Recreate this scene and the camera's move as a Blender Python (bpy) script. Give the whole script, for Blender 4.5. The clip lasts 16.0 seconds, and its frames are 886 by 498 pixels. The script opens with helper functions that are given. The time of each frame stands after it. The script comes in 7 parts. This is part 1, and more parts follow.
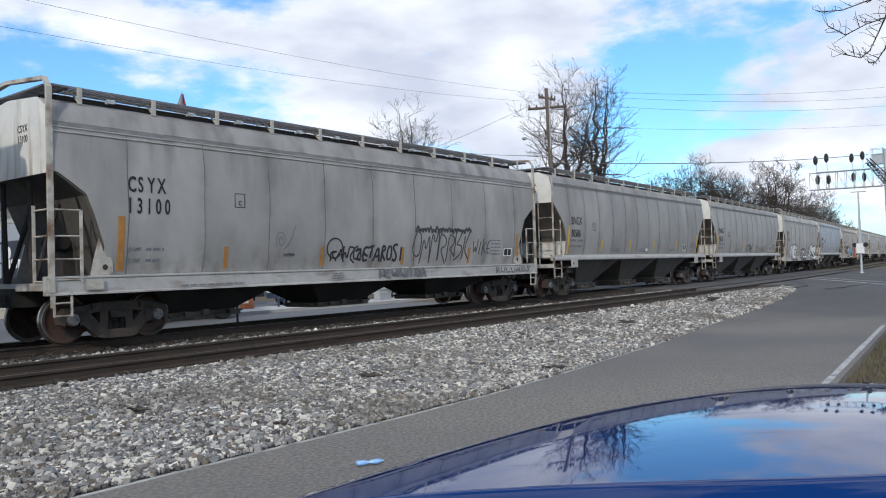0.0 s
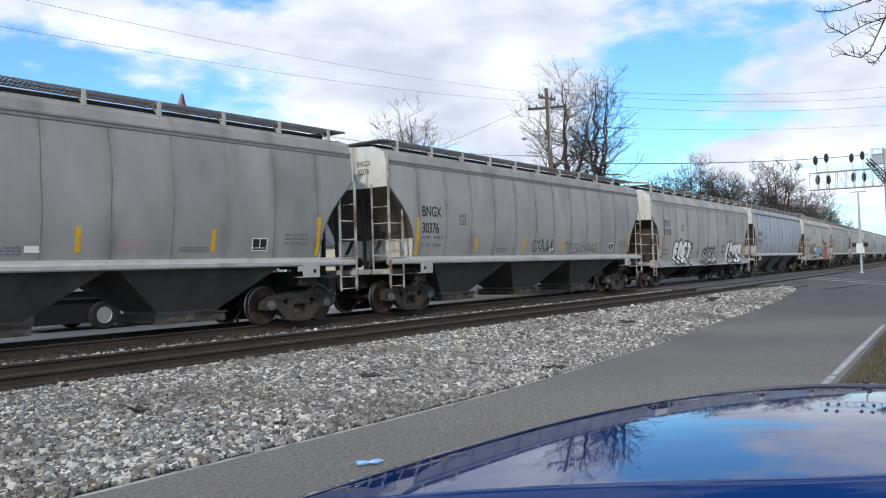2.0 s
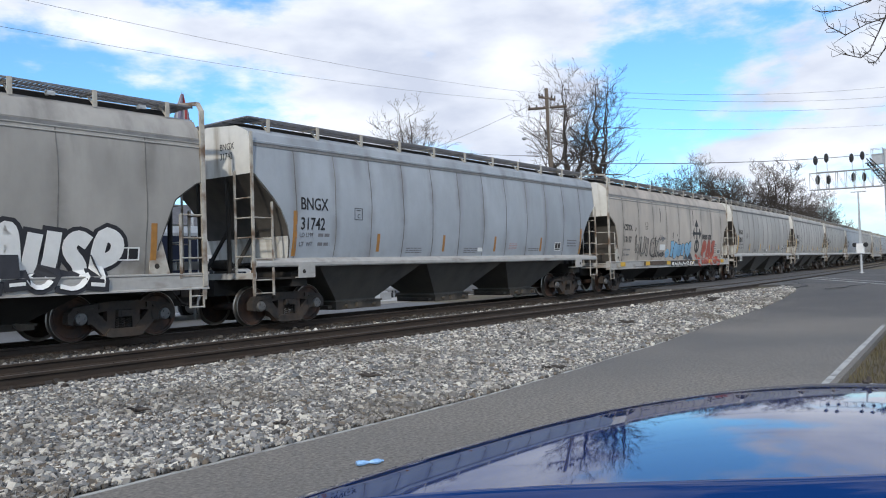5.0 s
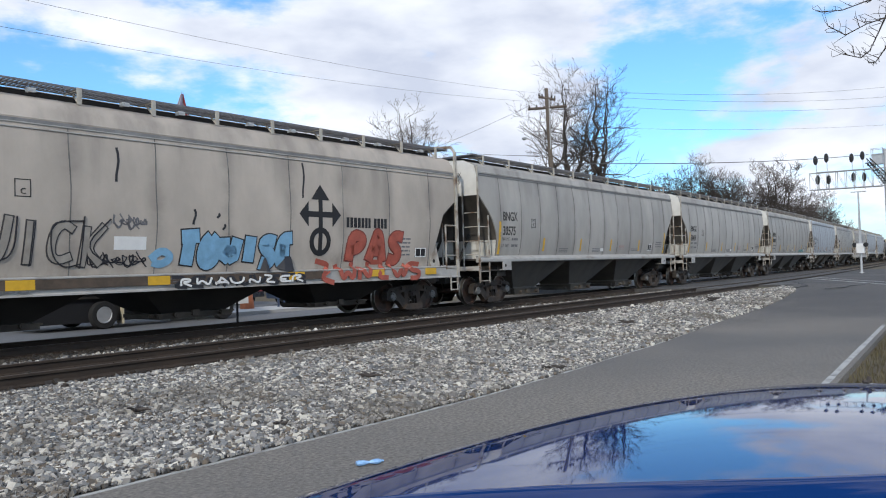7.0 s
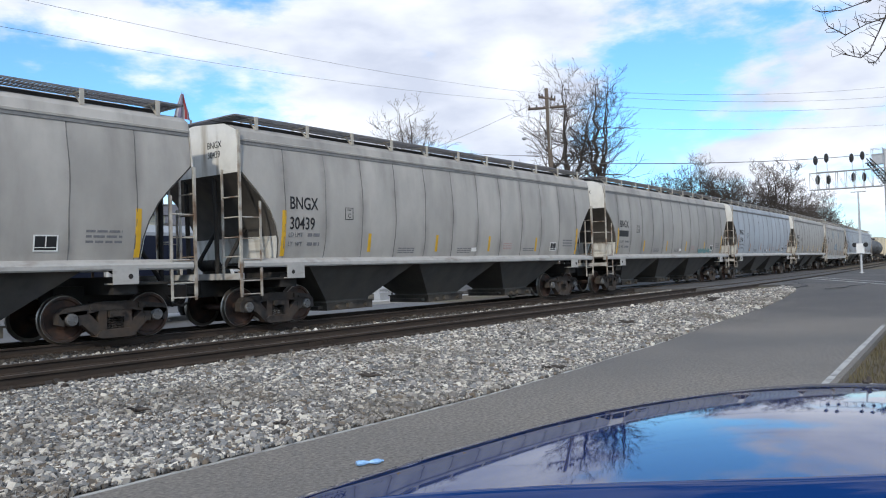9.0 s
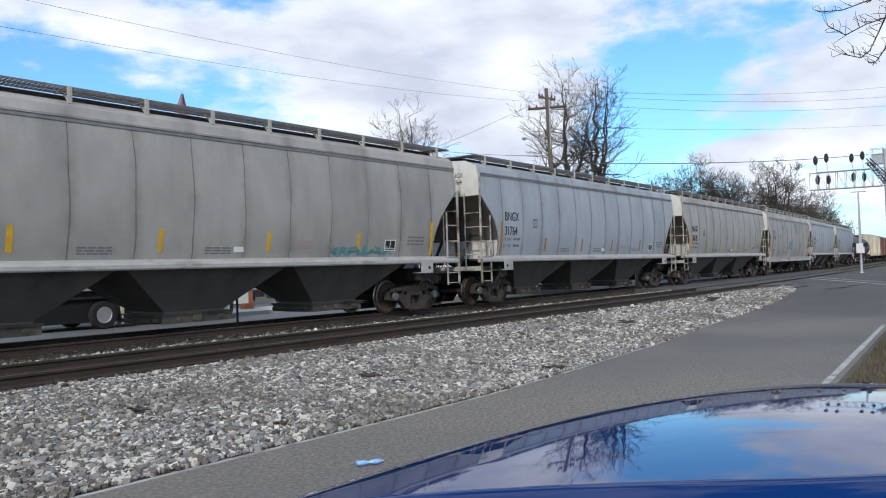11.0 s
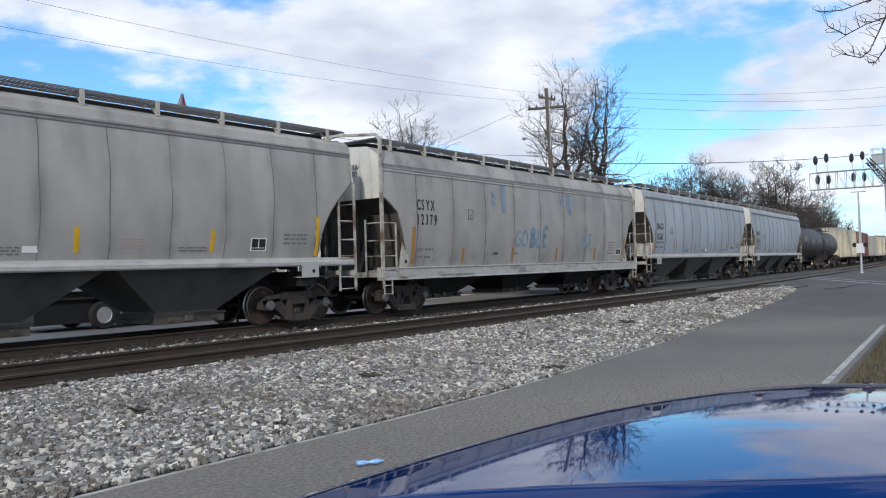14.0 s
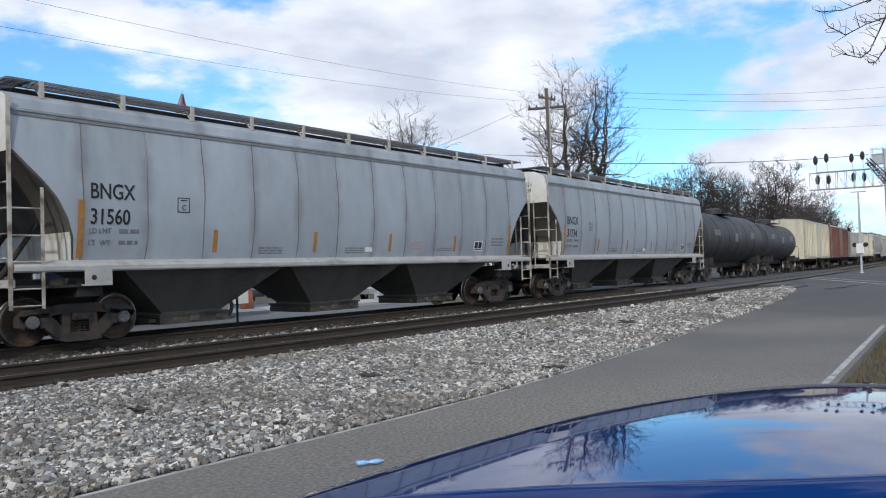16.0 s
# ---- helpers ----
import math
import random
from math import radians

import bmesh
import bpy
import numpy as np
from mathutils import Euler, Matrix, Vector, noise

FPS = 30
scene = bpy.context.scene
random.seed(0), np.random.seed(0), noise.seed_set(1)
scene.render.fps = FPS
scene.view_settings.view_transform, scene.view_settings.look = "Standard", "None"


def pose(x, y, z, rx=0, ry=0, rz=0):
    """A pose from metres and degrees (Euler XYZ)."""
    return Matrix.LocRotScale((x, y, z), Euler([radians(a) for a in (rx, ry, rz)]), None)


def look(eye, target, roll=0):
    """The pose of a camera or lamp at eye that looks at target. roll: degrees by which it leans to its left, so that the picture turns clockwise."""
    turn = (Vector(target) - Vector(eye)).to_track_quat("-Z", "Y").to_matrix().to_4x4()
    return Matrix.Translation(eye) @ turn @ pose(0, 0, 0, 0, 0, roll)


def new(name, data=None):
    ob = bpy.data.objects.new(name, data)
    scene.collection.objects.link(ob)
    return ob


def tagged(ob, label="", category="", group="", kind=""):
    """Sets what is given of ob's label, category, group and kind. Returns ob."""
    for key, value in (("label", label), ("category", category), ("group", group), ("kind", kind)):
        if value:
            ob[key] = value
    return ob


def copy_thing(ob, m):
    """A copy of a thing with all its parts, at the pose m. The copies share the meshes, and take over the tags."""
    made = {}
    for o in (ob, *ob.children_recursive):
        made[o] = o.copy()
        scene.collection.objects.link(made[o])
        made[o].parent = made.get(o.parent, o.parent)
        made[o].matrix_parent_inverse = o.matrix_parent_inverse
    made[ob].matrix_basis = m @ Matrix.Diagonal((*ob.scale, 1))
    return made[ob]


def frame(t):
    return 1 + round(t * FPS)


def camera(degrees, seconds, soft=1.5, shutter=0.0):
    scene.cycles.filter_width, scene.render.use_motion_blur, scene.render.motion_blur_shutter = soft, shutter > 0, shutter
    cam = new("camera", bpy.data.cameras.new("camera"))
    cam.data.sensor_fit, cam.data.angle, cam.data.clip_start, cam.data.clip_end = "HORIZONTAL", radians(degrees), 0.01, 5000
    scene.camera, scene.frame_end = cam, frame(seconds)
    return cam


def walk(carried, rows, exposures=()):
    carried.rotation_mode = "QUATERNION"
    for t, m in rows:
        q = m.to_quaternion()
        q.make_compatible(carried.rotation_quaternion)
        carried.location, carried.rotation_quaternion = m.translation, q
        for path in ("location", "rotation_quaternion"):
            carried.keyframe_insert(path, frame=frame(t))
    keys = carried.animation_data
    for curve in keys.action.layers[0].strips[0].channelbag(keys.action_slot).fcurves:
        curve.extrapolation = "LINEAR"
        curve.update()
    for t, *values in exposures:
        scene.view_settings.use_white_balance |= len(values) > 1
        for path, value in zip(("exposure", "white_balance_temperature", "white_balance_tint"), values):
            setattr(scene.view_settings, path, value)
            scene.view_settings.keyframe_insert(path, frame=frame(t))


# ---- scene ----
SECONDS = 16.0
EYE = Vector((0.0, 0.0, 1.244))           # z = 0 is the top of the rails
HEADING, PITCH, ROLL = 38.45, 1.35, -1.70  # degrees
cam = camera(59.1, SECONDS, soft=1.08)
aim = EYE + Vector((math.cos(radians(HEADING)) * math.cos(radians(PITCH)),
                    math.sin(radians(HEADING)) * math.cos(radians(PITCH)), math.sin(radians(PITCH))))
STAND = look(EYE, aim, ROLL)
walk(cam, [(0.0, STAND), (SECONDS, STAND)], [(0.0, 0.03), (3.0, 0.06), (7.0, 0.03), (9.0, 0.10), (11.3, 0.0), (12.5, -0.08), (14.0, -0.03), (SECONDS, 0.0)])

# ---- light ----
SUN_TO = Vector((-0.80, -0.42, 0.52)).normalized()   # towards the sun
sun_data = bpy.data.lights.new("sun", "SUN")
sun_data.energy, sun_data.angle, sun_data.color = 2.1, radians(2.0), (1.0, 0.93, 0.82)
sun = new("sun", sun_data)
sun.matrix_world = look(SUN_TO * 50, (0, 0, 0))


def nodes_of(tree):
    tree.nodes.clear()
    return tree.nodes, tree.links


world = bpy.data.worlds.new("sky")
scene.world = world
world.use_nodes = True
wn, wl = nodes_of(world.node_tree)
sky = wn.new("ShaderNodeTexSky")
sky.sky_type, sky.sun_disc = "NISHITA", False
sky.sun_elevation = math.asin(SUN_TO.z)
sky.sun_rotation = math.atan2(SUN_TO.x, SUN_TO.y)
sky.air_density, sky.dust_density, sky.ozone_density = 1.0, 0.6, 2.0
wc = wn.new("ShaderNodeTexCoord")
wm = wn.new("ShaderNodeMapping")
wm.inputs["Scale"].default_value = (1.0, 1.0, 2.6)
wm.inputs["Location"].default_value = (0.35, 0.1, 0.2)
wl.new(wc.outputs["Generated"], wm.inputs["Vector"])
cl = wn.new("ShaderNodeTexNoise")
cl.inputs["Scale"].default_value, cl.inputs["Detail"].default_value, cl.inputs["Roughness"].default_value = 3.1, 9.0, 0.56
wl.new(wm.outputs["Vector"], cl.inputs["Vector"])
cover = wn.new("ShaderNodeMapRange")
cover.interpolation_type = "SMOOTHSTEP"
cover.inputs["From Min"].default_value, cover.inputs["From Max"].default_value = 0.415, 0.54
wl.new(cl.outputs["Fac"], cover.inputs["Value"])
shade = wn.new("ShaderNodeTexNoise")
shade.inputs["Scale"].default_value, shade.inputs["Detail"].default_value = 5.0, 6.0
wl.new(wm.outputs["Vector"], shade.inputs["Vector"])
cloud_col = wn.new("ShaderNodeValToRGB")
cloud_col.color_ramp.elements[0].position, cloud_col.color_ramp.elements[0].color = 0.36, (6.65, 7.3, 8.9, 1)
cloud_col.color_ramp.elements[1].position, cloud_col.color_ramp.elements[1].color = 0.62, (10.45, 10.95, 11.9, 1)
wl.new(shade.outputs["Fac"], cloud_col.inputs["Fac"])
mixc = wn.new("ShaderNodeMix")
mixc.data_type = "RGBA"
sep = wn.new("ShaderNodeSeparateXYZ")
wl.new(wc.outputs["Generated"], sep.inputs["Vector"])
low = wn.new("ShaderNodeMapRange")
low.interpolation_type = "SMOOTHSTEP"
low.inputs["From Min"].default_value, low.inputs["From Max"].default_value = 0.09, 0.0
low.inputs["To Max"].default_value = 0.6
wl.new(sep.outputs["Z"], low.inputs["Value"])
both = wn.new("ShaderNodeMath")
both.operation, both.use_clamp = "ADD", True
wl.new(cover.outputs["Result"], both.inputs[0])
wl.new(low.outputs["Result"], both.inputs[1])
clear = wn.new("ShaderNodeMix")
clear.data_type, clear.blend_type = "RGBA", "MULTIPLY"
clear.inputs["Factor"].default_value = 1.0
clear.inputs["B"].default_value = (1.08, 1.70, 2.15, 1)
wl.new(sky.outputs["Color"], clear.inputs["A"])
wl.new(both.outputs["Value"], mixc.inputs["Factor"])
wl.new(clear.outputs["Result"], mixc.inputs["A"])
wl.new(cloud_col.outputs["Color"], mixc.inputs["B"])
bg = wn.new("ShaderNodeBackground")
bg.inputs["Strength"].default_value = 0.095
wl.new(mixc.outputs["Result"], bg.inputs["Color"])
wo = wn.new("ShaderNodeOutputWorld")
wl.new(bg.outputs["Background"], wo.inputs["Surface"])


# ---- materials ----
def material(name, base, rough=0.7, metal=0.0, vary=0.25, scale=6.0, bump=0.0, bump_scale=40.0, second=None, second_at=0.62,
             soft_edge=0.12, coords="Object", stretch=(1, 1, 1), stretch2=None, scale2=None, per_object=0.0, coat=0.0, island=0.0):
    """Two scales of variation round a base colour, a second colour in patches, and fine relief."""
    m = bpy.data.materials.new(name)
    m.use_nodes = True
    n, l = nodes_of(m.node_tree)
    tc = n.new("ShaderNodeTexCoord")
    mp = n.new("ShaderNodeMapping")
    mp.inputs["Scale"].default_value = stretch
    l.new(tc.outputs[coords], mp.inputs["Vector"])
    big = n.new("ShaderNodeTexNoise")
    big.inputs["Scale"].default_value, big.inputs["Detail"].default_value, big.inputs["Roughness"].default_value = scale, 8.0, 0.65
    l.new(mp.outputs["Vector"], big.inputs["Vector"])
    ramp = n.new("ShaderNodeValToRGB")
    lo = [max(c * (1 - vary), 0.0) for c in base]
    hi = [min(c * (1 + vary), 1.0) for c in base]
    ramp.color_ramp.elements[0].position, ramp.color_ramp.elements[0].color = 0.3, (*lo, 1)
    ramp.color_ramp.elements[1].position, ramp.color_ramp.elements[1].color = 0.7, (*hi, 1)
    l.new(big.outputs["Fac"], ramp.inputs["Fac"])
    col = ramp.outputs["Color"]
    if second:
        mp2 = n.new("ShaderNodeMapping")
        mp2.inputs["Scale"].default_value = stretch2 or stretch
        mp2.inputs["Location"].default_value = (3.1, 7.7, 1.9)
        l.new(tc.outputs[coords], mp2.inputs["Vector"])
        pn = n.new("ShaderNodeTexNoise")
        pn.inputs["Scale"].default_value, pn.inputs["Detail"].default_value = scale2 or scale * 0.4, 6.0
        l.new(mp2.outputs["Vector"], pn.inputs["Vector"])
        mr = n.new("ShaderNodeMapRange")
        mr.inputs["From Min"].default_value, mr.inputs["From Max"].default_value = second_at - soft_edge, second_at + soft_edge
        l.new(pn.outputs["Fac"], mr.inputs["Value"])
        mx = n.new("ShaderNodeMix")
        mx.data_type = "RGBA"
        mx.inputs["B"].default_value = (*second, 1)
        l.new(mr.outputs["Result"], mx.inputs["Factor"])
        l.new(col, mx.inputs["A"])
        col = mx.outputs["Result"]
    if per_object or island:
        info = n.new("ShaderNodeObjectInfo") if per_object else n.new("ShaderNodeNewGeometry")
        hsv = n.new("ShaderNodeHueSaturation")
        mr3 = n.new("ShaderNodeMapRange")
        k = per_object or island
        mr3.inputs["To Min"].default_value, mr3.inputs["To Max"].default_value = 1 - k, 1 + k
        l.new(info.outputs["Random" if per_object else "Random Per Island"], mr3.inputs["Value"])
        l.new(mr3.outputs["Result"], hsv.inputs["Value"])
        l.new(col, hsv.inputs["Color"])
        col = hsv.outputs["Color"]
    b = n.new("ShaderNodeBsdfPrincipled")
    b.inputs["Metallic"].default_value = metal
    b.inputs["Coat Weight"].default_value = coat
    b.inputs["Coat Roughness"].default_value = 0.03
    l.new(col, b.inputs["Base Color"])
    rr = n.new("ShaderNodeMapRange")
    rr.inputs["To Min"].default_value, rr.inputs["To Max"].default_value = max(rough - 0.12, 0.02), min(rough + 0.12, 1.0)
    l.new(big.outputs["Fac"], rr.inputs["Value"])
    l.new(rr.outputs["Result"], b.inputs["Roughness"])
    if bump:
        fine = n.new("ShaderNodeTexNoise")
        fine.inputs["Scale"].default_value, fine.inputs["Detail"].default_value = bump_scale, 5.0
        l.new(tc.outputs[coords], fine.inputs["Vector"])
        bp = n.new("ShaderNodeBump")
        bp.inputs["Strength"].default_value, bp.inputs["Distance"].default_value = bump, 0.02
        l.new(fine.outputs["Fac"], bp.inputs["Height"])
        l.new(bp.outputs["Normal"], b.inputs["Normal"])
    o = n.new("ShaderNodeOutputMaterial")
    l.new(b.outputs["BSDF"], o.inputs["Surface"])
    return m


def glass(name, tint=(0.02, 0.025, 0.03)):
    m = bpy.data.materials.new(name)
    m.use_nodes = True
    b = m.node_tree.nodes["Principled BSDF"]
    b.inputs["Base Color"].default_value = (*tint, 1)
    b.inputs["Roughness"].default_value = 0.04
    return m


# ---- shapes ----
def box(bm, x0, x1, y0, y1, z0, z1):
    v = [bm.verts.new((x, y, z)) for x in (x0, x1) for y in (y0, y1) for z in (z0, z1)]
    for f in ((0, 1, 3, 2), (4, 6, 7, 5), (0, 4, 5, 1), (2, 3, 7, 6), (0, 2, 6, 4), (1, 5, 7, 3)):
        bm.faces.new([v[i] for i in f])


def prism(bm, outline, axis, a, b):
    """A closed outline of 2D points pushed from a to b along an axis (the other two axes in order)."""
    def put(p, c):
        return {"x": (c, p[0], p[1]), "y": (p[0], c, p[1]), "z": (p[0], p[1], c)}[axis]
    va = [bm.verts.new(put(p, a)) for p in outline]
    vb = [bm.verts.new(put(p, b)) for p in outline]
    n = len(outline)
    for i in range(n):
        bm.faces.new((va[i], va[(i + 1) % n], vb[(i + 1) % n], vb[i]))
    bm.faces.new(va[::-1])
    bm.faces.new(vb)


def loft(bm, rings, caps=True, closed=True):
    """Rings of equal length joined by faces."""
    vs = [[bm.verts.new(p) for p in r] for r in rings]
    n = len(vs[0])
    for a, b in zip(vs, vs[1:]):
        for i in range(n if closed else n - 1):
            bm.faces.new((a[i], a[(i + 1) % n], b[(i + 1) % n], b[i]))
    if caps and closed:
        bm.faces.new(vs[0][::-1])
        bm.faces.new(vs[-1])
    return vs


def tube(bm, pts, r, sides=6, r_end=None):
    """A round bar along points."""
    pts = [Vector(p) for p in pts]
    rings = []
    for i, p in enumerate(pts):
        d = (pts[min(i + 1, len(pts) - 1)] - pts[max(i - 1, 0)]).normalized()
        u = d.orthogonal().normalized() if abs(d.z) > 0.9 else d.cross(Vector((0, 0, 1))).normalized()
        w = d.cross(u)
        rad = r if r_end is None else r + (r_end - r) * i / (len(pts) - 1)
        rings.append([p + (u * math.cos(2 * math.pi * k / sides) + w * math.sin(2 * math.pi * k / sides)) * rad for k in range(sides)])
    loft(bm, rings)


def lathe(bm, profile, axis="y", sides=24, centre=(0, 0, 0), caps=True):
    """A profile of (along, radius) turned round an axis."""
    cx, cy, cz = centre
    rings = []
    for a, r in profile:
        ring = []
        for k in range(sides):
            c, s = math.cos(2 * math.pi * k / sides) * r, math.sin(2 * math.pi * k / sides) * r
            ring.append({"y": (cx + c, cy + a, cz + s), "x": (cx + a, cy + c, cz + s), "z": (cx + c, cy + s, cz + a)}[axis])
        rings.append(ring)
    loft(bm, rings, caps)


def mesh_of(name, bm, material_, smooth=False, bevel=0.0):
    if bevel:
        sharp = [e for e in bm.edges if len(e.link_faces) == 2 and e.calc_face_angle(0) > 0.6]
        bmesh.ops.bevel(bm, geom=sharp, offset=bevel, segments=2, affect="EDGES", profile=0.5, clamp_overlap=True)
    bmesh.ops.recalc_face_normals(bm, faces=bm.faces)
    me = bpy.data.meshes.new(name)
    if smooth:
        for f in bm.faces:
            f.smooth = True
        for e in bm.edges:
            if len(e.link_faces) == 2 and e.calc_face_angle(0) > 0.55:
                e.smooth = False
    bm.to_mesh(me)
    bm.free()
    for m in material_ if isinstance(material_, (list, tuple)) else [material_]:
        me.materials.append(m)
    return me


def part(name, bm, material_, parent, label="", smooth=False, bevel=0.0, at=None):
    """One mesh object under a thing or a part."""
    data = bm if isinstance(bm, bpy.types.Mesh) else mesh_of(name, bm, material_, smooth, bevel)
    ob = new(name, data)
    ob.parent = parent
    if at is not None:
        ob.matrix_basis = at
    return tagged(ob, label)


def solo(name, bm, material_, label, category, group="", kind="", smooth=False, bevel=0.0):
    return tagged(new(name, mesh_of(name, bm, material_, smooth, bevel)), label, category, group, kind)


def empty(name, label, category, group="", kind=""):
    ob = new(name)
    ob.empty_display_size = 0.2
    return tagged(ob, label, category, group, kind)


# ---- the line of the railway ----
CURVE, CURVE_END = 0.0012, 80.0       # it bends gently to the left, then runs straight
TRAIN_Y, NEAR_Y = 15.82, 11.55        # middle of the two tracks abreast of the camera


def line_at(s, offset):
    """The place and heading at s metres along the line, with the middle of a track at offset."""
    if s < 0:
        return Vector((s, offset, 0)), 0.0
    c = min(s, CURVE_END)
    y, slope = CURVE * c * c / 2, CURVE * c
    if s > CURVE_END:
        y += slope * (s - CURVE_END)
    a = math.atan(slope)
    return Vector((s - (offset - TRAIN_Y) * math.sin(a), y + TRAIN_Y + (offset - TRAIN_Y) * math.cos(a), 0)), a


# ---- surfaces ----
def car_paint(name, base, grime=0.55, streak=0.3, seam=-7.30, pitch=1.328, soot=0.26):
    """Weathered paint: panels of slightly unlike tone, grime and painted rib shading along the welds, streaks run down
    from the roof, mottling.
    """
    m = material(name, base, 0.55, vary=0.10, scale=1.1, stretch=(1, 1, 0.7), second=tuple(c * grime for c in base), second_at=0.70,
                 soft_edge=0.26, stretch2=(0.6, 1, 0.30), scale2=1.3, bump=0.05, bump_scale=9, per_object=0.05)
    n, l = m.node_tree.nodes, m.node_tree.links
    b = next(k for k in n if k.type == "BSDF_PRINCIPLED")
    col = b.inputs["Base Color"].links[0].from_socket
    tc = n.new("ShaderNodeTexCoord")
    info = n.new("ShaderNodeObjectInfo")
    sx = n.new("ShaderNodeSeparateXYZ")
    l.new(tc.outputs["Object"], sx.inputs["Vector"])

    def calc(op, a, c=None, clamp=False):
        k = n.new("ShaderNodeMath")
        k.operation, k.use_clamp = op, clamp
        for slot, v in ((0, a), (1, c)):
            if v is None:
                continue
            if isinstance(v, (int, float)):
                k.inputs[slot].default_value = v
            else:
                l.new(v, k.inputs[slot])
        return k.outputs["Value"]

    def ranged(v, a, c, lo=0.0, hi=1.0):
        k = n.new("ShaderNodeMapRange")
        k.interpolation_type = "SMOOTHSTEP"
        for slot, x in (("From Min", a), ("From Max", c), ("To Min", lo), ("To Max", hi)):
            k.inputs[slot].default_value = x
        l.new(v, k.inputs["Value"])
        return k.outputs["Result"]

    def streaks(stretch, scale, shift):
        mp = n.new("ShaderNodeMapping")
        mp.inputs["Scale"].default_value, mp.inputs["Location"].default_value = stretch, shift
        add = n.new("ShaderNodeVectorMath")
        add.operation = "MULTIPLY_ADD"
        add.inputs[1].default_value = (1, 1, 1)
        l.new(tc.outputs["Object"], add.inputs[0])
        off = n.new("ShaderNodeCombineXYZ")
        l.new(calc("MULTIPLY", info.outputs["Random"], 57.0), off.inputs["X"])
        l.new(off.outputs["Vector"], add.inputs[2])
        l.new(add.outputs["Vector"], mp.inputs["Vector"])
        ns = n.new("ShaderNodeTexNoise")
        ns.inputs["Scale"].default_value, ns.inputs["Detail"].default_value, ns.inputs["Roughness"].default_value = scale, 6, 0.6
        l.new(mp.outputs["Vector"], ns.inputs["Vector"])
        return ns.outputs["Fac"]

    def stain(col, fac, tone):
        mx = n.new("ShaderNodeMix")
        mx.data_type = "RGBA"
        mx.inputs["B"].default_value = (*tone, 1)
        l.new(fac, mx.inputs["Factor"])
        l.new(col, mx.inputs["A"])
        return mx.outputs["Result"]
    along = calc("DIVIDE", calc("SUBTRACT", sx.outputs["X"], seam), pitch)
    # panels
    wn_ = n.new("ShaderNodeTexWhiteNoise")
    wn_.noise_dimensions = "2D"
    cell = n.new("ShaderNodeCombineXYZ")
    l.new(calc("FLOOR", along), cell.inputs["X"])
    l.new(info.outputs["Random"], cell.inputs["Y"])
    l.new(cell.outputs["Vector"], wn_.inputs["Vector"])
    hsv = n.new("ShaderNodeHueSaturation")
    l.new(ranged(wn_.outputs["Value"], 0, 1, 0.93, 1.06), hsv.inputs["Value"])
    l.new(col, hsv.inputs["Color"])
    col = hsv.outputs["Color"]
    # broad vertical streaks, grime and painted rib shading along the welds, soot run down from the roof
    col = stain(col, ranged(streaks((1.5, 1.5, 0.26), 1.2, (0, 0, 0)), 0.48, 0.95, 0, streak), (0.09, 0.075, 0.06))
    near = calc("MULTIPLY", calc("ABSOLUTE", calc("SUBTRACT", calc("FRACT", along), 0.5)), 2.0)
    weld_tone = calc("MULTIPLY", ranged(near, 0.62, 1.0), ranged(streaks((0.5, 1, 0.7), 1.6, (9, 2, 4)), 0.36, 0.66, 0.05, 0.42))
    col = stain(col, weld_tone, (0.11, 0.10, 0.09))
    run = calc("MULTIPLY", ranged(sx.outputs["Z"], 2.6, 4.3), ranged(streaks((1.1, 1, 0.22), 1.3, (3, 5, 1)), 0.44, 0.72, 0, soot))
    col = stain(col, run, (0.075, 0.07, 0.065))
    # brown mottling that gets stronger towards the sill
    low_mottle = calc("MULTIPLY", ranged(sx.outputs["Z"], 2.1, 1.3), ranged(streaks((1.2, 1, 0.8), 2.2, (1, 8, 6)), 0.42, 0.75, 0, soot))
    col = stain(col, low_mottle, (0.10, 0.08, 0.06))
    l.new(col, b.inputs["Base Color"])
    return m


M = {}
M["grey"] = car_paint("weathered grey paint", (0.322, 0.312, 0.296), 0.45, 0.28)
M["cool"] = car_paint("pale blue grey paint", (0.35, 0.383, 0.42), 0.70, 0.16)
M["warm"] = car_paint("warm grey paint", (0.375, 0.358, 0.33), 0.5, 0.26)
M["pale"] = car_paint("pale warm grey paint", (0.415, 0.396, 0.366), 0.55, 0.28)
M["tan"] = car_paint("faded tan paint", (0.40, 0.345, 0.295), 0.55, 0.3)
M["cream"] = car_paint("cream paint", (0.62, 0.56, 0.42), 0.6, 0.3)
M["oxide"] = car_paint("red oxide paint", (0.16, 0.055, 0.04), 0.6, 0.3)
M["black"] = car_paint("black tank paint", (0.022, 0.022, 0.025), 0.7, 0.25)
for key in ("grey", "cool", "warm", "pale", "tan"):
    col0, gr, st, so = {"grey": ((0.322, 0.312, 0.296), 0.45, 0.30, 0.62), "cool": ((0.35, 0.383, 0.42), 0.70, 0.16, 0.4), "warm": ((0.375, 0.358, 0.33), 0.5, 0.26, 0.5),
                        "pale": ((0.415, 0.396, 0.366), 0.55, 0.28, 0.4), "tan": ((0.47, 0.415, 0.355), 0.62, 0.24, 0.35)}[key]
    M[key + "_boxy"] = car_paint(key + " paint on the squarer cars", col0, gr, st, -6.925, 1.757, so)
M["end"] = material("white end paint", (0.64, 0.63, 0.59), 0.55, vary=0.12, scale=2, second=(0.33, 0.29, 0.23), second_at=0.60, stretch2=(1, 3, .4), scale2=1.4)
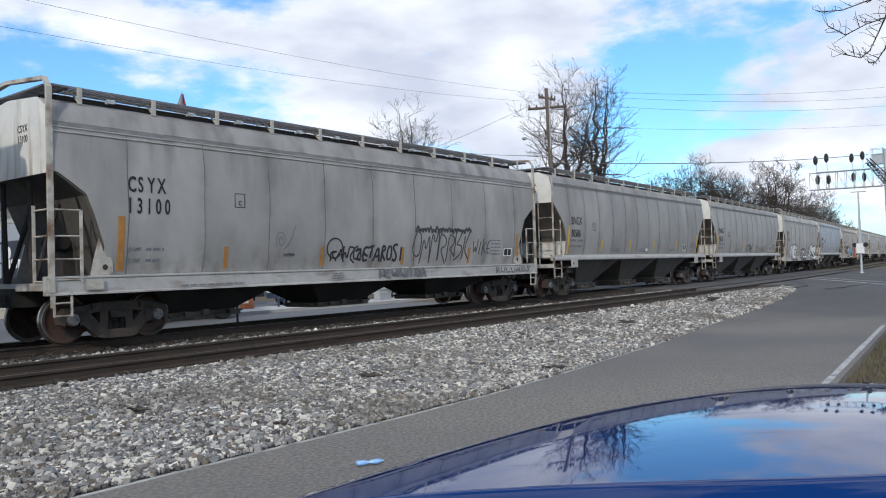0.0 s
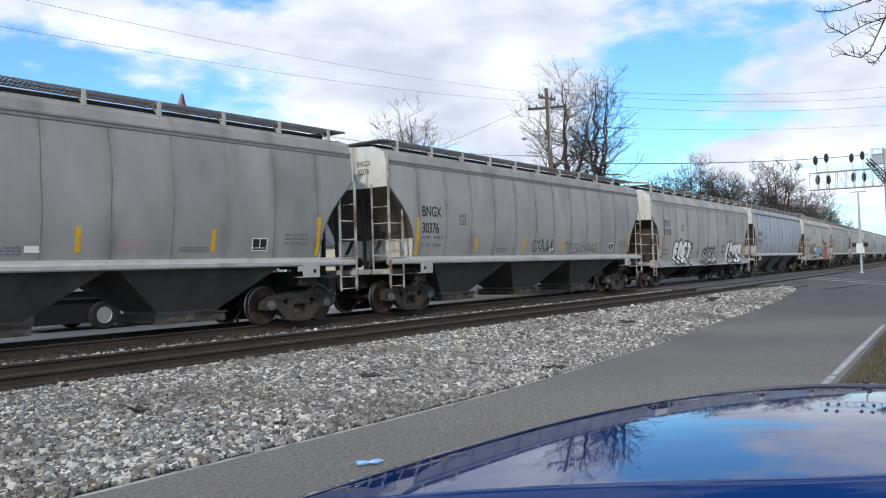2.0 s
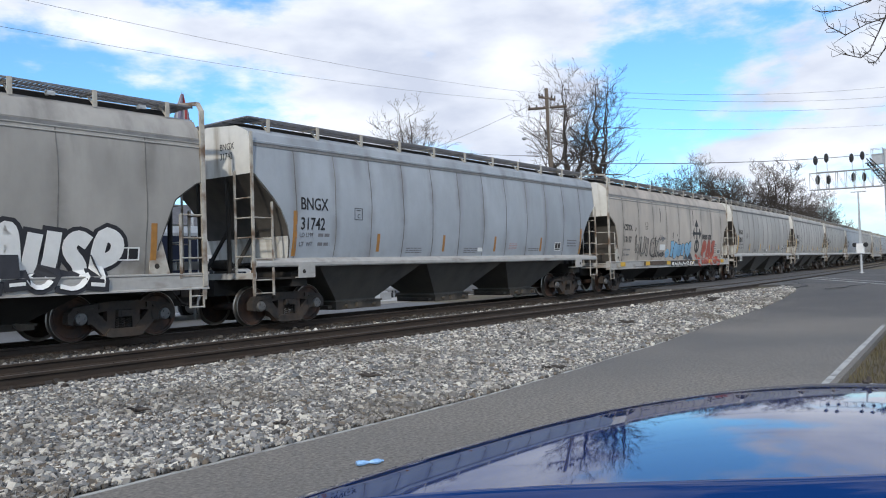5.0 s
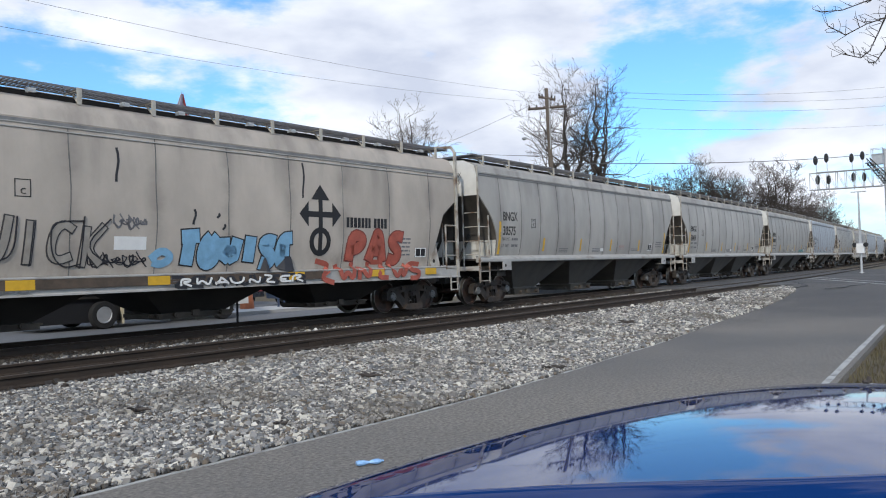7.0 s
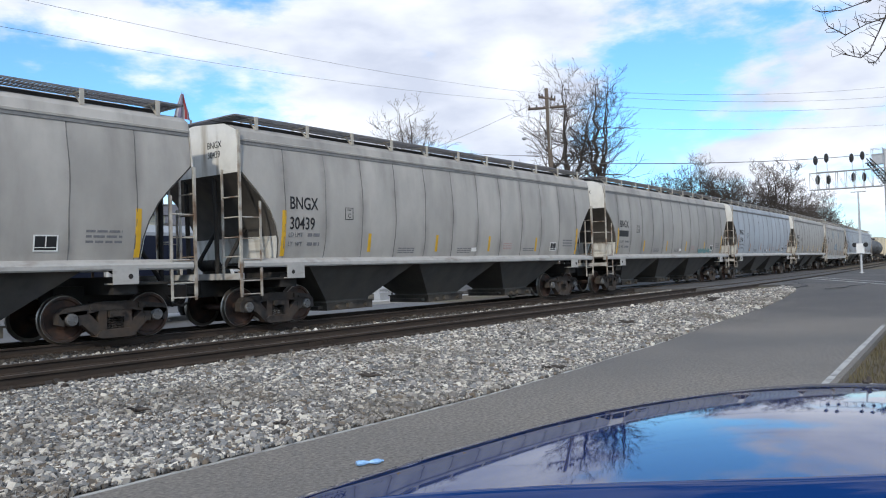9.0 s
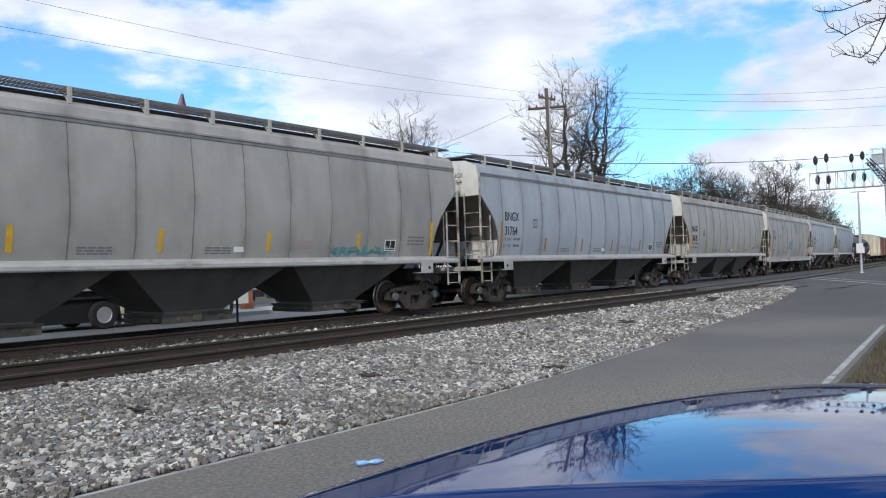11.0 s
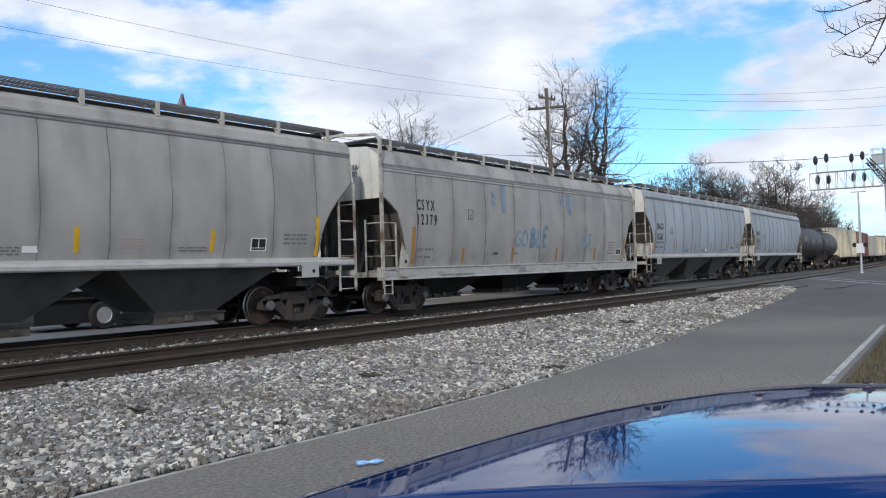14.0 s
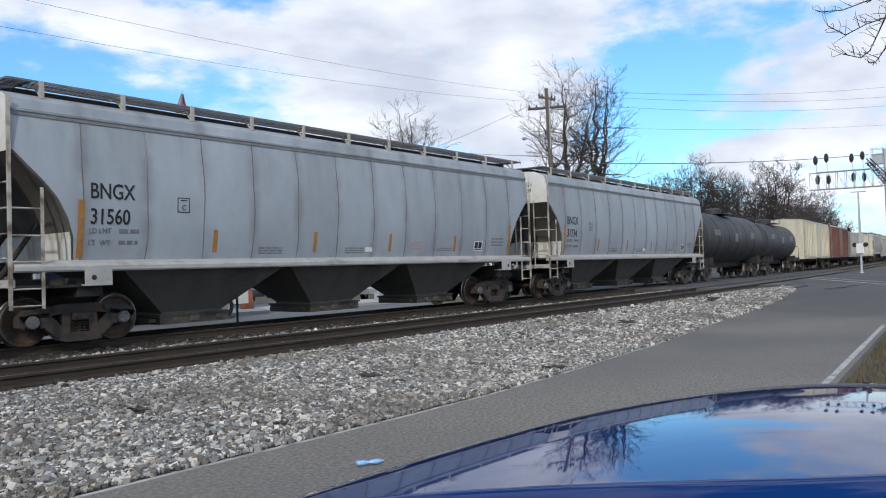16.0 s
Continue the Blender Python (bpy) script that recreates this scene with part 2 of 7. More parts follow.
M["roof"] = material("sooty roof paint", (0.33, 0.33, 0.32), 0.7, vary=0.2, scale=2, second=(0.19, 0.185, 0.18), second_at=0.6)
M["sill"] = material("pale sill paint", (0.39, 0.38, 0.36), 0.6, vary=0.14, scale=4, second=(0.20, 0.17, 0.14), second_at=0.66, stretch2=(1, 1, 4))
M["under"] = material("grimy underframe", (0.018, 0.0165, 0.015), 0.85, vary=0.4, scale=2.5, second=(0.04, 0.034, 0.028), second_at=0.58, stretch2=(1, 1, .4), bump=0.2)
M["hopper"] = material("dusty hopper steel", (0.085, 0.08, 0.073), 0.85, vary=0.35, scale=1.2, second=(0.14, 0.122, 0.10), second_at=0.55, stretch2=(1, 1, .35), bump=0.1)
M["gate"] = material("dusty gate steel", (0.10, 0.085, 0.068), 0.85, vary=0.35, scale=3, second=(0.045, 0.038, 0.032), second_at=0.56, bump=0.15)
# grime plus the shade under the car end, put into one dark colour
M["slope"] = material("grimy slope sheet with painted shade", (0.075, 0.068, 0.06), 0.8, vary=0.35, scale=1.6, second=(0.20, 0.165, 0.125), second_at=0.6, stretch2=(1, 1, .5))
M["cast"] = material("cast truck steel", (0.042, 0.036, 0.032), 0.85, 0.05, vary=0.45, scale=7, second=(0.07, 0.048, 0.034), second_at=0.58, bump=0.3, bump_scale=60)
M["wheel"] = material("rusty wheel steel", (0.085, 0.047, 0.033), 0.7, 0.3, vary=0.3, scale=9, second=(0.035, 0.03, 0.028), second_at=0.55, bump=0.15)
M["tread"] = material("polished tread steel", (0.30, 0.28, 0.25), 0.38, 0.9, vary=0.2, scale=10)
M["hub"] = material("bearing cap", (0.15, 0.15, 0.15), 0.5, 0.4, vary=0.2, scale=30)
M["grate"] = material("galvanised grating", (0.20, 0.20, 0.21), 0.6, 0.5, vary=0.25, scale=8)
M["ladder"] = material("off-white ladder paint", (0.42, 0.395, 0.345), 0.65, vary=0.22, scale=5, second=(0.15, 0.095, 0.06), second_at=0.55, soft_edge=0.08)
M["seam"] = material("dirty weld seam", (0.13, 0.125, 0.12), 0.75, vary=0.4, scale=3, second=(0.24, 0.235, 0.225), second_at=0.6, scale2=0.9, stretch2=(1, 1, 0.7))
# mostly the shadow of the roof lip, put into the strip's colour
M["eave"] = material("eave strip in painted shade", (0.20, 0.20, 0.20), 0.75, vary=0.3, scale=3)
M["stain"] = material("brown sill stain", (0.085, 0.062, 0.045), 0.8, vary=0.35, scale=5)
M["gravel"] = material("pale far gravel", (0.30, 0.29, 0.27), 0.95, vary=0.4, scale=12, second=(0.17, 0.16, 0.15), second_at=0.56, scale2=0.6, bump=0.6, bump_scale=28)
M["letter"] = material("black stencil paint", (0.012, 0.012, 0.014), 0.6, vary=0.3, scale=20)
M["faint"] = material("faded stencil paint", (0.16, 0.16, 0.17), 0.7, vary=0.3, scale=20)
M["pink"] = material("faded red stencil", (0.40, 0.24, 0.22), 0.7, vary=0.2, scale=20)
M["white"] = material("white paint", (0.75, 0.75, 0.73), 0.5, vary=0.06, scale=5)
M["yellow"] = material("yellow reflector tape", (0.62, 0.36, 0.02), 0.5, vary=0.12, scale=6)
M["orange"] = material("dull orange reflector tape", (0.36, 0.17, 0.04), 0.55, vary=0.2, scale=6)
M["spray_black"] = material("black spray paint", (0.02, 0.02, 0.025), 0.6, vary=0.3, scale=8)
M["spray_soot"] = material("thin black spray paint", (0.045, 0.043, 0.045), 0.65, vary=0.4, scale=7)
M["spray_blue"] = material("light blue spray paint", (0.20, 0.40, 0.58), 0.6, vary=0.15, scale=5)
M["spray_red"] = material("dull red spray paint", (0.38, 0.09, 0.06), 0.6, vary=0.25, scale=4)
M["spray_dust"] = material("thin grey spray paint", (0.30, 0.275, 0.24), 0.7, vary=0.2, scale=5)
M["spray_dark_red"] = material("dark red spray paint", (0.20, 0.045, 0.035), 0.6, vary=0.25, scale=4)
M["spray_teal"] = material("faded teal spray paint", (0.10, 0.26, 0.27), 0.7, vary=0.2, scale=4)
M["spray_ghost"] = material("faded blue spray paint", (0.19, 0.255, 0.32), 0.7, vary=0.3, scale=4)
M["rust"] = material("rail steel", (0.040, 0.028, 0.020), 0.8, 0.1, vary=0.3, scale=5, second=(0.058, 0.037, 0.025), second_at=0.64, stretch=(.4, 1, 1), bump=0.15, bump_scale=50)
M["head"] = material("worn rail head", (0.085, 0.066, 0.052), 0.55, 0.4, vary=0.15, scale=3)
M["tie"] = material("weathered tie timber", (0.04, 0.031, 0.024), 0.9, vary=0.35, scale=6, stretch=(6, .6, 1), bump=0.4, per_object=0.2)
M["asphalt"] = material("worn asphalt with tree shade", (0.195, 0.178, 0.154), 0.9, vary=0.6, scale=26, second=(0.115, 0.112, 0.108), second_at=0.55, scale2=0.12, bump=0.5, bump_scale=120)
# far part darker: newer asphalt, with bare-tree shade put into the colour
an, al = M["asphalt"].node_tree.nodes, M["asphalt"].node_tree.links
ab = next(k for k in an if k.type == "BSDF_PRINCIPLED")
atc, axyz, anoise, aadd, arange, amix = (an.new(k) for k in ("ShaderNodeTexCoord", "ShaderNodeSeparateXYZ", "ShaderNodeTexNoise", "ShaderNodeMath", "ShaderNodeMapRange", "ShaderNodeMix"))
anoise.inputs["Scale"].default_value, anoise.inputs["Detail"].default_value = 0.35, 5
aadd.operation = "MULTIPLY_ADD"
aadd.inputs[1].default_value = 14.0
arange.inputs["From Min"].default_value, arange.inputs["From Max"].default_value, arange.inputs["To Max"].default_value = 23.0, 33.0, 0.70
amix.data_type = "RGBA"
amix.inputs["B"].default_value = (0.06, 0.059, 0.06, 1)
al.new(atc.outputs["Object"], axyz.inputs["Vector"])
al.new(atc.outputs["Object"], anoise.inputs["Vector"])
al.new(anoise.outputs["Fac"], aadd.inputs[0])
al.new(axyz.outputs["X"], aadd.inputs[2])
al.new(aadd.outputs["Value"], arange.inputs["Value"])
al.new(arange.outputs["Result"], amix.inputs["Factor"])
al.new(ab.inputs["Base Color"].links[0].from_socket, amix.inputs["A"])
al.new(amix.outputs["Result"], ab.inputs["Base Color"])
M["crossing"] = material("dark crossing asphalt", (0.070, 0.068, 0.067), 0.9, vary=0.35, scale=6, second=(0.11, 0.107, 0.103), second_at=0.6, scale2=0.4, bump=0.4, bump_scale=60)
M["lot"] = material("pale lot asphalt", (0.13, 0.135, 0.142), 0.9, vary=0.15, scale=0.4, bump=0.3, bump_scale=80)
M["tar"] = material("dark crack sealer", (0.035, 0.035, 0.037), 0.7, vary=0.2, scale=6)
M["line"] = material("worn white road paint", (0.42, 0.42, 0.40), 0.8, vary=0.12, scale=5, second=(0.19, 0.185, 0.18), second_at=0.60, scale2=4)
M["soil"] = material("brown verge soil", (0.11, 0.085, 0.055), 0.95, vary=0.35, scale=1.5, second=(0.085, 0.078, 0.042), second_at=0.56, bump=0.6, bump_scale=30)
M["grass"] = material("dry winter grass", (0.12, 0.10, 0.05), 0.9, vary=0.35, scale=3, island=0.35)
M["concrete"] = material("pale concrete", (0.42, 0.42, 0.41), 0.85, vary=0.12, scale=1.5, bump=0.2)
M["bark"] = material("grey bark", (0.06, 0.051, 0.045), 0.95, vary=0.3, scale=4, stretch=(1, 1, .3), bump=0.5, bump_scale=14)
M["twig"] = material("brown twigs", (0.075, 0.062, 0.055), 0.95, vary=0.25, scale=2)
M["needle"] = material("dark conifer needles", (0.02, 0.035, 0.018), 0.9, vary=0.4, scale=2, island=0.4)
M["pole"] = material("weathered pole timber", (0.12, 0.095, 0.075), 0.9, vary=0.3, scale=5, stretch=(1, 1, .15), bump=0.3)
M["wire"] = material("weathered cable", (0.07, 0.07, 0.075), 0.6, vary=0.1)
M["galv"] = material("galvanised steel", (0.48, 0.49, 0.50), 0.5, 0.55, vary=0.12, scale=3)
M["signal"] = material("matt black signal", (0.012, 0.012, 0.014), 0.6, vary=0.2)
M["blue_car"] = material("deep blue car paint", (0.003, 0.026, 0.125), 0.35, 0.0, vary=0.04, scale=1.2, coat=1.0)
blue_bsdf = next(k for k in M["blue_car"].node_tree.nodes if k.type == "BSDF_PRINCIPLED")
blue_bsdf.inputs["Coat IOR"].default_value, blue_bsdf.inputs["Specular IOR Level"].default_value = 1.52, 0.0
blue_bsdf.inputs["Coat Roughness"].default_value = 0.028
M["trim"] = material("black rubber trim", (0.015, 0.015, 0.016), 0.6, vary=0.2)
M["tyre"] = material("tyre rubber", (0.018, 0.018, 0.019), 0.85, vary=0.25, scale=12)
M["navy"] = material("navy panel", (0.008, 0.012, 0.03), 0.4, vary=0.15, scale=2)
M["silver"] = material("silver car paint", (0.42, 0.43, 0.45), 0.3, 0.6, vary=0.05, coat=0.6)
M["steelblue"] = material("blue grey car paint", (0.05, 0.075, 0.13), 0.3, 0.4, vary=0.05, coat=0.6)
M["darkcar"] = material("dark car paint", (0.02, 0.022, 0.026), 0.3, 0.3, vary=0.05, coat=0.6)
M["glass"] = glass("dark window glass")
M["wall_cream"] = material("cream siding", (0.62, 0.58, 0.46), 0.8, vary=0.07, scale=1.2)
M["shingle"] = material("grey roof shingle", (0.10, 0.10, 0.11), 0.9, vary=0.25, scale=3)
M["flag_red"] = material("flag red cloth", (0.28, 0.05, 0.055), 0.9, vary=0.1)
M["flag_pale"] = material("greyed flag cloth", (0.42, 0.40, 0.42), 0.9, vary=0.1)
M["flag_faded"] = material("faded flag cloth", (0.20, 0.18, 0.26), 0.9, vary=0.1)
M["barrel"] = material("faded orange plastic", (0.42, 0.13, 0.05), 0.6, vary=0.15)
M["bottle"] = material("crumpled pale blue plastic", (0.25, 0.45, 0.75), 0.25, vary=0.3, scale=20)


def stone_material(name, tones):
    """Stones, each with a tone of its own."""
    m = material(name, (0.3, 0.3, 0.3), 0.85, vary=0.2, scale=18, bump=0.3, bump_scale=70)
    n, l = m.node_tree.nodes, m.node_tree.links
    b = next(k for k in n if k.type == "BSDF_PRINCIPLED")
    src = b.inputs["Base Color"].links[0].from_socket
    geo = n.new("ShaderNodeNewGeometry")
    r = n.new("ShaderNodeValToRGB")
    r.color_ramp.interpolation = "CONSTANT"
    while len(r.color_ramp.elements) < len(tones):
        r.color_ramp.elements.new(0.5)
    for i, c in enumerate(tones):
        r.color_ramp.elements[i].position, r.color_ramp.elements[i].color = i / len(tones), (*c, 1)
    l.new(geo.outputs["Random Per Island"], r.inputs["Fac"])
    mx = n.new("ShaderNodeMix")
    mx.data_type, mx.blend_type = "RGBA", "OVERLAY"
    mx.inputs["Factor"].default_value = 0.6
    l.new(r.outputs["Color"], mx.inputs["A"])
    l.new(src, mx.inputs["B"])
    tc = n.new("ShaderNodeTexCoord")
    broad = n.new("ShaderNodeTexNoise")
    broad.inputs["Scale"].default_value, broad.inputs["Detail"].default_value, broad.inputs["Roughness"].default_value = 0.55, 5, 0.6
    l.new(tc.outputs["Object"], broad.inputs["Vector"])
    mr = n.new("ShaderNodeMapRange")
    mr.interpolation_type = "SMOOTHSTEP"
    mr.inputs["From Min"].default_value, mr.inputs["From Max"].default_value, mr.inputs["To Max"].default_value = 0.46, 0.66, 0.55
    l.new(broad.outputs["Fac"], mr.inputs["Value"])
    mud = n.new("ShaderNodeMix")
    mud.data_type = "RGBA"
    mud.inputs["B"].default_value = (0.12, 0.105, 0.085, 1)
    l.new(mr.outputs["Result"], mud.inputs["Factor"])
    l.new(mx.outputs["Result"], mud.inputs["A"])
    l.new(mud.outputs["Result"], b.inputs["Base Color"])
    return m


M["stone"] = stone_material("crushed ballast stone", [(0.32, 0.31, 0.295), (0.15, 0.145, 0.14), (0.52, 0.50, 0.455), (0.23, 0.24, 0.245), (0.74, 0.71, 0.65),
                                                     (0.22, 0.18, 0.14), (0.37, 0.355, 0.33), (0.26, 0.265, 0.265), (0.62, 0.60, 0.55), (0.09, 0.085, 0.08)])
M["dirty"] = stone_material("oily ballast stone", [(0.04, 0.03, 0.023), (0.028, 0.022, 0.018), (0.05, 0.04, 0.031), (0.036, 0.029, 0.024), (0.033, 0.025, 0.02), (0.044, 0.036, 0.029), (0.15, 0.14, 0.125)])
M["bed"] = material("ballast bed", (0.042, 0.036, 0.031), 0.95, vary=0.45, scale=22, second=(0.04, 0.038, 0.035), second_at=0.55, scale2=30, bump=0.8, bump_scale=28)


# ---- the ground ----
def level(x):
    """The road climbs a little to the level of the crossing."""
    t = min(max((x - 20.0) / 20.0, 0.0), 1.0)
    return -0.35 + 0.29 * t * t * (3 - 2 * t)


def edge_left(x):
    """Where the asphalt meets the ballast."""
    return float(np.interp(x, (-40, 8, 10.6, 14, 17.5, 21, 25, 29, 33, 38), (5.74, 5.76, 5.90, 6.26, 6.74, 7.14, 7.48, 7.92, 8.6, 10.02))) + 0.03 * math.sin(x * 0.7)


def edge_right(x):
    if x < 20:
        return 1.32 + 0.09 * x
    return 3.12 - 0.02 * (x - 20) ** 2


def sheet(xs, row, drop=0.3):
    """A strip with thickness: row(x) gives (y, z) pairs from right to left."""
    bm = bmesh.new()
    top = [[bm.verts.new((x, y, z)) for y, z in row(x)] for x in xs]
    low = [[bm.verts.new((v.co.x, v.co.y, v.co.z - drop)) for v in r] for r in top]
    m, n = len(top), len(top[0])
    for i in range(m - 1):
        for j in range(n - 1):
            bm.faces.new((top[i][j], top[i + 1][j], top[i + 1][j + 1], top[i][j + 1]))
        bm.faces.new((top[i][0], low[i][0], low[i + 1][0], top[i + 1][0]))
        bm.faces.new((top[i][-1], top[i + 1][-1], low[i + 1][-1], low[i][-1]))
    for k in (0, -1):
        for j in range(n - 1):
            bm.faces.new((top[k][j], top[k][j + 1], low[k][j + 1], low[k][j]))
    return bm


bm = bmesh.new()
gx = [-600, -120, -40, 0, 10, 20, 24, 28, 32, 36, 40, 80, 160, 500, 2500]
gy = [-1500, -300, -60, -10, 0, 6, 60, 400, 2500]
gv = [[bm.verts.new((x, y, level(x) - 0.10)) for y in gy] for x in gx]
for i in range(len(gx) - 1):
    for j in range(len(gy) - 1):
        bm.faces.new((gv[i][j], gv[i + 1][j], gv[i + 1][j + 1], gv[i][j + 1]))
solo("ground", bm, M["soil"], "brown winter soil and short dry grass", "ground", kind="structure")

xs = [-40 + 2.0 * i for i in range(41)]
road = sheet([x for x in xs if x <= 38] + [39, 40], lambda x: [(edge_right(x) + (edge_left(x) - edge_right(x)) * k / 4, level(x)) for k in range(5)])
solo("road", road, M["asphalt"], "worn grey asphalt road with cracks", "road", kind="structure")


def crossing_strip(name, y0, y1, x0=38.0, x1=75.0, dz=-0.06, mat="crossing"):
    """Asphalt beside or between the rails of the level crossing."""
    bm = bmesh.new()
    rings = []
    for i in range(20):
        s = x0 + (x1 - x0) * i / 19
        a, b = line_at(s, y0)[0], line_at(s, y1)[0]
        rings.append([(a.x, a.y, dz), (b.x, b.y, dz), (b.x, b.y, dz - 0.3), (a.x, a.y, dz - 0.3)])
    loft(bm, rings)
    return solo(name, bm, M[mat], "worn dark asphalt of the level crossing", "road", kind="structure")


R0, R1, R2, R3 = NEAR_Y - 0.7175, NEAR_Y + 0.7175, TRAIN_Y - 0.7175, TRAIN_Y + 0.7175
crossing_strip("road_crossing_near", -34, R0 - 0.08, 39.0, 78.0, -0.064)
crossing_strip("road_crossing_gauge", R0 + 0.12, R1 - 0.12, 34.0, 76.0, -0.03)
crossing_strip("road_crossing_middle", R1 + 0.08, R2 - 0.08, 34.0, 76.0, -0.03)
crossing_strip("road_crossing_inner", R2 + 0.12, R3 - 0.12, 34.0, 76.0, -0.03)
crossing_strip("road_crossing_far", R3 + 0.08, TRAIN_Y + 30, 34.0, 78.0, -0.05)

bm = bmesh.new()
box(bm, -60, 34, 18.9, 62, -0.6, -0.352)
solo("parking_lot", bm, M["lot"], "pale grey asphalt lot beyond the tracks", "pavement", kind="structure")
bm = bmesh.new()
box(bm, 15.5, 33.5, 24.6, 27.4, -0.5, -0.23)
solo("pavement", bm, M["concrete"], "pale concrete pavement with a low kerb", "pavement", kind="structure", bevel=0.03)


# painted lines, a few millimetres proud of the asphalt
def ribbon(name, pts, width, mat, label, category="road marking", lift=0.006):
    bm = bmesh.new()
    pts = [Vector(p) for p in pts]
    rings = []
    for i, p in enumerate(pts):
        d = (pts[min(i + 1, len(pts) - 1)] - pts[max(i - 1, 0)]).normalized()
        n_ = Vector((-d.y, d.x, 0)) * width / 2 * random.uniform(0.85, 1.1)
        up = Vector((0, 0, lift))
        rings.append([p - n_ + up, p + n_ + up, p + n_ - up, p - n_ - up])
    loft(bm, rings)
    return solo(name, bm, M[mat], label, category, kind="structure")


ribbon("edge_line", [(x, edge_left(x) - 0.10, level(x)) for x in [k * 0.5 - 4 for k in range(50)]], 0.045, "line", "thin worn white edge line beside the ballast")
ribbon("edge_line", [(8 + k * 0.6, edge_right(8 + k * 0.6) + 0.12, level(8 + k * 0.6)) for k in range(21)], 0.085, "line", "white painted edge line on the asphalt")
ribbon("stop_line", [(50 - 0.7 * k, 12.0 - 0.36 * k, -0.058) for k in range(24)], 0.16, "line", "faded white line across the crossing road")
ribbon("stop_line", [(53 - 0.7 * k, 12.4 - 0.36 * k, -0.058) for k in range(24)], 0.12, "line", "faded white line across the crossing road")
for k, (x, y, dx, dy) in enumerate(((38, 9.2, 8, 2.6), (34, 7.4, 9, -0.6), (37.4, 9.0, -3.5, 0.3))):
    ribbon("tar_seam", [(x + dx * i / 12, y + dy * i / 12 + 0.12 * math.sin(i * 1.7 + k), max(level(x + dx * i / 12), -0.0635) + 0.001) for i in range(13)], 0.14, "tar",
           "dark tar-sealed crack in the asphalt", "road crack")

# ballast: a bank from the edge of the asphalt up to the ties
def bank(x):
    e = edge_left(x) - 0.02
    z0 = level(x)
    near = max(10.25 + (line_at(x, NEAR_Y)[0].y - NEAR_Y), e + 0.5)
    pts = [(e, z0 + 0.012), (e + (near - e) * 0.2, z0 + 0.06 + 0.02 * math.sin(x * 1.3))]
    for k in (0.5, 0.8):
        pts.append((e + (near - e) * k, z0 + (-0.18 - z0) * k + 0.03 * noise.noise((x * 0.6, k * 9, 0))))
    pts += [(near, -0.18), (near + 8.3, -0.18), (near + 9.4, -0.34)]
    return pts


solo("ballast_bank", sheet([-40 + 0.5 * i for i in range(156)], bank, 0.25), M["bed"], "bank of crushed grey ballast under two tracks", "ballast", kind="structure")
bm = bmesh.new()
for s0, s1 in ((75.0, 400.0),):
    rings = []
    for i in range(40):
        s = s0 + (s1 - s0) * i / 39
        ring = []
        for off, z in ((4.0, -0.3), (8.6, -0.18), (18.6, -0.18), (20.4, -0.3), (20.4, -0.5), (4.0, -0.5)):
            p = line_at(s, off)[0]
            ring.append((p.x, p.y, z))
        rings.append(ring)
    loft(bm, rings)
solo("ballast_far", bm, M["gravel"], "pale ballast beyond the crossing", "ballast", kind="structure")


def stones(name, count, region, size, lift, label, mat="stone"):
    """Loose crushed stones as one mesh; region gives a random (x, y, z)."""
    rng = np.random.default_rng(11 + count)
    base = np.array([(x, y, z) for x in (-1, 1) for y in (-1, 1) for z in (-1, 1)], float)
    faces = np.array([(0, 1, 3, 2), (4, 6, 7, 5), (0, 4, 5, 1), (2, 3, 7, 6), (0, 2, 6, 4), (1, 5, 7, 3)])
    place = region(rng, count)
    sz = rng.gamma(6.0, size / 6.0, count)[:, None, None] * rng.uniform(0.65, 1.25, (count, 1, 3))
    v = base[None] * (0.5 * sz) * rng.uniform(0.45, 1.0, (count, 8, 3))
    a, b_ = rng.uniform(0, 6.28, count), rng.uniform(-1.2, 1.2, count)
    ca, sa, cb, sb = np.cos(a)[:, None], np.sin(a)[:, None], np.cos(b_)[:, None], np.sin(b_)[:, None]
    x, y, z = v[..., 0], v[..., 1], v[..., 2]
    y, z = y * cb - z * sb, y * sb + z * cb
    x, y = x * ca - y * sa, x * sa + y * ca
    v = np.stack((x, y, z), -1) + place[:, None, :]
    v[..., 2] += lift
    f = (faces[None] + (np.arange(count) * 8)[:, None, None]).reshape(-1, 4)
    me = bpy.data.meshes.new(name)
    me.from_pydata(v.reshape(-1, 3).tolist(), [], f.tolist())
    me.materials.append(M[mat])
    return tagged(new(name, me), label, "ballast", kind="stuff")


BANK_X = np.array([-6 + 0.5 * i for i in range(110)])
BANK_ROWS = [bank(float(x)) for x in BANK_X]


def on_bank(x0, x1, from_y=None, to_y=None):
    def region(rng, n):
        x = rng.uniform(x0, x1, n)
        i = np.clip(((x + 6) / 0.5).astype(int), 0, len(BANK_ROWS) - 1)
        k = rng.uniform(0, 1, n)
        out = np.zeros((n, 3))
        for j in range(n):
            row = BANK_ROWS[i[j]]
            lo = row[0][0] - 0.05 if from_y is None else from_y + (row[4][0] - 10.25)
            hi = row[4][0] + 0.25 if to_y is None else to_y + (row[4][0] - 10.25)
            y = lo + (hi - lo) * k[j]
            out[j] = (x[j], y, np.interp(y, [p[0] for p in row], [p[1] for p in row]))
        return out
    return region


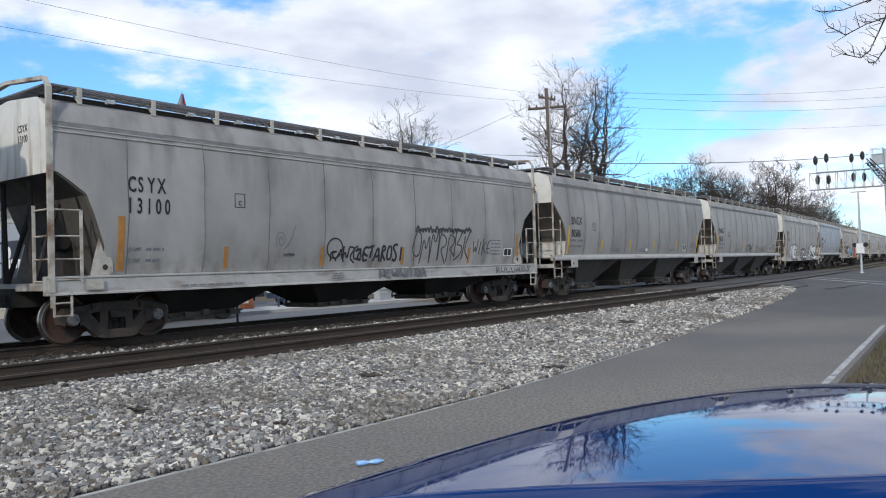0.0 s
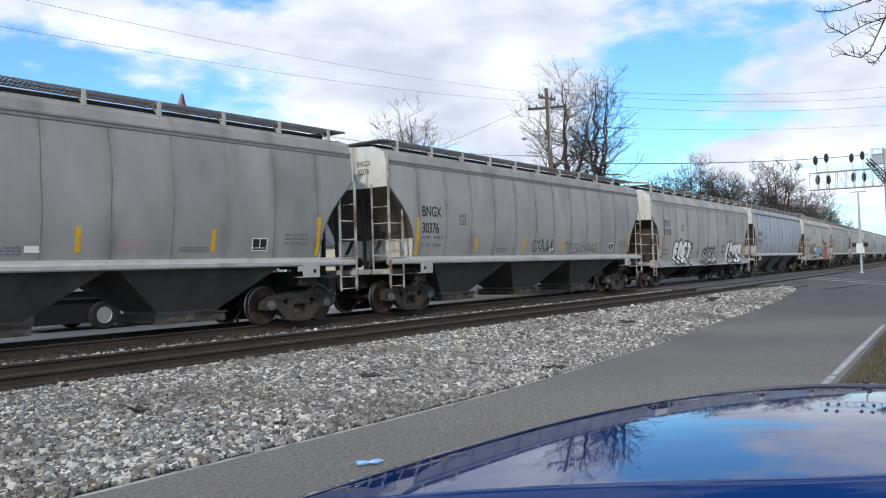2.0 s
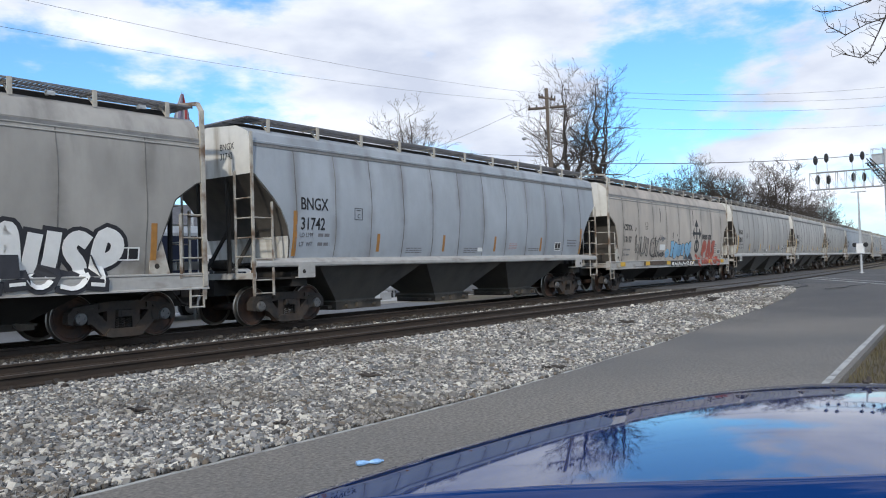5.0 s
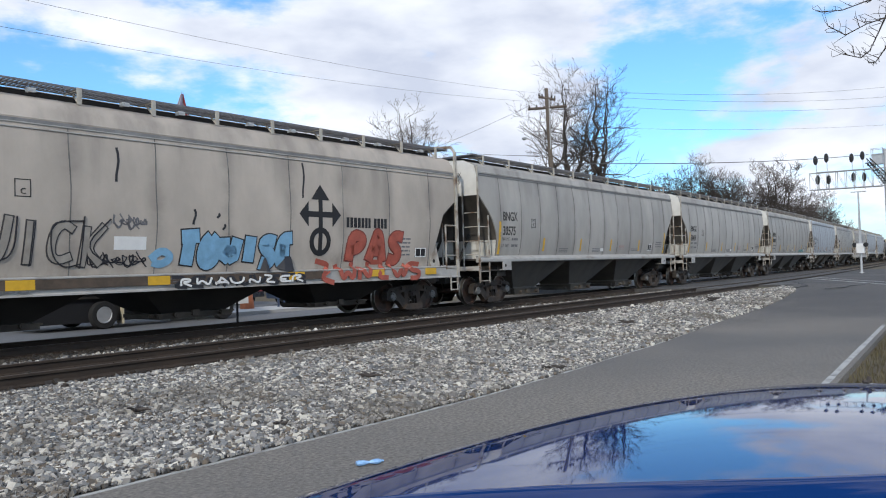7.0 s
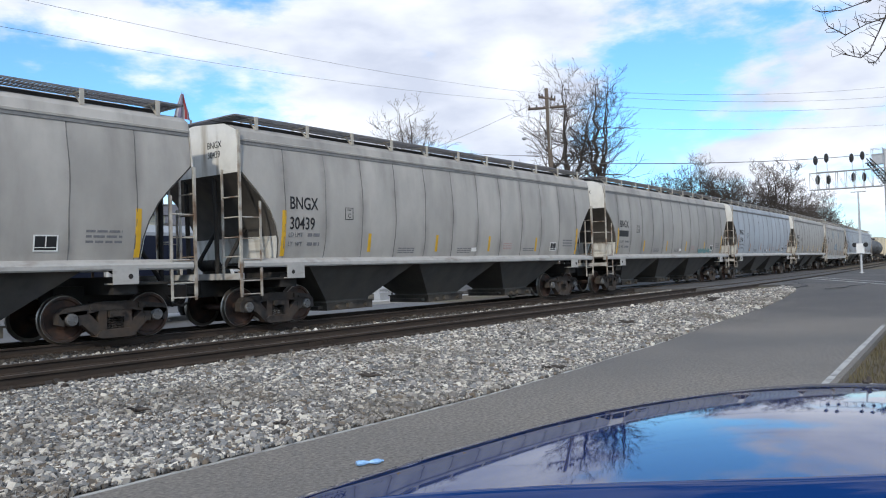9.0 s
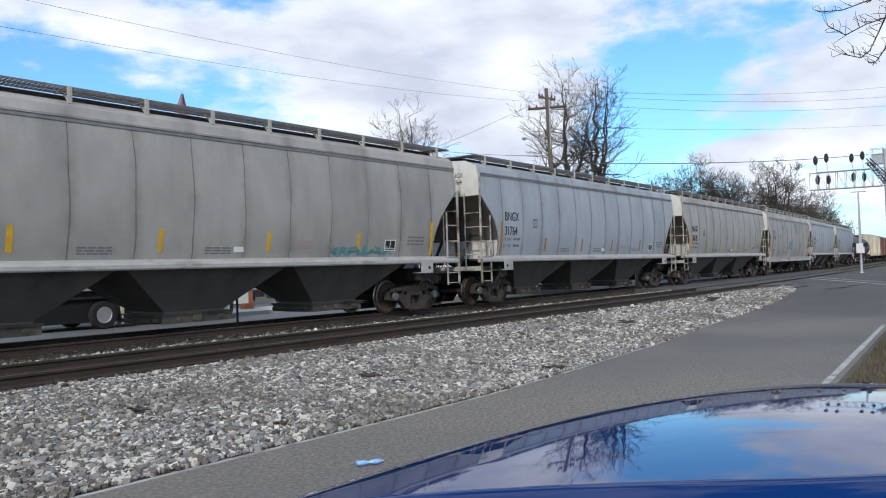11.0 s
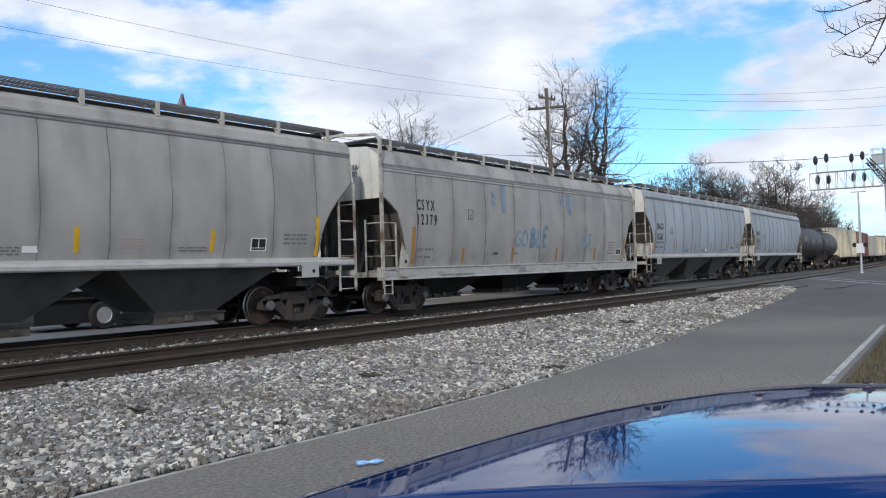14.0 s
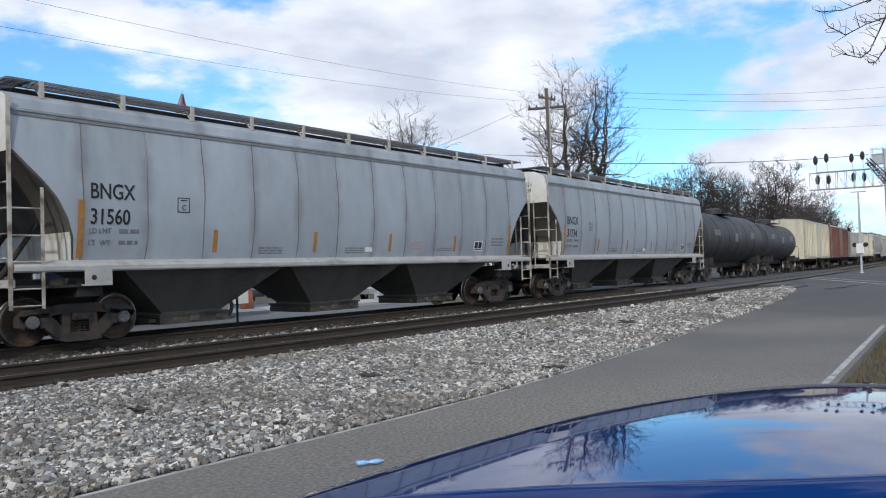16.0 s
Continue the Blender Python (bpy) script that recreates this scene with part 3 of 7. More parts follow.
stones("ballast_stones", 88000, on_bank(1.5, 13.0), 0.037, 0.012, "loose crushed grey and white ballast stones")
stones("ballast_stones", 56000, on_bank(13.0, 36.0), 0.045, 0.013, "loose crushed grey and white ballast stones")
stones("ballast_stones", 5000, on_bank(-3.0, 36.0, 10.0, 12.6), 0.055, 0.004, "oily brown crushed stones between the ties", "dirty")
bm = bmesh.new()
rings = []
for k in range(45):
    row = [line_at(-8 + k, off)[0] for off in (12.85, 13.1, 13.4, 13.65)]
    rings.append([(q.x, q.y, z) for q, z in zip(row, (-.19, -.10, -.10, -.19))] + [(q.x, q.y, -.22) for q in (row[3], row[0])])
loft(bm, rings)
solo("ballast_ridge", bm, M["bed"], "low ridge of ballast between the two tracks", "ballast", kind="structure")
stones("ballast_stones", 1900, on_bank(-3.0, 36.0, 13.12, 13.38), 0.042, 0.084, "pale crushed stones along the near track")
stones("ballast_stones", 4000, on_bank(-3.0, 36.0, 13.4, 15.1), 0.055, 0.004, "oily brown crushed stones between the two tracks", "dirty")


# ---- rails and ties ----
def rail(off):
    bm = bmesh.new()
    rings = []
    for i in range(-30, 151):
        p, a = line_at(i * 3.0, off)
        n_ = Vector((-math.sin(a), math.cos(a), 0))
        rings.append([p + n_ * u + Vector((0, 0, z)) for u, z in ((-.030, 0), (.030, 0), (.036, -.008), (.036, -.035), (.010, -.05), (.009, -.13), (.070, -.158), (.070, -.172),
                                                                  (-.070, -.172), (-.070, -.158), (-.009, -.13), (-.010, -.05), (-.036, -.035), (-.036, -.008))])
    vs = loft(bm, rings)
    for f in bm.faces:
        f.material_index = 1 if all(v.co.z > -0.004 for v in f.verts) else 0
    return solo("rail", bm, [M["rust"], M["head"]], "brown weathered steel rail with a worn top", "rail", "rails of two tracks", kind="structure")


for off in (R0, R1, R2, R3):
    rail(off)
for k, s in enumerate((2.9, 9.9, 10.0, 24.0)):
    bm = bmesh.new()
    for x in (-.22, -.08, .08, .22):
        box(bm, x - .015, x + .015, -.035, -.02, -.09, -.06)
    box(bm, -.3, .3, -.022, -.009, -.13, -.045)
    ob = solo("joint_bar", bm, M["rust"], "bolted steel joint bar on the rail", "rail joint")
    p, a = line_at(s, R0)
    ob.matrix_world = pose(p.x, p.y, 0, 0, 0, math.degrees(a))

bm = bmesh.new()
box(bm, -.11, .11, -1.3, 1.3, -.18, 0)
tie_mesh = mesh_of("railway_tie", bm, M["tie"], bevel=0.012)
bm = bmesh.new()
box(bm, -.09, .09, -.16, .16, 0, .016)
for x in (-.05, .05):
    for y in (-.085, .085):
        box(bm, x - .012, x + .012, y - .014, y + .014, .016, .052)
plate_mesh = mesh_of("tie_plate", bm, M["rust"])
for off, x0, x1 in ((NEAR_Y, -8, 36), (TRAIN_Y, -8, 36)):
    s = x0
    while s < x1:
        p, a = line_at(s, off)
        tie = new("railway_tie", tie_mesh)
        tie.matrix_world = pose(p.x, p.y + random.uniform(-.05, .05), -0.172 - 0.016, random.uniform(-.3, .3), 0, math.degrees(a) + random.uniform(-1.2, 1.2))
        tagged(tie, "dark weathered timber tie set in ballast", "railway tie", "ties under the tracks")
        for y in (-.7175, .7175):
            part("tie_plate", plate_mesh, None, tie, at=pose(0, y, 0))
        s += 0.52


# ---- railway cars: local x runs along the line, -y faces the road, z = 0 is the rail top ----
def spec(**k):
    return k


ROUND = spec(half=8.55, sill=(1.37, 1.52), eave=4.23, side=((1.45, 1.41), (1.75, 1.495), (2.1, 1.558), (2.5, 1.598), (2.9, 1.614), (3.5, 1.595), (4.0, 1.54), (4.23, 1.50)),
             cut=((0.0, 3.53), (0.25, 3.28), (0.52, 3.02), (0.78, 2.72), (0.98, 2.36), (1.10, 2.0), (1.15, 1.46)), ribs=12, rib0=1.25, rib_step=1.328,
             hop=(-4.35, -0.05, 4.25), hop_w=2.14, hop_b=0.78, truck=7.12, deep=False)
BOXY = spec(half=8.375, sill=(0.94, 1.27), eave=4.10, side=((1.2, 1.43), (1.55, 1.51), (2.0, 1.572), (2.4, 1.602), (2.8, 1.614), (3.5, 1.605), (3.92, 1.57), (4.10, 1.545)),
            cut=((0.0, 3.20), (0.1, 3.17), (0.35, 3.0), (0.62, 2.80), (0.78, 2.4), (0.98, 1.85), (1.13, 1.22)), ribs=9, rib0=1.45, rib_step=1.757,
            hop=(-4.5, -0.1, 4.4), hop_w=1.75, hop_b=0.85, truck=6.9, deep=True)


def width_at(sp, z):
    return float(np.interp(z, [p[0] for p in sp["side"]], [p[1] for p in sp["side"]]))


def cut_at(sp, x):
    """Height of the lower edge of the body at x."""
    return float(np.interp(sp["half"] - abs(x), [p[0] for p in sp["cut"]], [p[1] for p in sp["cut"]]))


def hopper_body(sp):
    bm = bmesh.new()
    h = sp["half"]
    ends = [h - p[0] for p in sp["cut"]]
    xs = sorted({-e for e in ends} | set(ends) | {h * k / 6 for k in range(-5, 6)})
    rings = []
    for x in xs:
        zb = cut_at(sp, x)
        zs = [zb + (sp["eave"] - zb) * k / 12 for k in range(13)]
        ring = [(x, -width_at(sp, z), z) for z in zs] + [(x, width_at(sp, z), z) for z in zs[::-1]]
        rings.append(ring)
    loft(bm, rings)
    return mesh_of("body", bm, M["grey"], smooth=True)


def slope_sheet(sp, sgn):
    """The steep sheet below the end panel, a little proud of the body; grime and shade are both in its colour."""
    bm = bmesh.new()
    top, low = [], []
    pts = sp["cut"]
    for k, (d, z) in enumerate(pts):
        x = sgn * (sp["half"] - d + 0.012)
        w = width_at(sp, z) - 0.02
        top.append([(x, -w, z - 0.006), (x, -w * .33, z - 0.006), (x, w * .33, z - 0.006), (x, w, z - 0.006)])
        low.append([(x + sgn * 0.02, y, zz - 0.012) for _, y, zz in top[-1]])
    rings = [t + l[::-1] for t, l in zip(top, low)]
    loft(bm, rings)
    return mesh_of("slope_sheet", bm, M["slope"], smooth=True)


def side_ribs(sp, sgn):
    """The weld seams of one side, a mesh each."""
    made = []
    for k in range(sp["ribs"]):
        bm = bmesh.new()
        x = -sp["half"] + sp["rib0"] + sp["rib_step"] * k
        lo = max(cut_at(sp, x), sp["sill"][1] + 0.02)
        rings = []
        for j in range(11):
            z = lo + (sp["eave"] - 0.06 - lo) * j / 10
            y, d = width_at(sp, z), .012 * math.sin(k * 2.3 + j * 1.1)
            rings.append([(x - d - .015, sgn * (y - .004), z), (x - d - .007, sgn * (y + .007), z), (x - d + .007, sgn * (y + .007), z), (x - d + .015, sgn * (y - .004), z)])
        loft(bm, rings)
        made.append(mesh_of("weld_seam", bm, M["seam"]))
    return made


def roof_mesh(sp):
    bm = bmesh.new()
    h, e = sp["half"], sp["eave"]
    w = width_at(sp, e)
    if sp["deep"]:
        out = [(-w - .02, e - .02), (-w - .03, e + .02), (-w - .01, e + .06), (-w + .04, e + .22), (-w + .16, e + .40), (-w + .42, e + .50), (0, e + .60)]
    else:
        out = [(-w - .05, e - .01), (-w - .055, e + .035), (-w - .02, e + .05), (-w + .02, e + .22), (-w + .14, e + .32), (-w + .5, e + .42), (0, e + .50)]
    ring = out + [(-y, z) for y, z in out[-2::-1]]
    rings = [[(x, y, z) for y, z in ring] for x in (-h - .012, -h * .5, 0, h * .5, h + .012)]
    loft(bm, rings)
    return mesh_of("roof", bm, M["roof"], smooth=True)


def moulding(sp, sgn):
    """The two long beads under the eave of the squarer cars."""
    bm = bmesh.new()
    h = sp["half"]
    for z in (3.93, 4.02):
        y = width_at(sp, z)
        prism(bm, [(sgn * (y - .01), z - .02), (sgn * (y + .022), z - .008), (sgn * (y + .022), z + .012), (sgn * (y - .01), z + .022)], "x", -h, h)
    return mesh_of("moulding", bm, M["sill"])


def end_panel(sp, sgn):
    """The light end sheet with its arched top."""
    bm = bmesh.new()
    z0, e = sp["cut"][0][1] - .02, sp["eave"]
    w = width_at(sp, e) + .01
    out = [(-width_at(sp, z0) - .012, z0)] + [(-width_at(sp, z) - .012, z) for z in (z0 + .25, z0 + .5)] + [(-w, e)]
    top = (e + (.60 if sp["deep"] else .50))
    out += [(-w + .06, e + .24), (-w + .45, e + (.51 if sp["deep"] else .42)), (0, top)]
    out += [(-y, z) for y, z in out[-2::-1]]
    x = sgn * (sp["half"] + .012)
    prism(bm, out, "x", x, x + sgn * .03)
    return mesh_of("end_panel", bm, M["end"], bevel=0.004)


def side_sill(sp, sgn):
    bm = bmesh.new()
    h, (z0, z1) = sp["half"], sp["sill"]
    y = 1.615
    if sp["deep"]:
        out = [(sgn * 1.46, z0), (sgn * (y + .01), z0), (sgn * (y + .01), z0 + .03), (sgn * (y - .02), z0 + .05), (sgn * (y - .02), z1 - .04), (sgn * (y + .0), z1 - .02), (sgn * (y + .0), z1), (sgn * 1.46, z1 + .02)]
        prism(bm, out, "x", -h - .15, h + .15)
    else:
        out = [(sgn * 1.42, z0), (sgn * (y), z0), (sgn * (y + .02), z0 + .03), (sgn * (y + .02), z1 - .05), (sgn * (y - .02), z1), (sgn * 1.45, z1 + .06), (sgn * 1.42, z1 + .06)]
        prism(bm, out, "x", -h, h)
    return mesh_of("side_sill", bm, M["sill"], bevel=0.006)


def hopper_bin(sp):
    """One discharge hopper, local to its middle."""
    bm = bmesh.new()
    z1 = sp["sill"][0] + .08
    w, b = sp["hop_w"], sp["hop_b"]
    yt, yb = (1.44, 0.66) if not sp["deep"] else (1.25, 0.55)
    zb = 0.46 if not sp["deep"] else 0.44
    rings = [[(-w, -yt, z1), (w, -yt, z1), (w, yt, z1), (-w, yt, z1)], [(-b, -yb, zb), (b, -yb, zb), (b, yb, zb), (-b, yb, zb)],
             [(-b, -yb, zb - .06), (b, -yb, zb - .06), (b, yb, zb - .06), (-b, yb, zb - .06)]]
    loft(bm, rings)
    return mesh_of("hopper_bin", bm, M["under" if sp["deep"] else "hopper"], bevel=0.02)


def outlet_gate(sp):
    """The low box of a sliding outlet gate with its rack shafts and end castings."""
    bm = bmesh.new()
    b = sp["hop_b"] + .10
    yb = 0.78 if not sp["deep"] else .64
    z0 = .20 if not sp["deep"] else .30
    box(bm, -b, b, -yb, yb, z0, .41)
    box(bm, -b - .04, b + .04, -yb - .03, yb + .03, .38, .42)
    for x in (-b * .62, b * .62):
        tube(bm, [(x, -yb - .14, z0 + .09), (x, yb + .14, z0 + .09)], .035, 8)
        for sg in (-1, 1):
            lathe(bm, [(-.03, .06), (.03, .06)], "y", 8, (x, sg * (yb + .09), z0 + .09))
    box(bm, -.16, .02, -yb - .09, -yb, z0 + .05, z0 + .17)
    box(bm, -b - .16, -b, -yb * .8, yb * .8, z0 + .04, z0 + .12)
    return mesh_of("outlet_gate", bm, M["gate"], bevel=0.008)


def ladder(pts_a, pts_b, rungs, r=.017, rail_w=.028):
    """Two uprights and round rungs."""
    bm = bmesh.new()
    for a, b in (pts_a, pts_b):
        a, b = Vector(a), Vector(b)
        box(bm, a.x - rail_w, a.x + rail_w, a.y - .012, a.y + .012, min(a.z, b.z), max(a.z, b.z))
    xa, ya = pts_a[0][0], pts_a[0][1]
    xb, yb = pts_b[0][0], pts_b[0][1]
    for z in rungs:
        tube(bm, [(xa, ya, z), (xb, yb, z)], r, 6)
    return mesh_of("ladder", bm, M["ladder"])


def walkway(sp, sgn):
    """Grated running board along one edge of the roof."""
    bm = bmesh.new()
    h = sp["half"] - .05
    z = 4.84
    y0, y1 = sgn * 1.38, sgn * .80
    for y in (y0, (y0 + y1) / 2, y1):
        box(bm, -h, h, y - .008, y + .008, z - .035, z)
    x = -h
    while x < h:
        box(bm, x, x + .032, min(y0, y1), max(y0, y1), z - .028, z - .004)
        x += .085
    return mesh_of("walkway_grating", bm, M["grate"])


def bracket(sp):
    bm = bmesh.new()
    box(bm, -.045, .045, -.012, .012, -.32, 0.0)
    box(bm, -.02, .02, 0.0, .55, -.06, -.035)
    prism(bm, [(0, -.30), (.05, -.30), (.32, -.05), (.25, -.05)], "x", -.008, .008)
    return mesh_of("walkway_bracket", bm, M["ladder"])


def hatch_cover():
    bm = bmesh.new()
    prism(bm, [(-.34, 0), (-.32, .09), (-.2, .13), (.2, .13), (.32, .09), (.34, 0)], "x", -1.9, 1.9)
    for x in (-1.5, -.5, .5, 1.5):
        box(bm, x - .04, x + .04, -.42, .42, .0, .05)
    return mesh_of("hatch_cover", bm, M["roof"], bevel=0.01)


def coupler():
    bm = bmesh.new()
    box(bm, 0, .42, -.09, .09, .80, .98)
    prism(bm, [(.42, -.13), (.64, -.19), (.68, -.06), (.58, .0), (.62, .16), (.48, .18), (.42, .12)], "z", .74, 1.03)
    tube(bm, [(.1, -.3, .86), (.3, -.33, .62), (.55, -.28, .55), (.7, -.22, .60)], .03, 6)
    return mesh_of("coupler", bm, M["cast"], bevel=0.012)


def wheel_pair():
    """Two wheels, their axle and the bolted bearing caps, turning round y."""
    bm = bmesh.new()
    for sg in (-1, 1):
        lathe(bm, [(sg * .645, .15), (sg * .655, .38), (sg * .645, .40), (sg * .645, .475), (sg * .675, .482), (sg * .69, .462), (sg * .775, .452), (sg * .780, .44), (sg * .775, .39), (sg * .745, .37), (sg * .735, .20), (sg * .765, .15)], "y", 32)
        lathe(bm, [(sg * .765, .09), (sg * .99, .09), (sg * .99, .125), (sg * 1.09, .125), (sg * 1.12, .11), (sg * 1.125, .05)], "y", 16)
        for k in range(3):
            a = k * 2 * math.pi / 3
            lathe(bm, [(sg * 1.115, .02), (sg * 1.15, .02)], "y", 6, (math.cos(a) * .07, 0, math.sin(a) * .07))
    lathe(bm, [(-.65, .085), (.65, .085)], "y", 12)
    for f in bm.faces:
        c = f.calc_center_median()
        r = math.hypot(c.x, c.z)
        f.material_index = 1 if r > .435 else (2 if abs(c.y) > .98 else 0)
    return mesh_of("wheelset", bm, [M["wheel"], M["tread"], M["hub"]], smooth=True)


def side_frame():
    """Heavy cast truck side frame with its windows, springs apart; local to the truck's middle at axle height."""
    bm = bmesh.new()
    y0, y1 = -1.08, -.88
    top = [(-1.13, .10), (-1.02, .22), (-.72, .26), (-.3, .31), (.3, .31), (.72, .26), (1.02, .22), (1.13, .10)]
    prism(bm, top + [(1.06, .0), (.94, .07), (.66, .08), (.3, .14), (-.3, .14), (-.66, .08), (-.94, .07), (-1.06, .0)], "y", y0, y1)
    for s in (-1, 1):
        # pedestal jaw over the bearing
        prism(bm, [(s * 1.13, .12), (s * 1.14, -.08), (s * 1.03, -.12), (s * 1.02, .06), (s * .76, .06), (s * .75, -.12), (s * .62, -.10), (s * .58, .16)], "y", y0, y1)
        # broad diagonal down to the spring seat
        prism(bm, [(s * .78, -.02), (s * .60, .16), (s * .24, -.22), (s * .40, -.36)], "y", y0 + .01, y1 - .01)
        # column beside the bolster
        prism(bm, [(s * .34, .20), (s * .17, .20), (s * .19, -.26), (s * .36, -.26)], "y", y0 + .02, y1 - .02)
        # ribs on the outer face and a lug
        prism(bm, [(s * .96, .17), (s * .62, .20), (s * .62, .17), (s * .96, .14)], "y", y0 - .03, y0)
        box(bm, s * .5 - .035, s * .5 + .035, y0 - .05, y0, .17, .27)
    prism(bm, [(-.42, -.36), (-.32, -.23), (.32, -.23), (.42, -.36), (.30, -.40), (-.30, -.40)], "y", y0 - .04, y1 + .02)
    # bolster end between the columns
    box(bm, -.15, .15, y0 - .05, y1, .00, .13)
    box(bm, -.10, .10, y0 - .07, y0 - .05, .02, .11)
    return mesh_of("side_frame", bm, M["cast"], bevel=0.016)


def springs():
    bm = bmesh.new()
    for cx in (-.13, 0, .13):
        pts = [(cx + math.cos(k * 1.05) * .052, -.98 + math.sin(k * 1.05) * .052, -.235 + .21 * k / 26) for k in range(27)]
        tube(bm, pts, .013, 5)
    return mesh_of("spring_group", bm, M["cast"])


def bolster():
    bm = bmesh.new()
    prism(bm, [(-1.02, .16), (-1.02, -.02), (-.5, -.10), (.5, -.10), (1.02, -.02), (1.02, .16), (.4, .30), (-.4, .30)], "x", -.19, .19)
    box(bm, -.75, .75, -.62, -.56, -.12, .02)
    box(bm, -.75, .75, .56, .62, -.12, .02)
    return mesh_of("truck", bm, M["under"], bevel=0.015)


SHARED = {"wheelset": wheel_pair(), "side_frame": side_frame(), "springs": springs(), "bolster": bolster(), "coupler": coupler(), "hatch": hatch_cover()}
AXLE = 0.889
WHEEL_R = 0.457


def add_trucks(car, at):
    """Two four-wheel trucks; the wheelsets are keyed later."""
    for s in (-1, 1):
        tr = part("truck", SHARED["bolster"], None, car, "dark cast steel four-wheel truck", at=pose(s * at, 0, WHEEL_R))
        for rz in (0, 180):
            part("side_frame", SHARED["side_frame"], None, tr, at=pose(0, 0, 0, 0, 0, rz))
            tagged(part("spring_group", SHARED["springs"], None, tr, at=pose(0, 0, 0, 0, 0, rz)), kind="stuff")
        for x in (-AXLE, AXLE):
            part("wheelset", SHARED["wheelset"], None, tr, "rusty steel wheels with polished treads", at=pose(x, 0, 0))


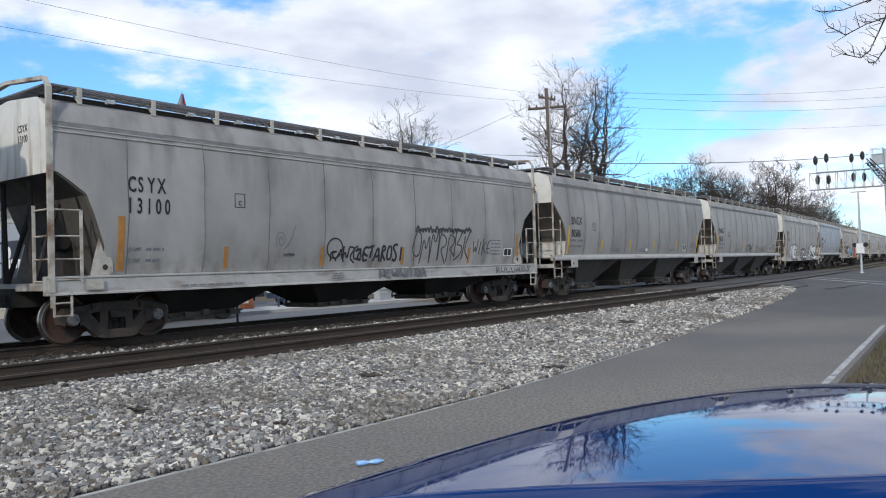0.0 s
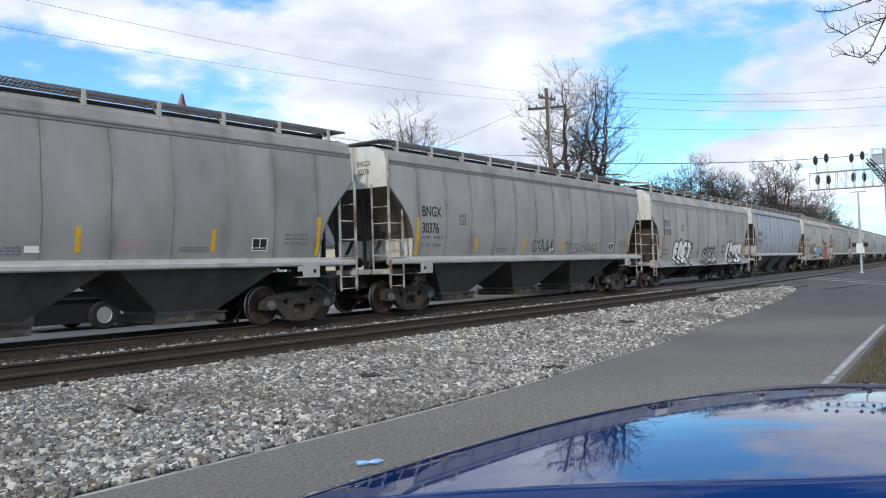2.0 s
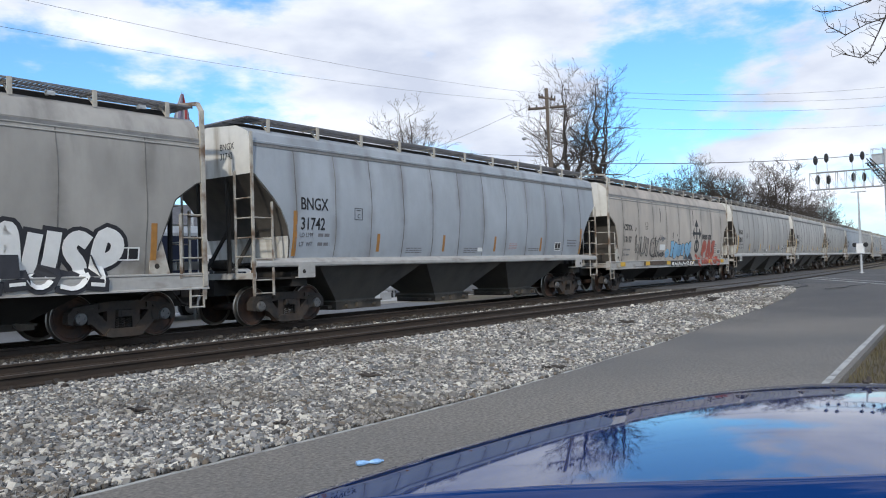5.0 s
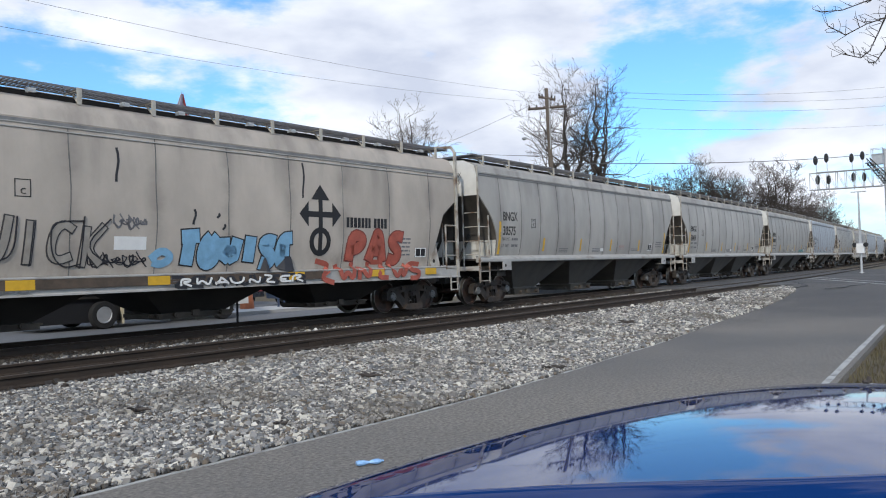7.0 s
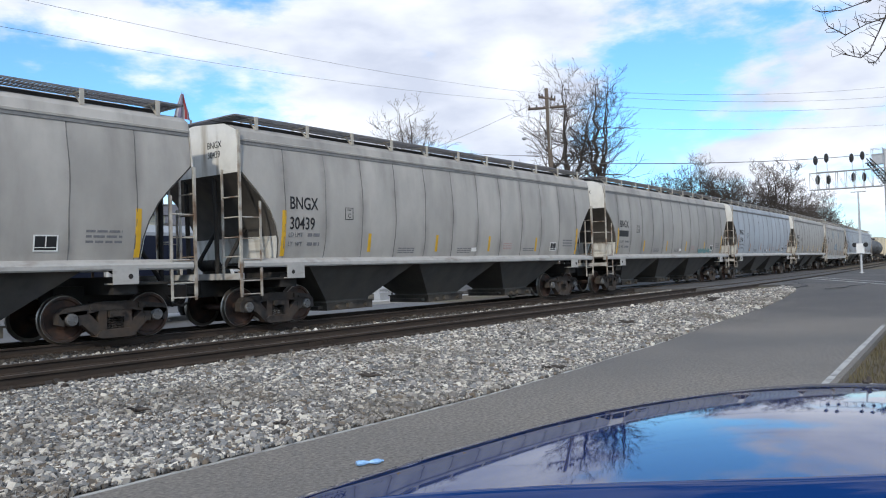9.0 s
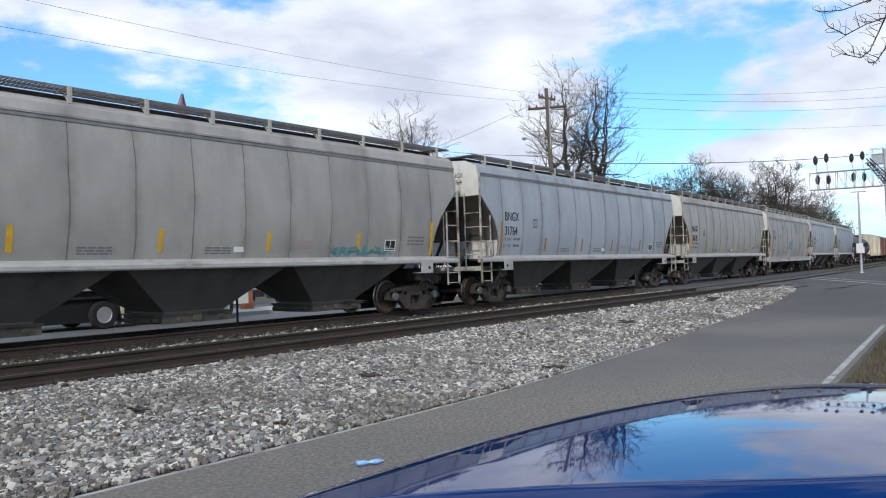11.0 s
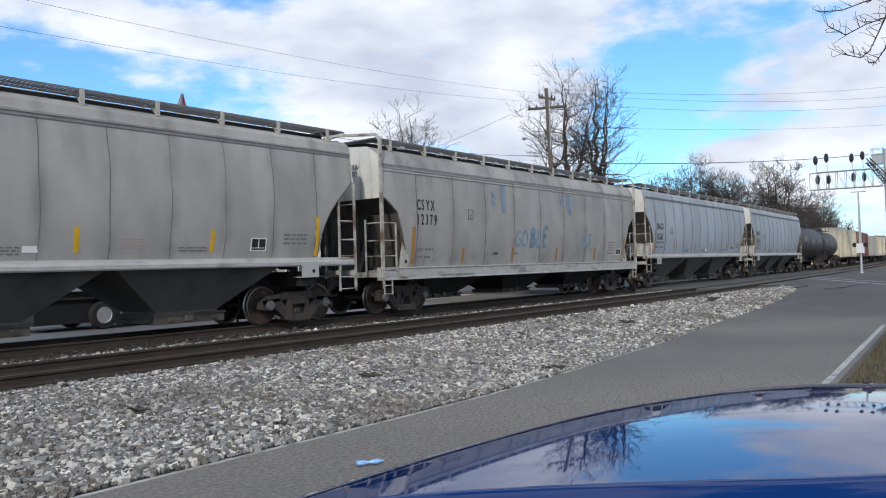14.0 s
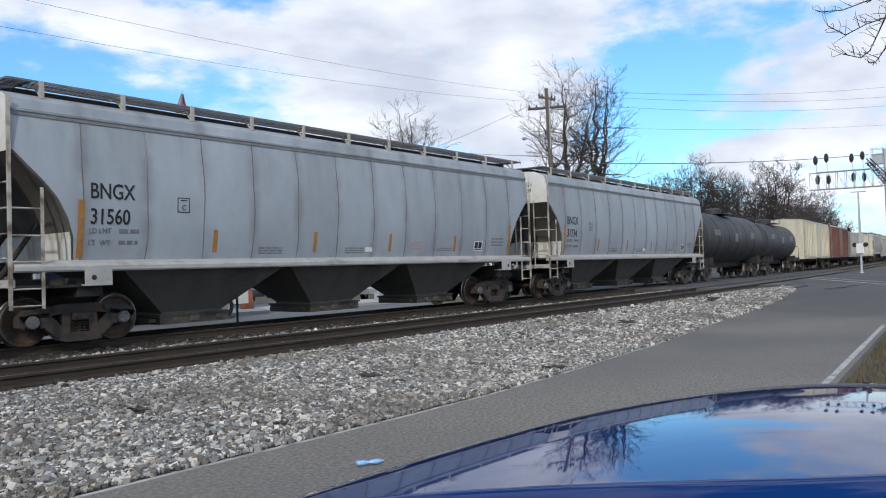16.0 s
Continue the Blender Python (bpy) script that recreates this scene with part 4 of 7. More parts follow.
def hopper_car(sp, label):
    car = empty("hopper_car", label, "railway car", "cars of the freight train")
    h = sp["half"]
    body = part("body", hopper_body(sp), None, car)
    part("roof", roof_mesh(sp), None, car, "weathered grey roof")
    # dark strips that stand in for the shadow below the eaves
    for y in (-1, 1):
        bm = bmesh.new()
        w = width_at(sp, sp["eave"] - .03)
        box(bm, -h, h, min(y * w, y * (w + .028)), max(y * w, y * (w + .028)), sp["eave"] - .085, sp["eave"] - .008)
        part("eave_strip", bm, M["eave"], body)
    bm = bmesh.new()
    prism(bm, [(-.95, 4.50), (-.88, 4.76), (-.5, 4.81), (.5, 4.81), (.88, 4.76), (.95, 4.50)], "x", -h + .35, h - .35)
    part("hatch_coaming", bm, M["under"], car, "dark hatch coaming along the roof")
    for s in (-1, 1):
        for seam in side_ribs(sp, s):
            part("weld_seam", seam, None, body)
        part("side_sill", side_sill(sp, s), None, car, "pale side sill")
        part("slope_sheet", slope_sheet(sp, s), None, body, "sloping end sheet, grimy and darkened with painted shade")
        part("end_panel", end_panel(sp, s), None, body, "white painted end panel")
        # pale plate added for the patch of sun low on the slope sheet
        if not sp["deep"]:
            bm = bmesh.new()
            rings = []
            for d, z in ((1.065, 2.10), (1.10, 1.98), (1.125, 1.75), (1.15, 1.50)):
                x, w = s * (h - d + .045), width_at(sp, z) - .03
                rings.append([(x, -w, z), (x, w, z), (x + s * .012, w, z), (x + s * .012, -w, z)])
            loft(bm, rings)
            part("lower_end_plate", bm, M["end"], body, "added pale plate painted as sun on the lower end")
        if sp["deep"]:
            part("moulding", moulding(sp, s), None, body)
    bin_mesh, gate_mesh = hopper_bin(sp), outlet_gate(sp)
    for x in sp["hop"]:
        b = part("hopper_bin", bin_mesh, None, car, "dusty dark hopper bin", at=pose(x, 0, 0))
        part("outlet_gate", gate_mesh, None, b)
    for x in (-6.0, -2.0, 2.0, 6.0):
        part("hatch_cover", SHARED["hatch"], None, car, at=pose(x, 0, 4.805))
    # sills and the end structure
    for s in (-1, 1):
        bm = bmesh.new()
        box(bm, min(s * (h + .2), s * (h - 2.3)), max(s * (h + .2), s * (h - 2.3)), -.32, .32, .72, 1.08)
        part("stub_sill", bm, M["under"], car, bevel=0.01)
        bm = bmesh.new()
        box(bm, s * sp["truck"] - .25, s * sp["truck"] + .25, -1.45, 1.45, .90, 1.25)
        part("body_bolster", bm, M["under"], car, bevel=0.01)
    for s in (-1, 1):
        bm = bmesh.new()
        z = sp["sill"][0] - (.19 if not sp["deep"] else -.16)
        box(bm, s * (h - .02), s * (h - .02) + s * .14, -1.60, 1.60, z - .07, z + .07)
        part("end_beam", bm, M["sill"], car, bevel=0.01)
        bm = bmesh.new()
        zt = sp["cut"][0][1]
        for y in (-.55, .55):
            tube(bm, [(s * (h - .10), y, 1.05), (s * (h - .06), y, zt)], .055, 8)
            tube(bm, [(s * (h - .12), y, 1.15), (s * (h - (.62 if sp["deep"] else .9)), y, 2.75 if sp["deep"] else 2.3)], .05, 8)
        prism(bm, [(-1.5, 1.08), (1.5, 1.08), (1.5, 1.13), (-1.5, 1.13)], "x", s * (h - 1.25), s * h)
        if sp["deep"]:
            lathe(bm, [(-.32, .13), (-.28, .16), (.28, .16), (.32, .13)], "y", 14, (s * (h - .75), -.15, 1.95))
            box(bm, s * (h - .62) - .12, s * (h - .62) + .12, -.9, -.62, 1.3, 1.62)
        else:
            lathe(bm, [(-.30, .11), (-.26, .14), (.26, .14), (.30, .11)], "y", 14, (s * (h - .55), .35, 1.45))
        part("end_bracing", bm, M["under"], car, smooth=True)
        part("coupler", SHARED["coupler"], None, car, at=pose(s * (h + .02), 0, 0, 0, 0, 0 if s > 0 else 180))
        for y in (-1, 1):
            # corner post, side ladder, end ladder
            bm = bmesh.new()
            yy = y * 1.60
            if sp["deep"]:
                box(bm, s * (h + .06) - .05, s * (h + .06) + .05, yy - .03, yy + .03, 1.0, 4.72)
                prism(bm, [(yy - .03, 4.72), (yy + .03, 4.72), (yy + .03 - y * .16, 4.93), (yy - .03 - y * .16, 4.93)], "x", s * (h + .06) - .05, s * (h + .06) + .05)
                yb = yy - y * .16
                prism(bm, [(yb, 4.86), (yb, 4.93), (0, 5.07), (0, 5.0)], "x", s * (h + .06) - .05, s * (h + .06) + .05)
            else:
                box(bm, s * (h + .06) - .032, s * (h + .06) + .032, yy - .02, yy + .02, .80, 4.45 if s < 0 else 3.50)
            part("corner_post", bm, M["ladder"], car, "off-white corner post")
            zr = [0.78, 1.08, 1.55, 2.02, 2.5] if not sp["deep"] else [1.22, 1.6, 2.02, 2.5]
            part("ladder", ladder(((s * (h - .50), yy, .72 if not sp["deep"] else 1.18), (s * (h - .50), yy, 2.88 if not sp["deep"] else 2.5)),
                                  ((s * (h + .06), yy, .72), (s * (h + .06), yy, 1.2)), zr), None, car, "off-white side ladder")
            ye = y * 1.02
            part("ladder", ladder(((s * (h + .09), ye, 1.1), (s * (h + .09), ye, 3.6 if not sp["deep"] else 2.6)), ((s * (h + .09), yy - y * .03, 1.1), (s * (h + .09), yy - y * .03, 1.3)),
                                  [1.2, 1.62, 2.05, 2.5, 2.95] if not sp["deep"] else [1.2, 1.6, 2.02, 2.5]), None, car, "off-white end ladder")
            if sp["deep"]:
                bm = bmesh.new()
                for x in (s * (h - .30), s * (h + .02)):
                    box(bm, x - .02, x + .02, yy - .012, yy + .012, .55, 1.0)
                for z in (.57, .8):
                    tube(bm, [(s * (h - .30), yy, z), (s * (h + .02), yy, z)], .018, 6)
                part("stirrup_step", bm, M["ladder"], car)
                bm = bmesh.new()
                prism(bm, [(s * (h - d), z) for d, z in ((.70, 1.27), (.90, 2.02), (.95, 2.06), (1.00, 2.0), (1.16, 1.5), (1.15, 1.27))], "y", y * 1.50 - .015, y * 1.50 + .015)
                gp = part("gusset_plate", bm, M["ladder"], car, "pale end gusset plate with a round hole", bevel=0.004)
                bm = bmesh.new()
                lathe(bm, [(-.003, .055), (.003, .055)], "y", 12, (s * (h - 1.0), y * 1.518, 1.44))
                part("gusset_hole", bm, M["under"], gp)
            else:
                # bolster gusset with its round holes' rims
                bm = bmesh.new()
                g0, g1 = s * (h - 1.25), s * (h - 1.78)
                box(bm, min(g0, g1), max(g0, g1), y * 1.625 - .012, y * 1.625 + .012, 1.10, 1.42)
                box(bm, min(g0, g1), max(g0, g1), min(y * 1.3, y * 1.62), max(y * 1.3, y * 1.62), 1.10, 1.125)
                gu = part("bolster_gusset", bm, M["sill"], car, bevel=0.004)
                bm = bmesh.new()
                lathe(bm, [(-.004, .05), (.004, .05)], "y", 12, (s * (h - 1.42), y * 1.64, 1.25))
                part("gusset_hole", bm, M["under"], gu)
    for y in (-1, 1):
        part("walkway_grating", walkway(sp, y), None, car, "dark steel grated walkway")
        br = bracket(sp)
        n = 11
        for k in range(n):
            x = -h + .62 + (2 * h - 1.24) * k / (n - 1)
            part("walkway_bracket", br, None, car, at=pose(x, y * 1.40, 4.84, 0, 0, 0 if y < 0 else 180))
    if sp["deep"]:
        bm = bmesh.new()
        prism(bm, [(-.05, 0), (.05, .015), (.05, .075), (-.02, .085), (-.06, .05)], "x", -.075, .075)
        box(bm, -.02, .02, .04, .16, .02, .06)
        lock = mesh_of("hatch_lock", bm, M["white"], bevel=0.008)
        for y in (-1, 1):
            for k in range(10):
                part("hatch_lock", lock, None, car, at=pose(-h + 1.35 + 1.56 * k + (.28 if k % 2 else 0), y * 1.20, 4.66, 0, 0, 0 if y < 0 else 180))
    for s in (-1, 1):
        bm = bmesh.new()
        for k in range(8):
            box(bm, s * (h - .02 - .06 * k) - .012, s * (h - .02 - .06 * k) + .012, -1.38, 1.38, 4.805, 4.835)
        for y in (-1.38, -.5, .5, 1.36):
            box(bm, min(s * h, s * (h - .46)), max(s * h, s * (h - .46)), y, y + .02, 4.795, 4.835)
        part("crosswalk_grating", bm, M["grate"], car)
    add_trucks(car, sp["truck"])
    return car


def repaint(car, key):
    if any(o.name.split(".")[0] == "gusset_plate" for o in car.children):
        key += "_boxy"
    for o in car.children:
        if o.name.split(".")[0] in ("body", "roof"):
            o.material_slots[0].link = "OBJECT"
            o.material_slots[0].material = M[key]


# ---- lettering and markings on the sides ----
TEXTS = {}


def text_mesh(words, size, mat, squeeze=1.0, bold=0.0):
    key = (words, size, mat, squeeze, bold)
    if key not in TEXTS:
        cu = bpy.data.curves.new("lettering", "FONT")
        cu.body, cu.size, cu.offset, cu.resolution_u = words, size, bold, 3
        cu.extrude = 0.002
        ob = bpy.data.objects.new("lettering", cu)
        scene.collection.objects.link(ob)
        bpy.context.view_layer.update()
        me = bpy.data.meshes.new_from_object(ob.evaluated_get(bpy.context.evaluated_depsgraph_get()))
        bpy.data.objects.remove(ob)
        me.transform(Matrix.Diagonal((squeeze, 1, 1, 1)))
        me.materials.clear()
        me.materials.append(M[mat])
        TEXTS[key] = me
    return TEXTS[key]


def letter(car, sp, words, x, z, size, mat="letter", squeeze=1.0, bold=0.0, name="lettering"):
    y, rise = width_at(sp, z), size * .72
    tilt = math.degrees(math.atan2(width_at(sp, z + rise) - y, rise))
    return part(name, text_mesh(words, size, mat, squeeze, bold), None, car, at=pose(x, -y - .009, z, 90 + tilt, 0, 0))


def patch(bm, sp, x0, x1, z0, z1, lift=.006):
    """A thin plate of paint or tape that follows the side."""
    rings = []
    n = max(int((z1 - z0) / .15), 1)
    for k in range(n + 1):
        z = z0 + (z1 - z0) * k / n
        y = -width_at(sp, z) if z > sp["sill"][1] else -1.636
        rings.append([(x0, y - lift, z), (x1, y - lift, z), (x1, y + .004, z), (x0, y + .004, z)])
    loft(bm, rings)


def bars(bm, sp, x, z, w, rows, h=.035, gap=.075, seed=1):
    """Writing too small to read, as short bars."""
    r = random.Random(seed)
    for k in range(rows):
        xx = x
        while xx < x + w:
            q = r.uniform(.08, .22)
            patch(bm, sp, xx, min(xx + q, x + w), z - gap * k, z - gap * k + h, .004)
            xx += q + .04


def stroke(bm, sp, pts, w, lift=.006):
    """A sprayed line on the side: points are (x, z)."""
    pts = [Vector((p[0], p[1])) for p in pts]
    rings = []
    for i, p in enumerate(pts):
        d = pts[min(i + 1, len(pts) - 1)] - pts[max(i - 1, 0)]
        d = d.normalized() if d.length > 1e-6 else Vector((1, 0))
        n_ = Vector((-d.y, d.x)) * w / 2
        ring = []
        for q, l in ((p - n_, lift), (p + n_, lift), (p + n_, -.003), (p - n_, -.003)):
            y = width_at(sp, q.y) if q.y > sp["sill"][1] + .01 else 1.632
            ring.append((q.x, -y - l, q.y))
        rings.append(ring)
    loft(bm, rings)


def scrawl(sp, x0, x1, z0, z1, seed, w=.035, letters=6):
    """An unreadable sprayed scribble: looping strokes laid over one another, with a few slashes."""
    r = random.Random(seed)
    bm = bmesh.new()
    mid, h = (z0 + z1) / 2, (z1 - z0) / 2
    for layer in range(2):
        f1, f2, a1, a2 = r.uniform(.8, 1.1), r.uniform(1.6, 2.4), r.uniform(0, 6), r.uniform(0, 6)
        n = letters * 14
        pts = []
        for k in range(n + 1):
            t = k / n
            turn = 2 * math.pi * letters * t
            tall = .62 + .38 * math.sin(turn * .37 + a1)
            x = x0 + (x1 - x0) * t + (x1 - x0) / letters * .42 * math.cos(turn * f1 + a1)
            pts.append((min(max(x, x0), x1), mid + h * tall * (.75 * math.sin(turn * f1 + a1) + .3 * math.sin(turn * f2 + a2))))
        stroke(bm, sp, pts, w * (1.0, .7)[layer])
    for k in range(letters // 2):
        x = r.uniform(x0, x1)
        stroke(bm, sp, [(x + .06 * j, mid + h * (1 - .5 * j) * r.uniform(.8, 1.1)) for j in range(5)], w * .8)
    return bm


GLYPHS = {"A": (((0, 0), (.35, .9), (.5, 1), (.65, .9), (1, 0)), ((.15, .38), (.85, .38))), "B": (((.1, 0), (.1, 1), (.7, .95), (.8, .72), (.2, .52), (.9, .4), (.9, .08), (.1, 0)),),
          "C": (((.95, .85), (.5, 1), (.08, .75), (.08, .25), (.5, 0), (.95, .15)),), "E": (((.95, 1), (.1, .98), (.08, .02), (1, 0)), ((.1, .52), (.8, .52))), "F": (((1, 1), (.12, .96), (.1, 0)), ((.1, .5), (.75, .55))),
          "G": (((.95, .85), (.5, 1), (.08, .7), (.1, .2), (.55, 0), (.95, .2), (.95, .45), (.55, .45)),), "I": (((.5, 0), (.5, 1)),), "J": (((.8, 1), (.8, .2), (.45, 0), (.1, .2)),),
          "K": (((.1, 0), (.1, 1)), ((.95, 1), (.15, .45), (1, 0))), "L": (((.1, 1), (.1, .03), (.95, 0)),), "M": (((.0, 0), (.15, 1), (.5, .35), (.85, 1), (1, 0)),), "N": (((.08, 0), (.1, 1), (.9, 0), (.92, 1)),),
          "O": (((.5, 1), (.1, .78), (.08, .22), (.5, 0), (.92, .22), (.9, .78), (.5, 1)),), "P": (((.1, 0), (.12, 1), (.85, .92), (.85, .55), (.15, .42)),), "R": (((.1, 0), (.12, 1), (.85, .92), (.8, .55), (.2, .48), (.95, 0)),),
          "S": (((.95, .9), (.45, 1), (.08, .75), (.88, .35), (.6, 0), (.05, .1)),), "T": (((0, .97), (1, 1)), ((.5, 1), (.45, 0))), "U": (((.08, 1), (.1, .2), (.5, 0), (.9, .2), (.92, 1)),),
          "W": (((0, 1), (.2, 0), (.5, .7), (.8, 0), (1, 1)),), "Z": (((.05, 1), (.95, .95), (.1, .08), (1, 0)),)}


def rounded(pts, times=2):
    """Corners cut twice, so that a sprayed line bends softly."""
    for _ in range(times):
        new_pts = [pts[0]]
        for a, b in zip(pts, pts[1:]):
            new_pts += [(a[0] * .75 + b[0] * .25, a[1] * .75 + b[1] * .25), (a[0] * .25 + b[0] * .75, a[1] * .25 + b[1] * .75)]
        pts = new_pts + [pts[-1]]
    return pts


def sprayed(sp, shapes, x0, x1, z0, z1, seed, w, lift=.006, slant=.1, wild=.05, tight=.86, grow_by=0.0):
    """Hand-sprayed letters in a box, as one mesh; grow_by thickens them all round."""
    r = random.Random(seed)
    bm = bmesh.new()
    step = (x1 - x0) / max(len(shapes), 1)
    for k, ch in enumerate(shapes):
        dz, tall, wide = r.uniform(-.05, .05) * (z1 - z0), r.uniform(.9, 1.08), r.uniform(.9, 1.1)
        for line in GLYPHS.get(ch, ()):
            pts = [(x0 + step * (k + .5 + (u - .5) * tight * wide) + slant * (v - .5) * (z1 - z0) + r.uniform(-wild, wild) * step, z0 + dz + (z1 - z0) * v * tall + r.uniform(-wild, wild) * (z1 - z0)) for u, v in line]
            a, b = Vector(pts[0]), Vector(pts[-1])
            e0, e1 = (a - Vector(pts[1])), (b - Vector(pts[-2]))
            if grow_by:
                pts[0], pts[-1] = tuple(a + e0.normalized() * grow_by), tuple(b + e1.normalized() * grow_by)
            stroke(bm, sp, rounded(pts), w + 2 * grow_by, lift + .0006 * k)
    return bm


def block_letters(sp, shapes, x0, x1, z0, z1, seed, fill_w, edge_w):
    """Bubble letters: broad strokes over a wider outline, as two meshes."""
    fill = sprayed(sp, shapes, x0, x1, z0, z1, seed, fill_w, .016, .12, .04, .74)
    line = sprayed(sp, shapes, x0, x1, z0, z1, seed, fill_w, .007, .12, .04, .74, edge_w)
    return fill, line


def plate(bm, sp, pts, lift=.008):
    """A flat painted shape on the side: a convex outline of (x, z)."""
    va = [bm.verts.new((x, -width_at(sp, z) - lift, z)) for x, z in pts]
    vb = [bm.verts.new((x, -width_at(sp, z) + .003, z)) for x, z in pts]
    n = len(pts)
    for k in range(n):
        bm.faces.new((va[k], va[(k + 1) % n], vb[(k + 1) % n], vb[k]))
    bm.faces.new(va[::-1])
    bm.faces.new(vb)


def mark_round(car, number, seed, tape="yellow"):
    """Reporting marks, tape and data of the round-sided cars."""
    sp, l = ROUND, -ROUND["half"]
    letter(car, sp, "BNGX", l + 1.38, 2.74, .42, squeeze=.78, bold=.004)
    if number.isdigit():
        letter(car, sp, number, l + 1.38, 2.26, .42, squeeze=.78, bold=.004)
    else:
        bm = bmesh.new()
        patch(bm, sp, l + 1.32, l + 2.3, 2.34, 2.60)
        part("number_bar", bm, M["letter"], car)
    letter(car, sp, "LD LMT", l + 1.36, 2.08, .15, "faint", .9)
    letter(car, sp, "LT  WT", l + 1.36, 1.86, .15, "faint", .9)
    bm = bmesh.new()
    bars(bm, sp, l + 1.98, 2.09, .42, 1, .08, seed=seed)
    bars(bm, sp, l + 1.98, 1.87, .40, 1, .08, seed=seed + 1)
    bars(bm, sp, l + 14.85, 2.1, .72, 3, .045, .10, seed=seed + 2)
    for x in (5.4, 8.2, 12.05):
        bars(bm, sp, l + x, 1.80, .7, 3 if x < 9 else 2, .028, .06, seed=seed + int(x))
    tagged(part("data_panel", bm, M["faint"], car), kind="stuff")
    bm = bmesh.new()
    bars(bm, sp, l + 10.78, 1.96, .5, 4, .022, .055, seed=seed + 9)
    part("notice", bm, M["pink"], car)
    bm = bmesh.new()
    for x0, x1, z0, z1 in ((3.25, 3.54, 2.54, 2.555), (3.25, 3.54, 2.83, 2.845), (3.25, 3.265, 2.54, 2.845), (3.525, 3.54, 2.54, 2.845)):
        patch(bm, sp, l + x0, l + x1, z0, z1)
    bars(bm, sp, l + 3.32, 2.775, .16, 1, .022, seed=seed)
    part("plate_mark", bm, M["letter"], car)
    letter(car, sp, "C", l + 3.345, 2.59, .15)
    for x0, x1, z0, z1 in ((1.16, 1.28, 1.62, 2.70), (15.84, 15.96, 1.62, 2.58), (4.15, 4.26, 1.72, 2.2), (7.08, 7.18, 1.72, 2.2), (9.86, 9.96, 1.72, 2.2), (12.83, 12.93, 1.72, 2.2)):
        bm = bmesh.new()
        patch(bm, sp, l + x0, l + x1, z0, z1)
        part("reflector_tape", bm, M[tape], car)
    bm = bmesh.new()
    patch(bm, sp, -l - 3.20, -l - 2.76, 1.74, 2.04)
    sign = part("label_plate", bm, M["letter"], car)
    bm = bmesh.new()
    for x0, x1, z0, z1 in ((3.20, 3.175, 1.74, 2.04), (2.785, 2.76, 1.74, 2.04), (3.20, 2.76, 1.74, 1.765), (3.20, 2.76, 2.015, 2.04), (2.99, 2.97, 1.80, 2.015), (3.17, 2.79, 1.805, 1.82)):
        patch(bm, sp, -l - x0, -l - x1, z0, z1, .010)
    part("label_frame", bm, M["white"], sign)
    bm = bmesh.new()
    patch(bm, sp, l + 8.95, l + 9.22, 1.72, 1.84)
    part("placard", bm, M["white"], car)
    for words, z in (("BNGX", 4.12), (number if number.isdigit() else "", 3.90)):
        if not words:
            continue
        part("end_lettering", text_mesh(words, .22, "letter", .85), None, car, at=pose(l - .046, -.45, z, 90, 0, -90))


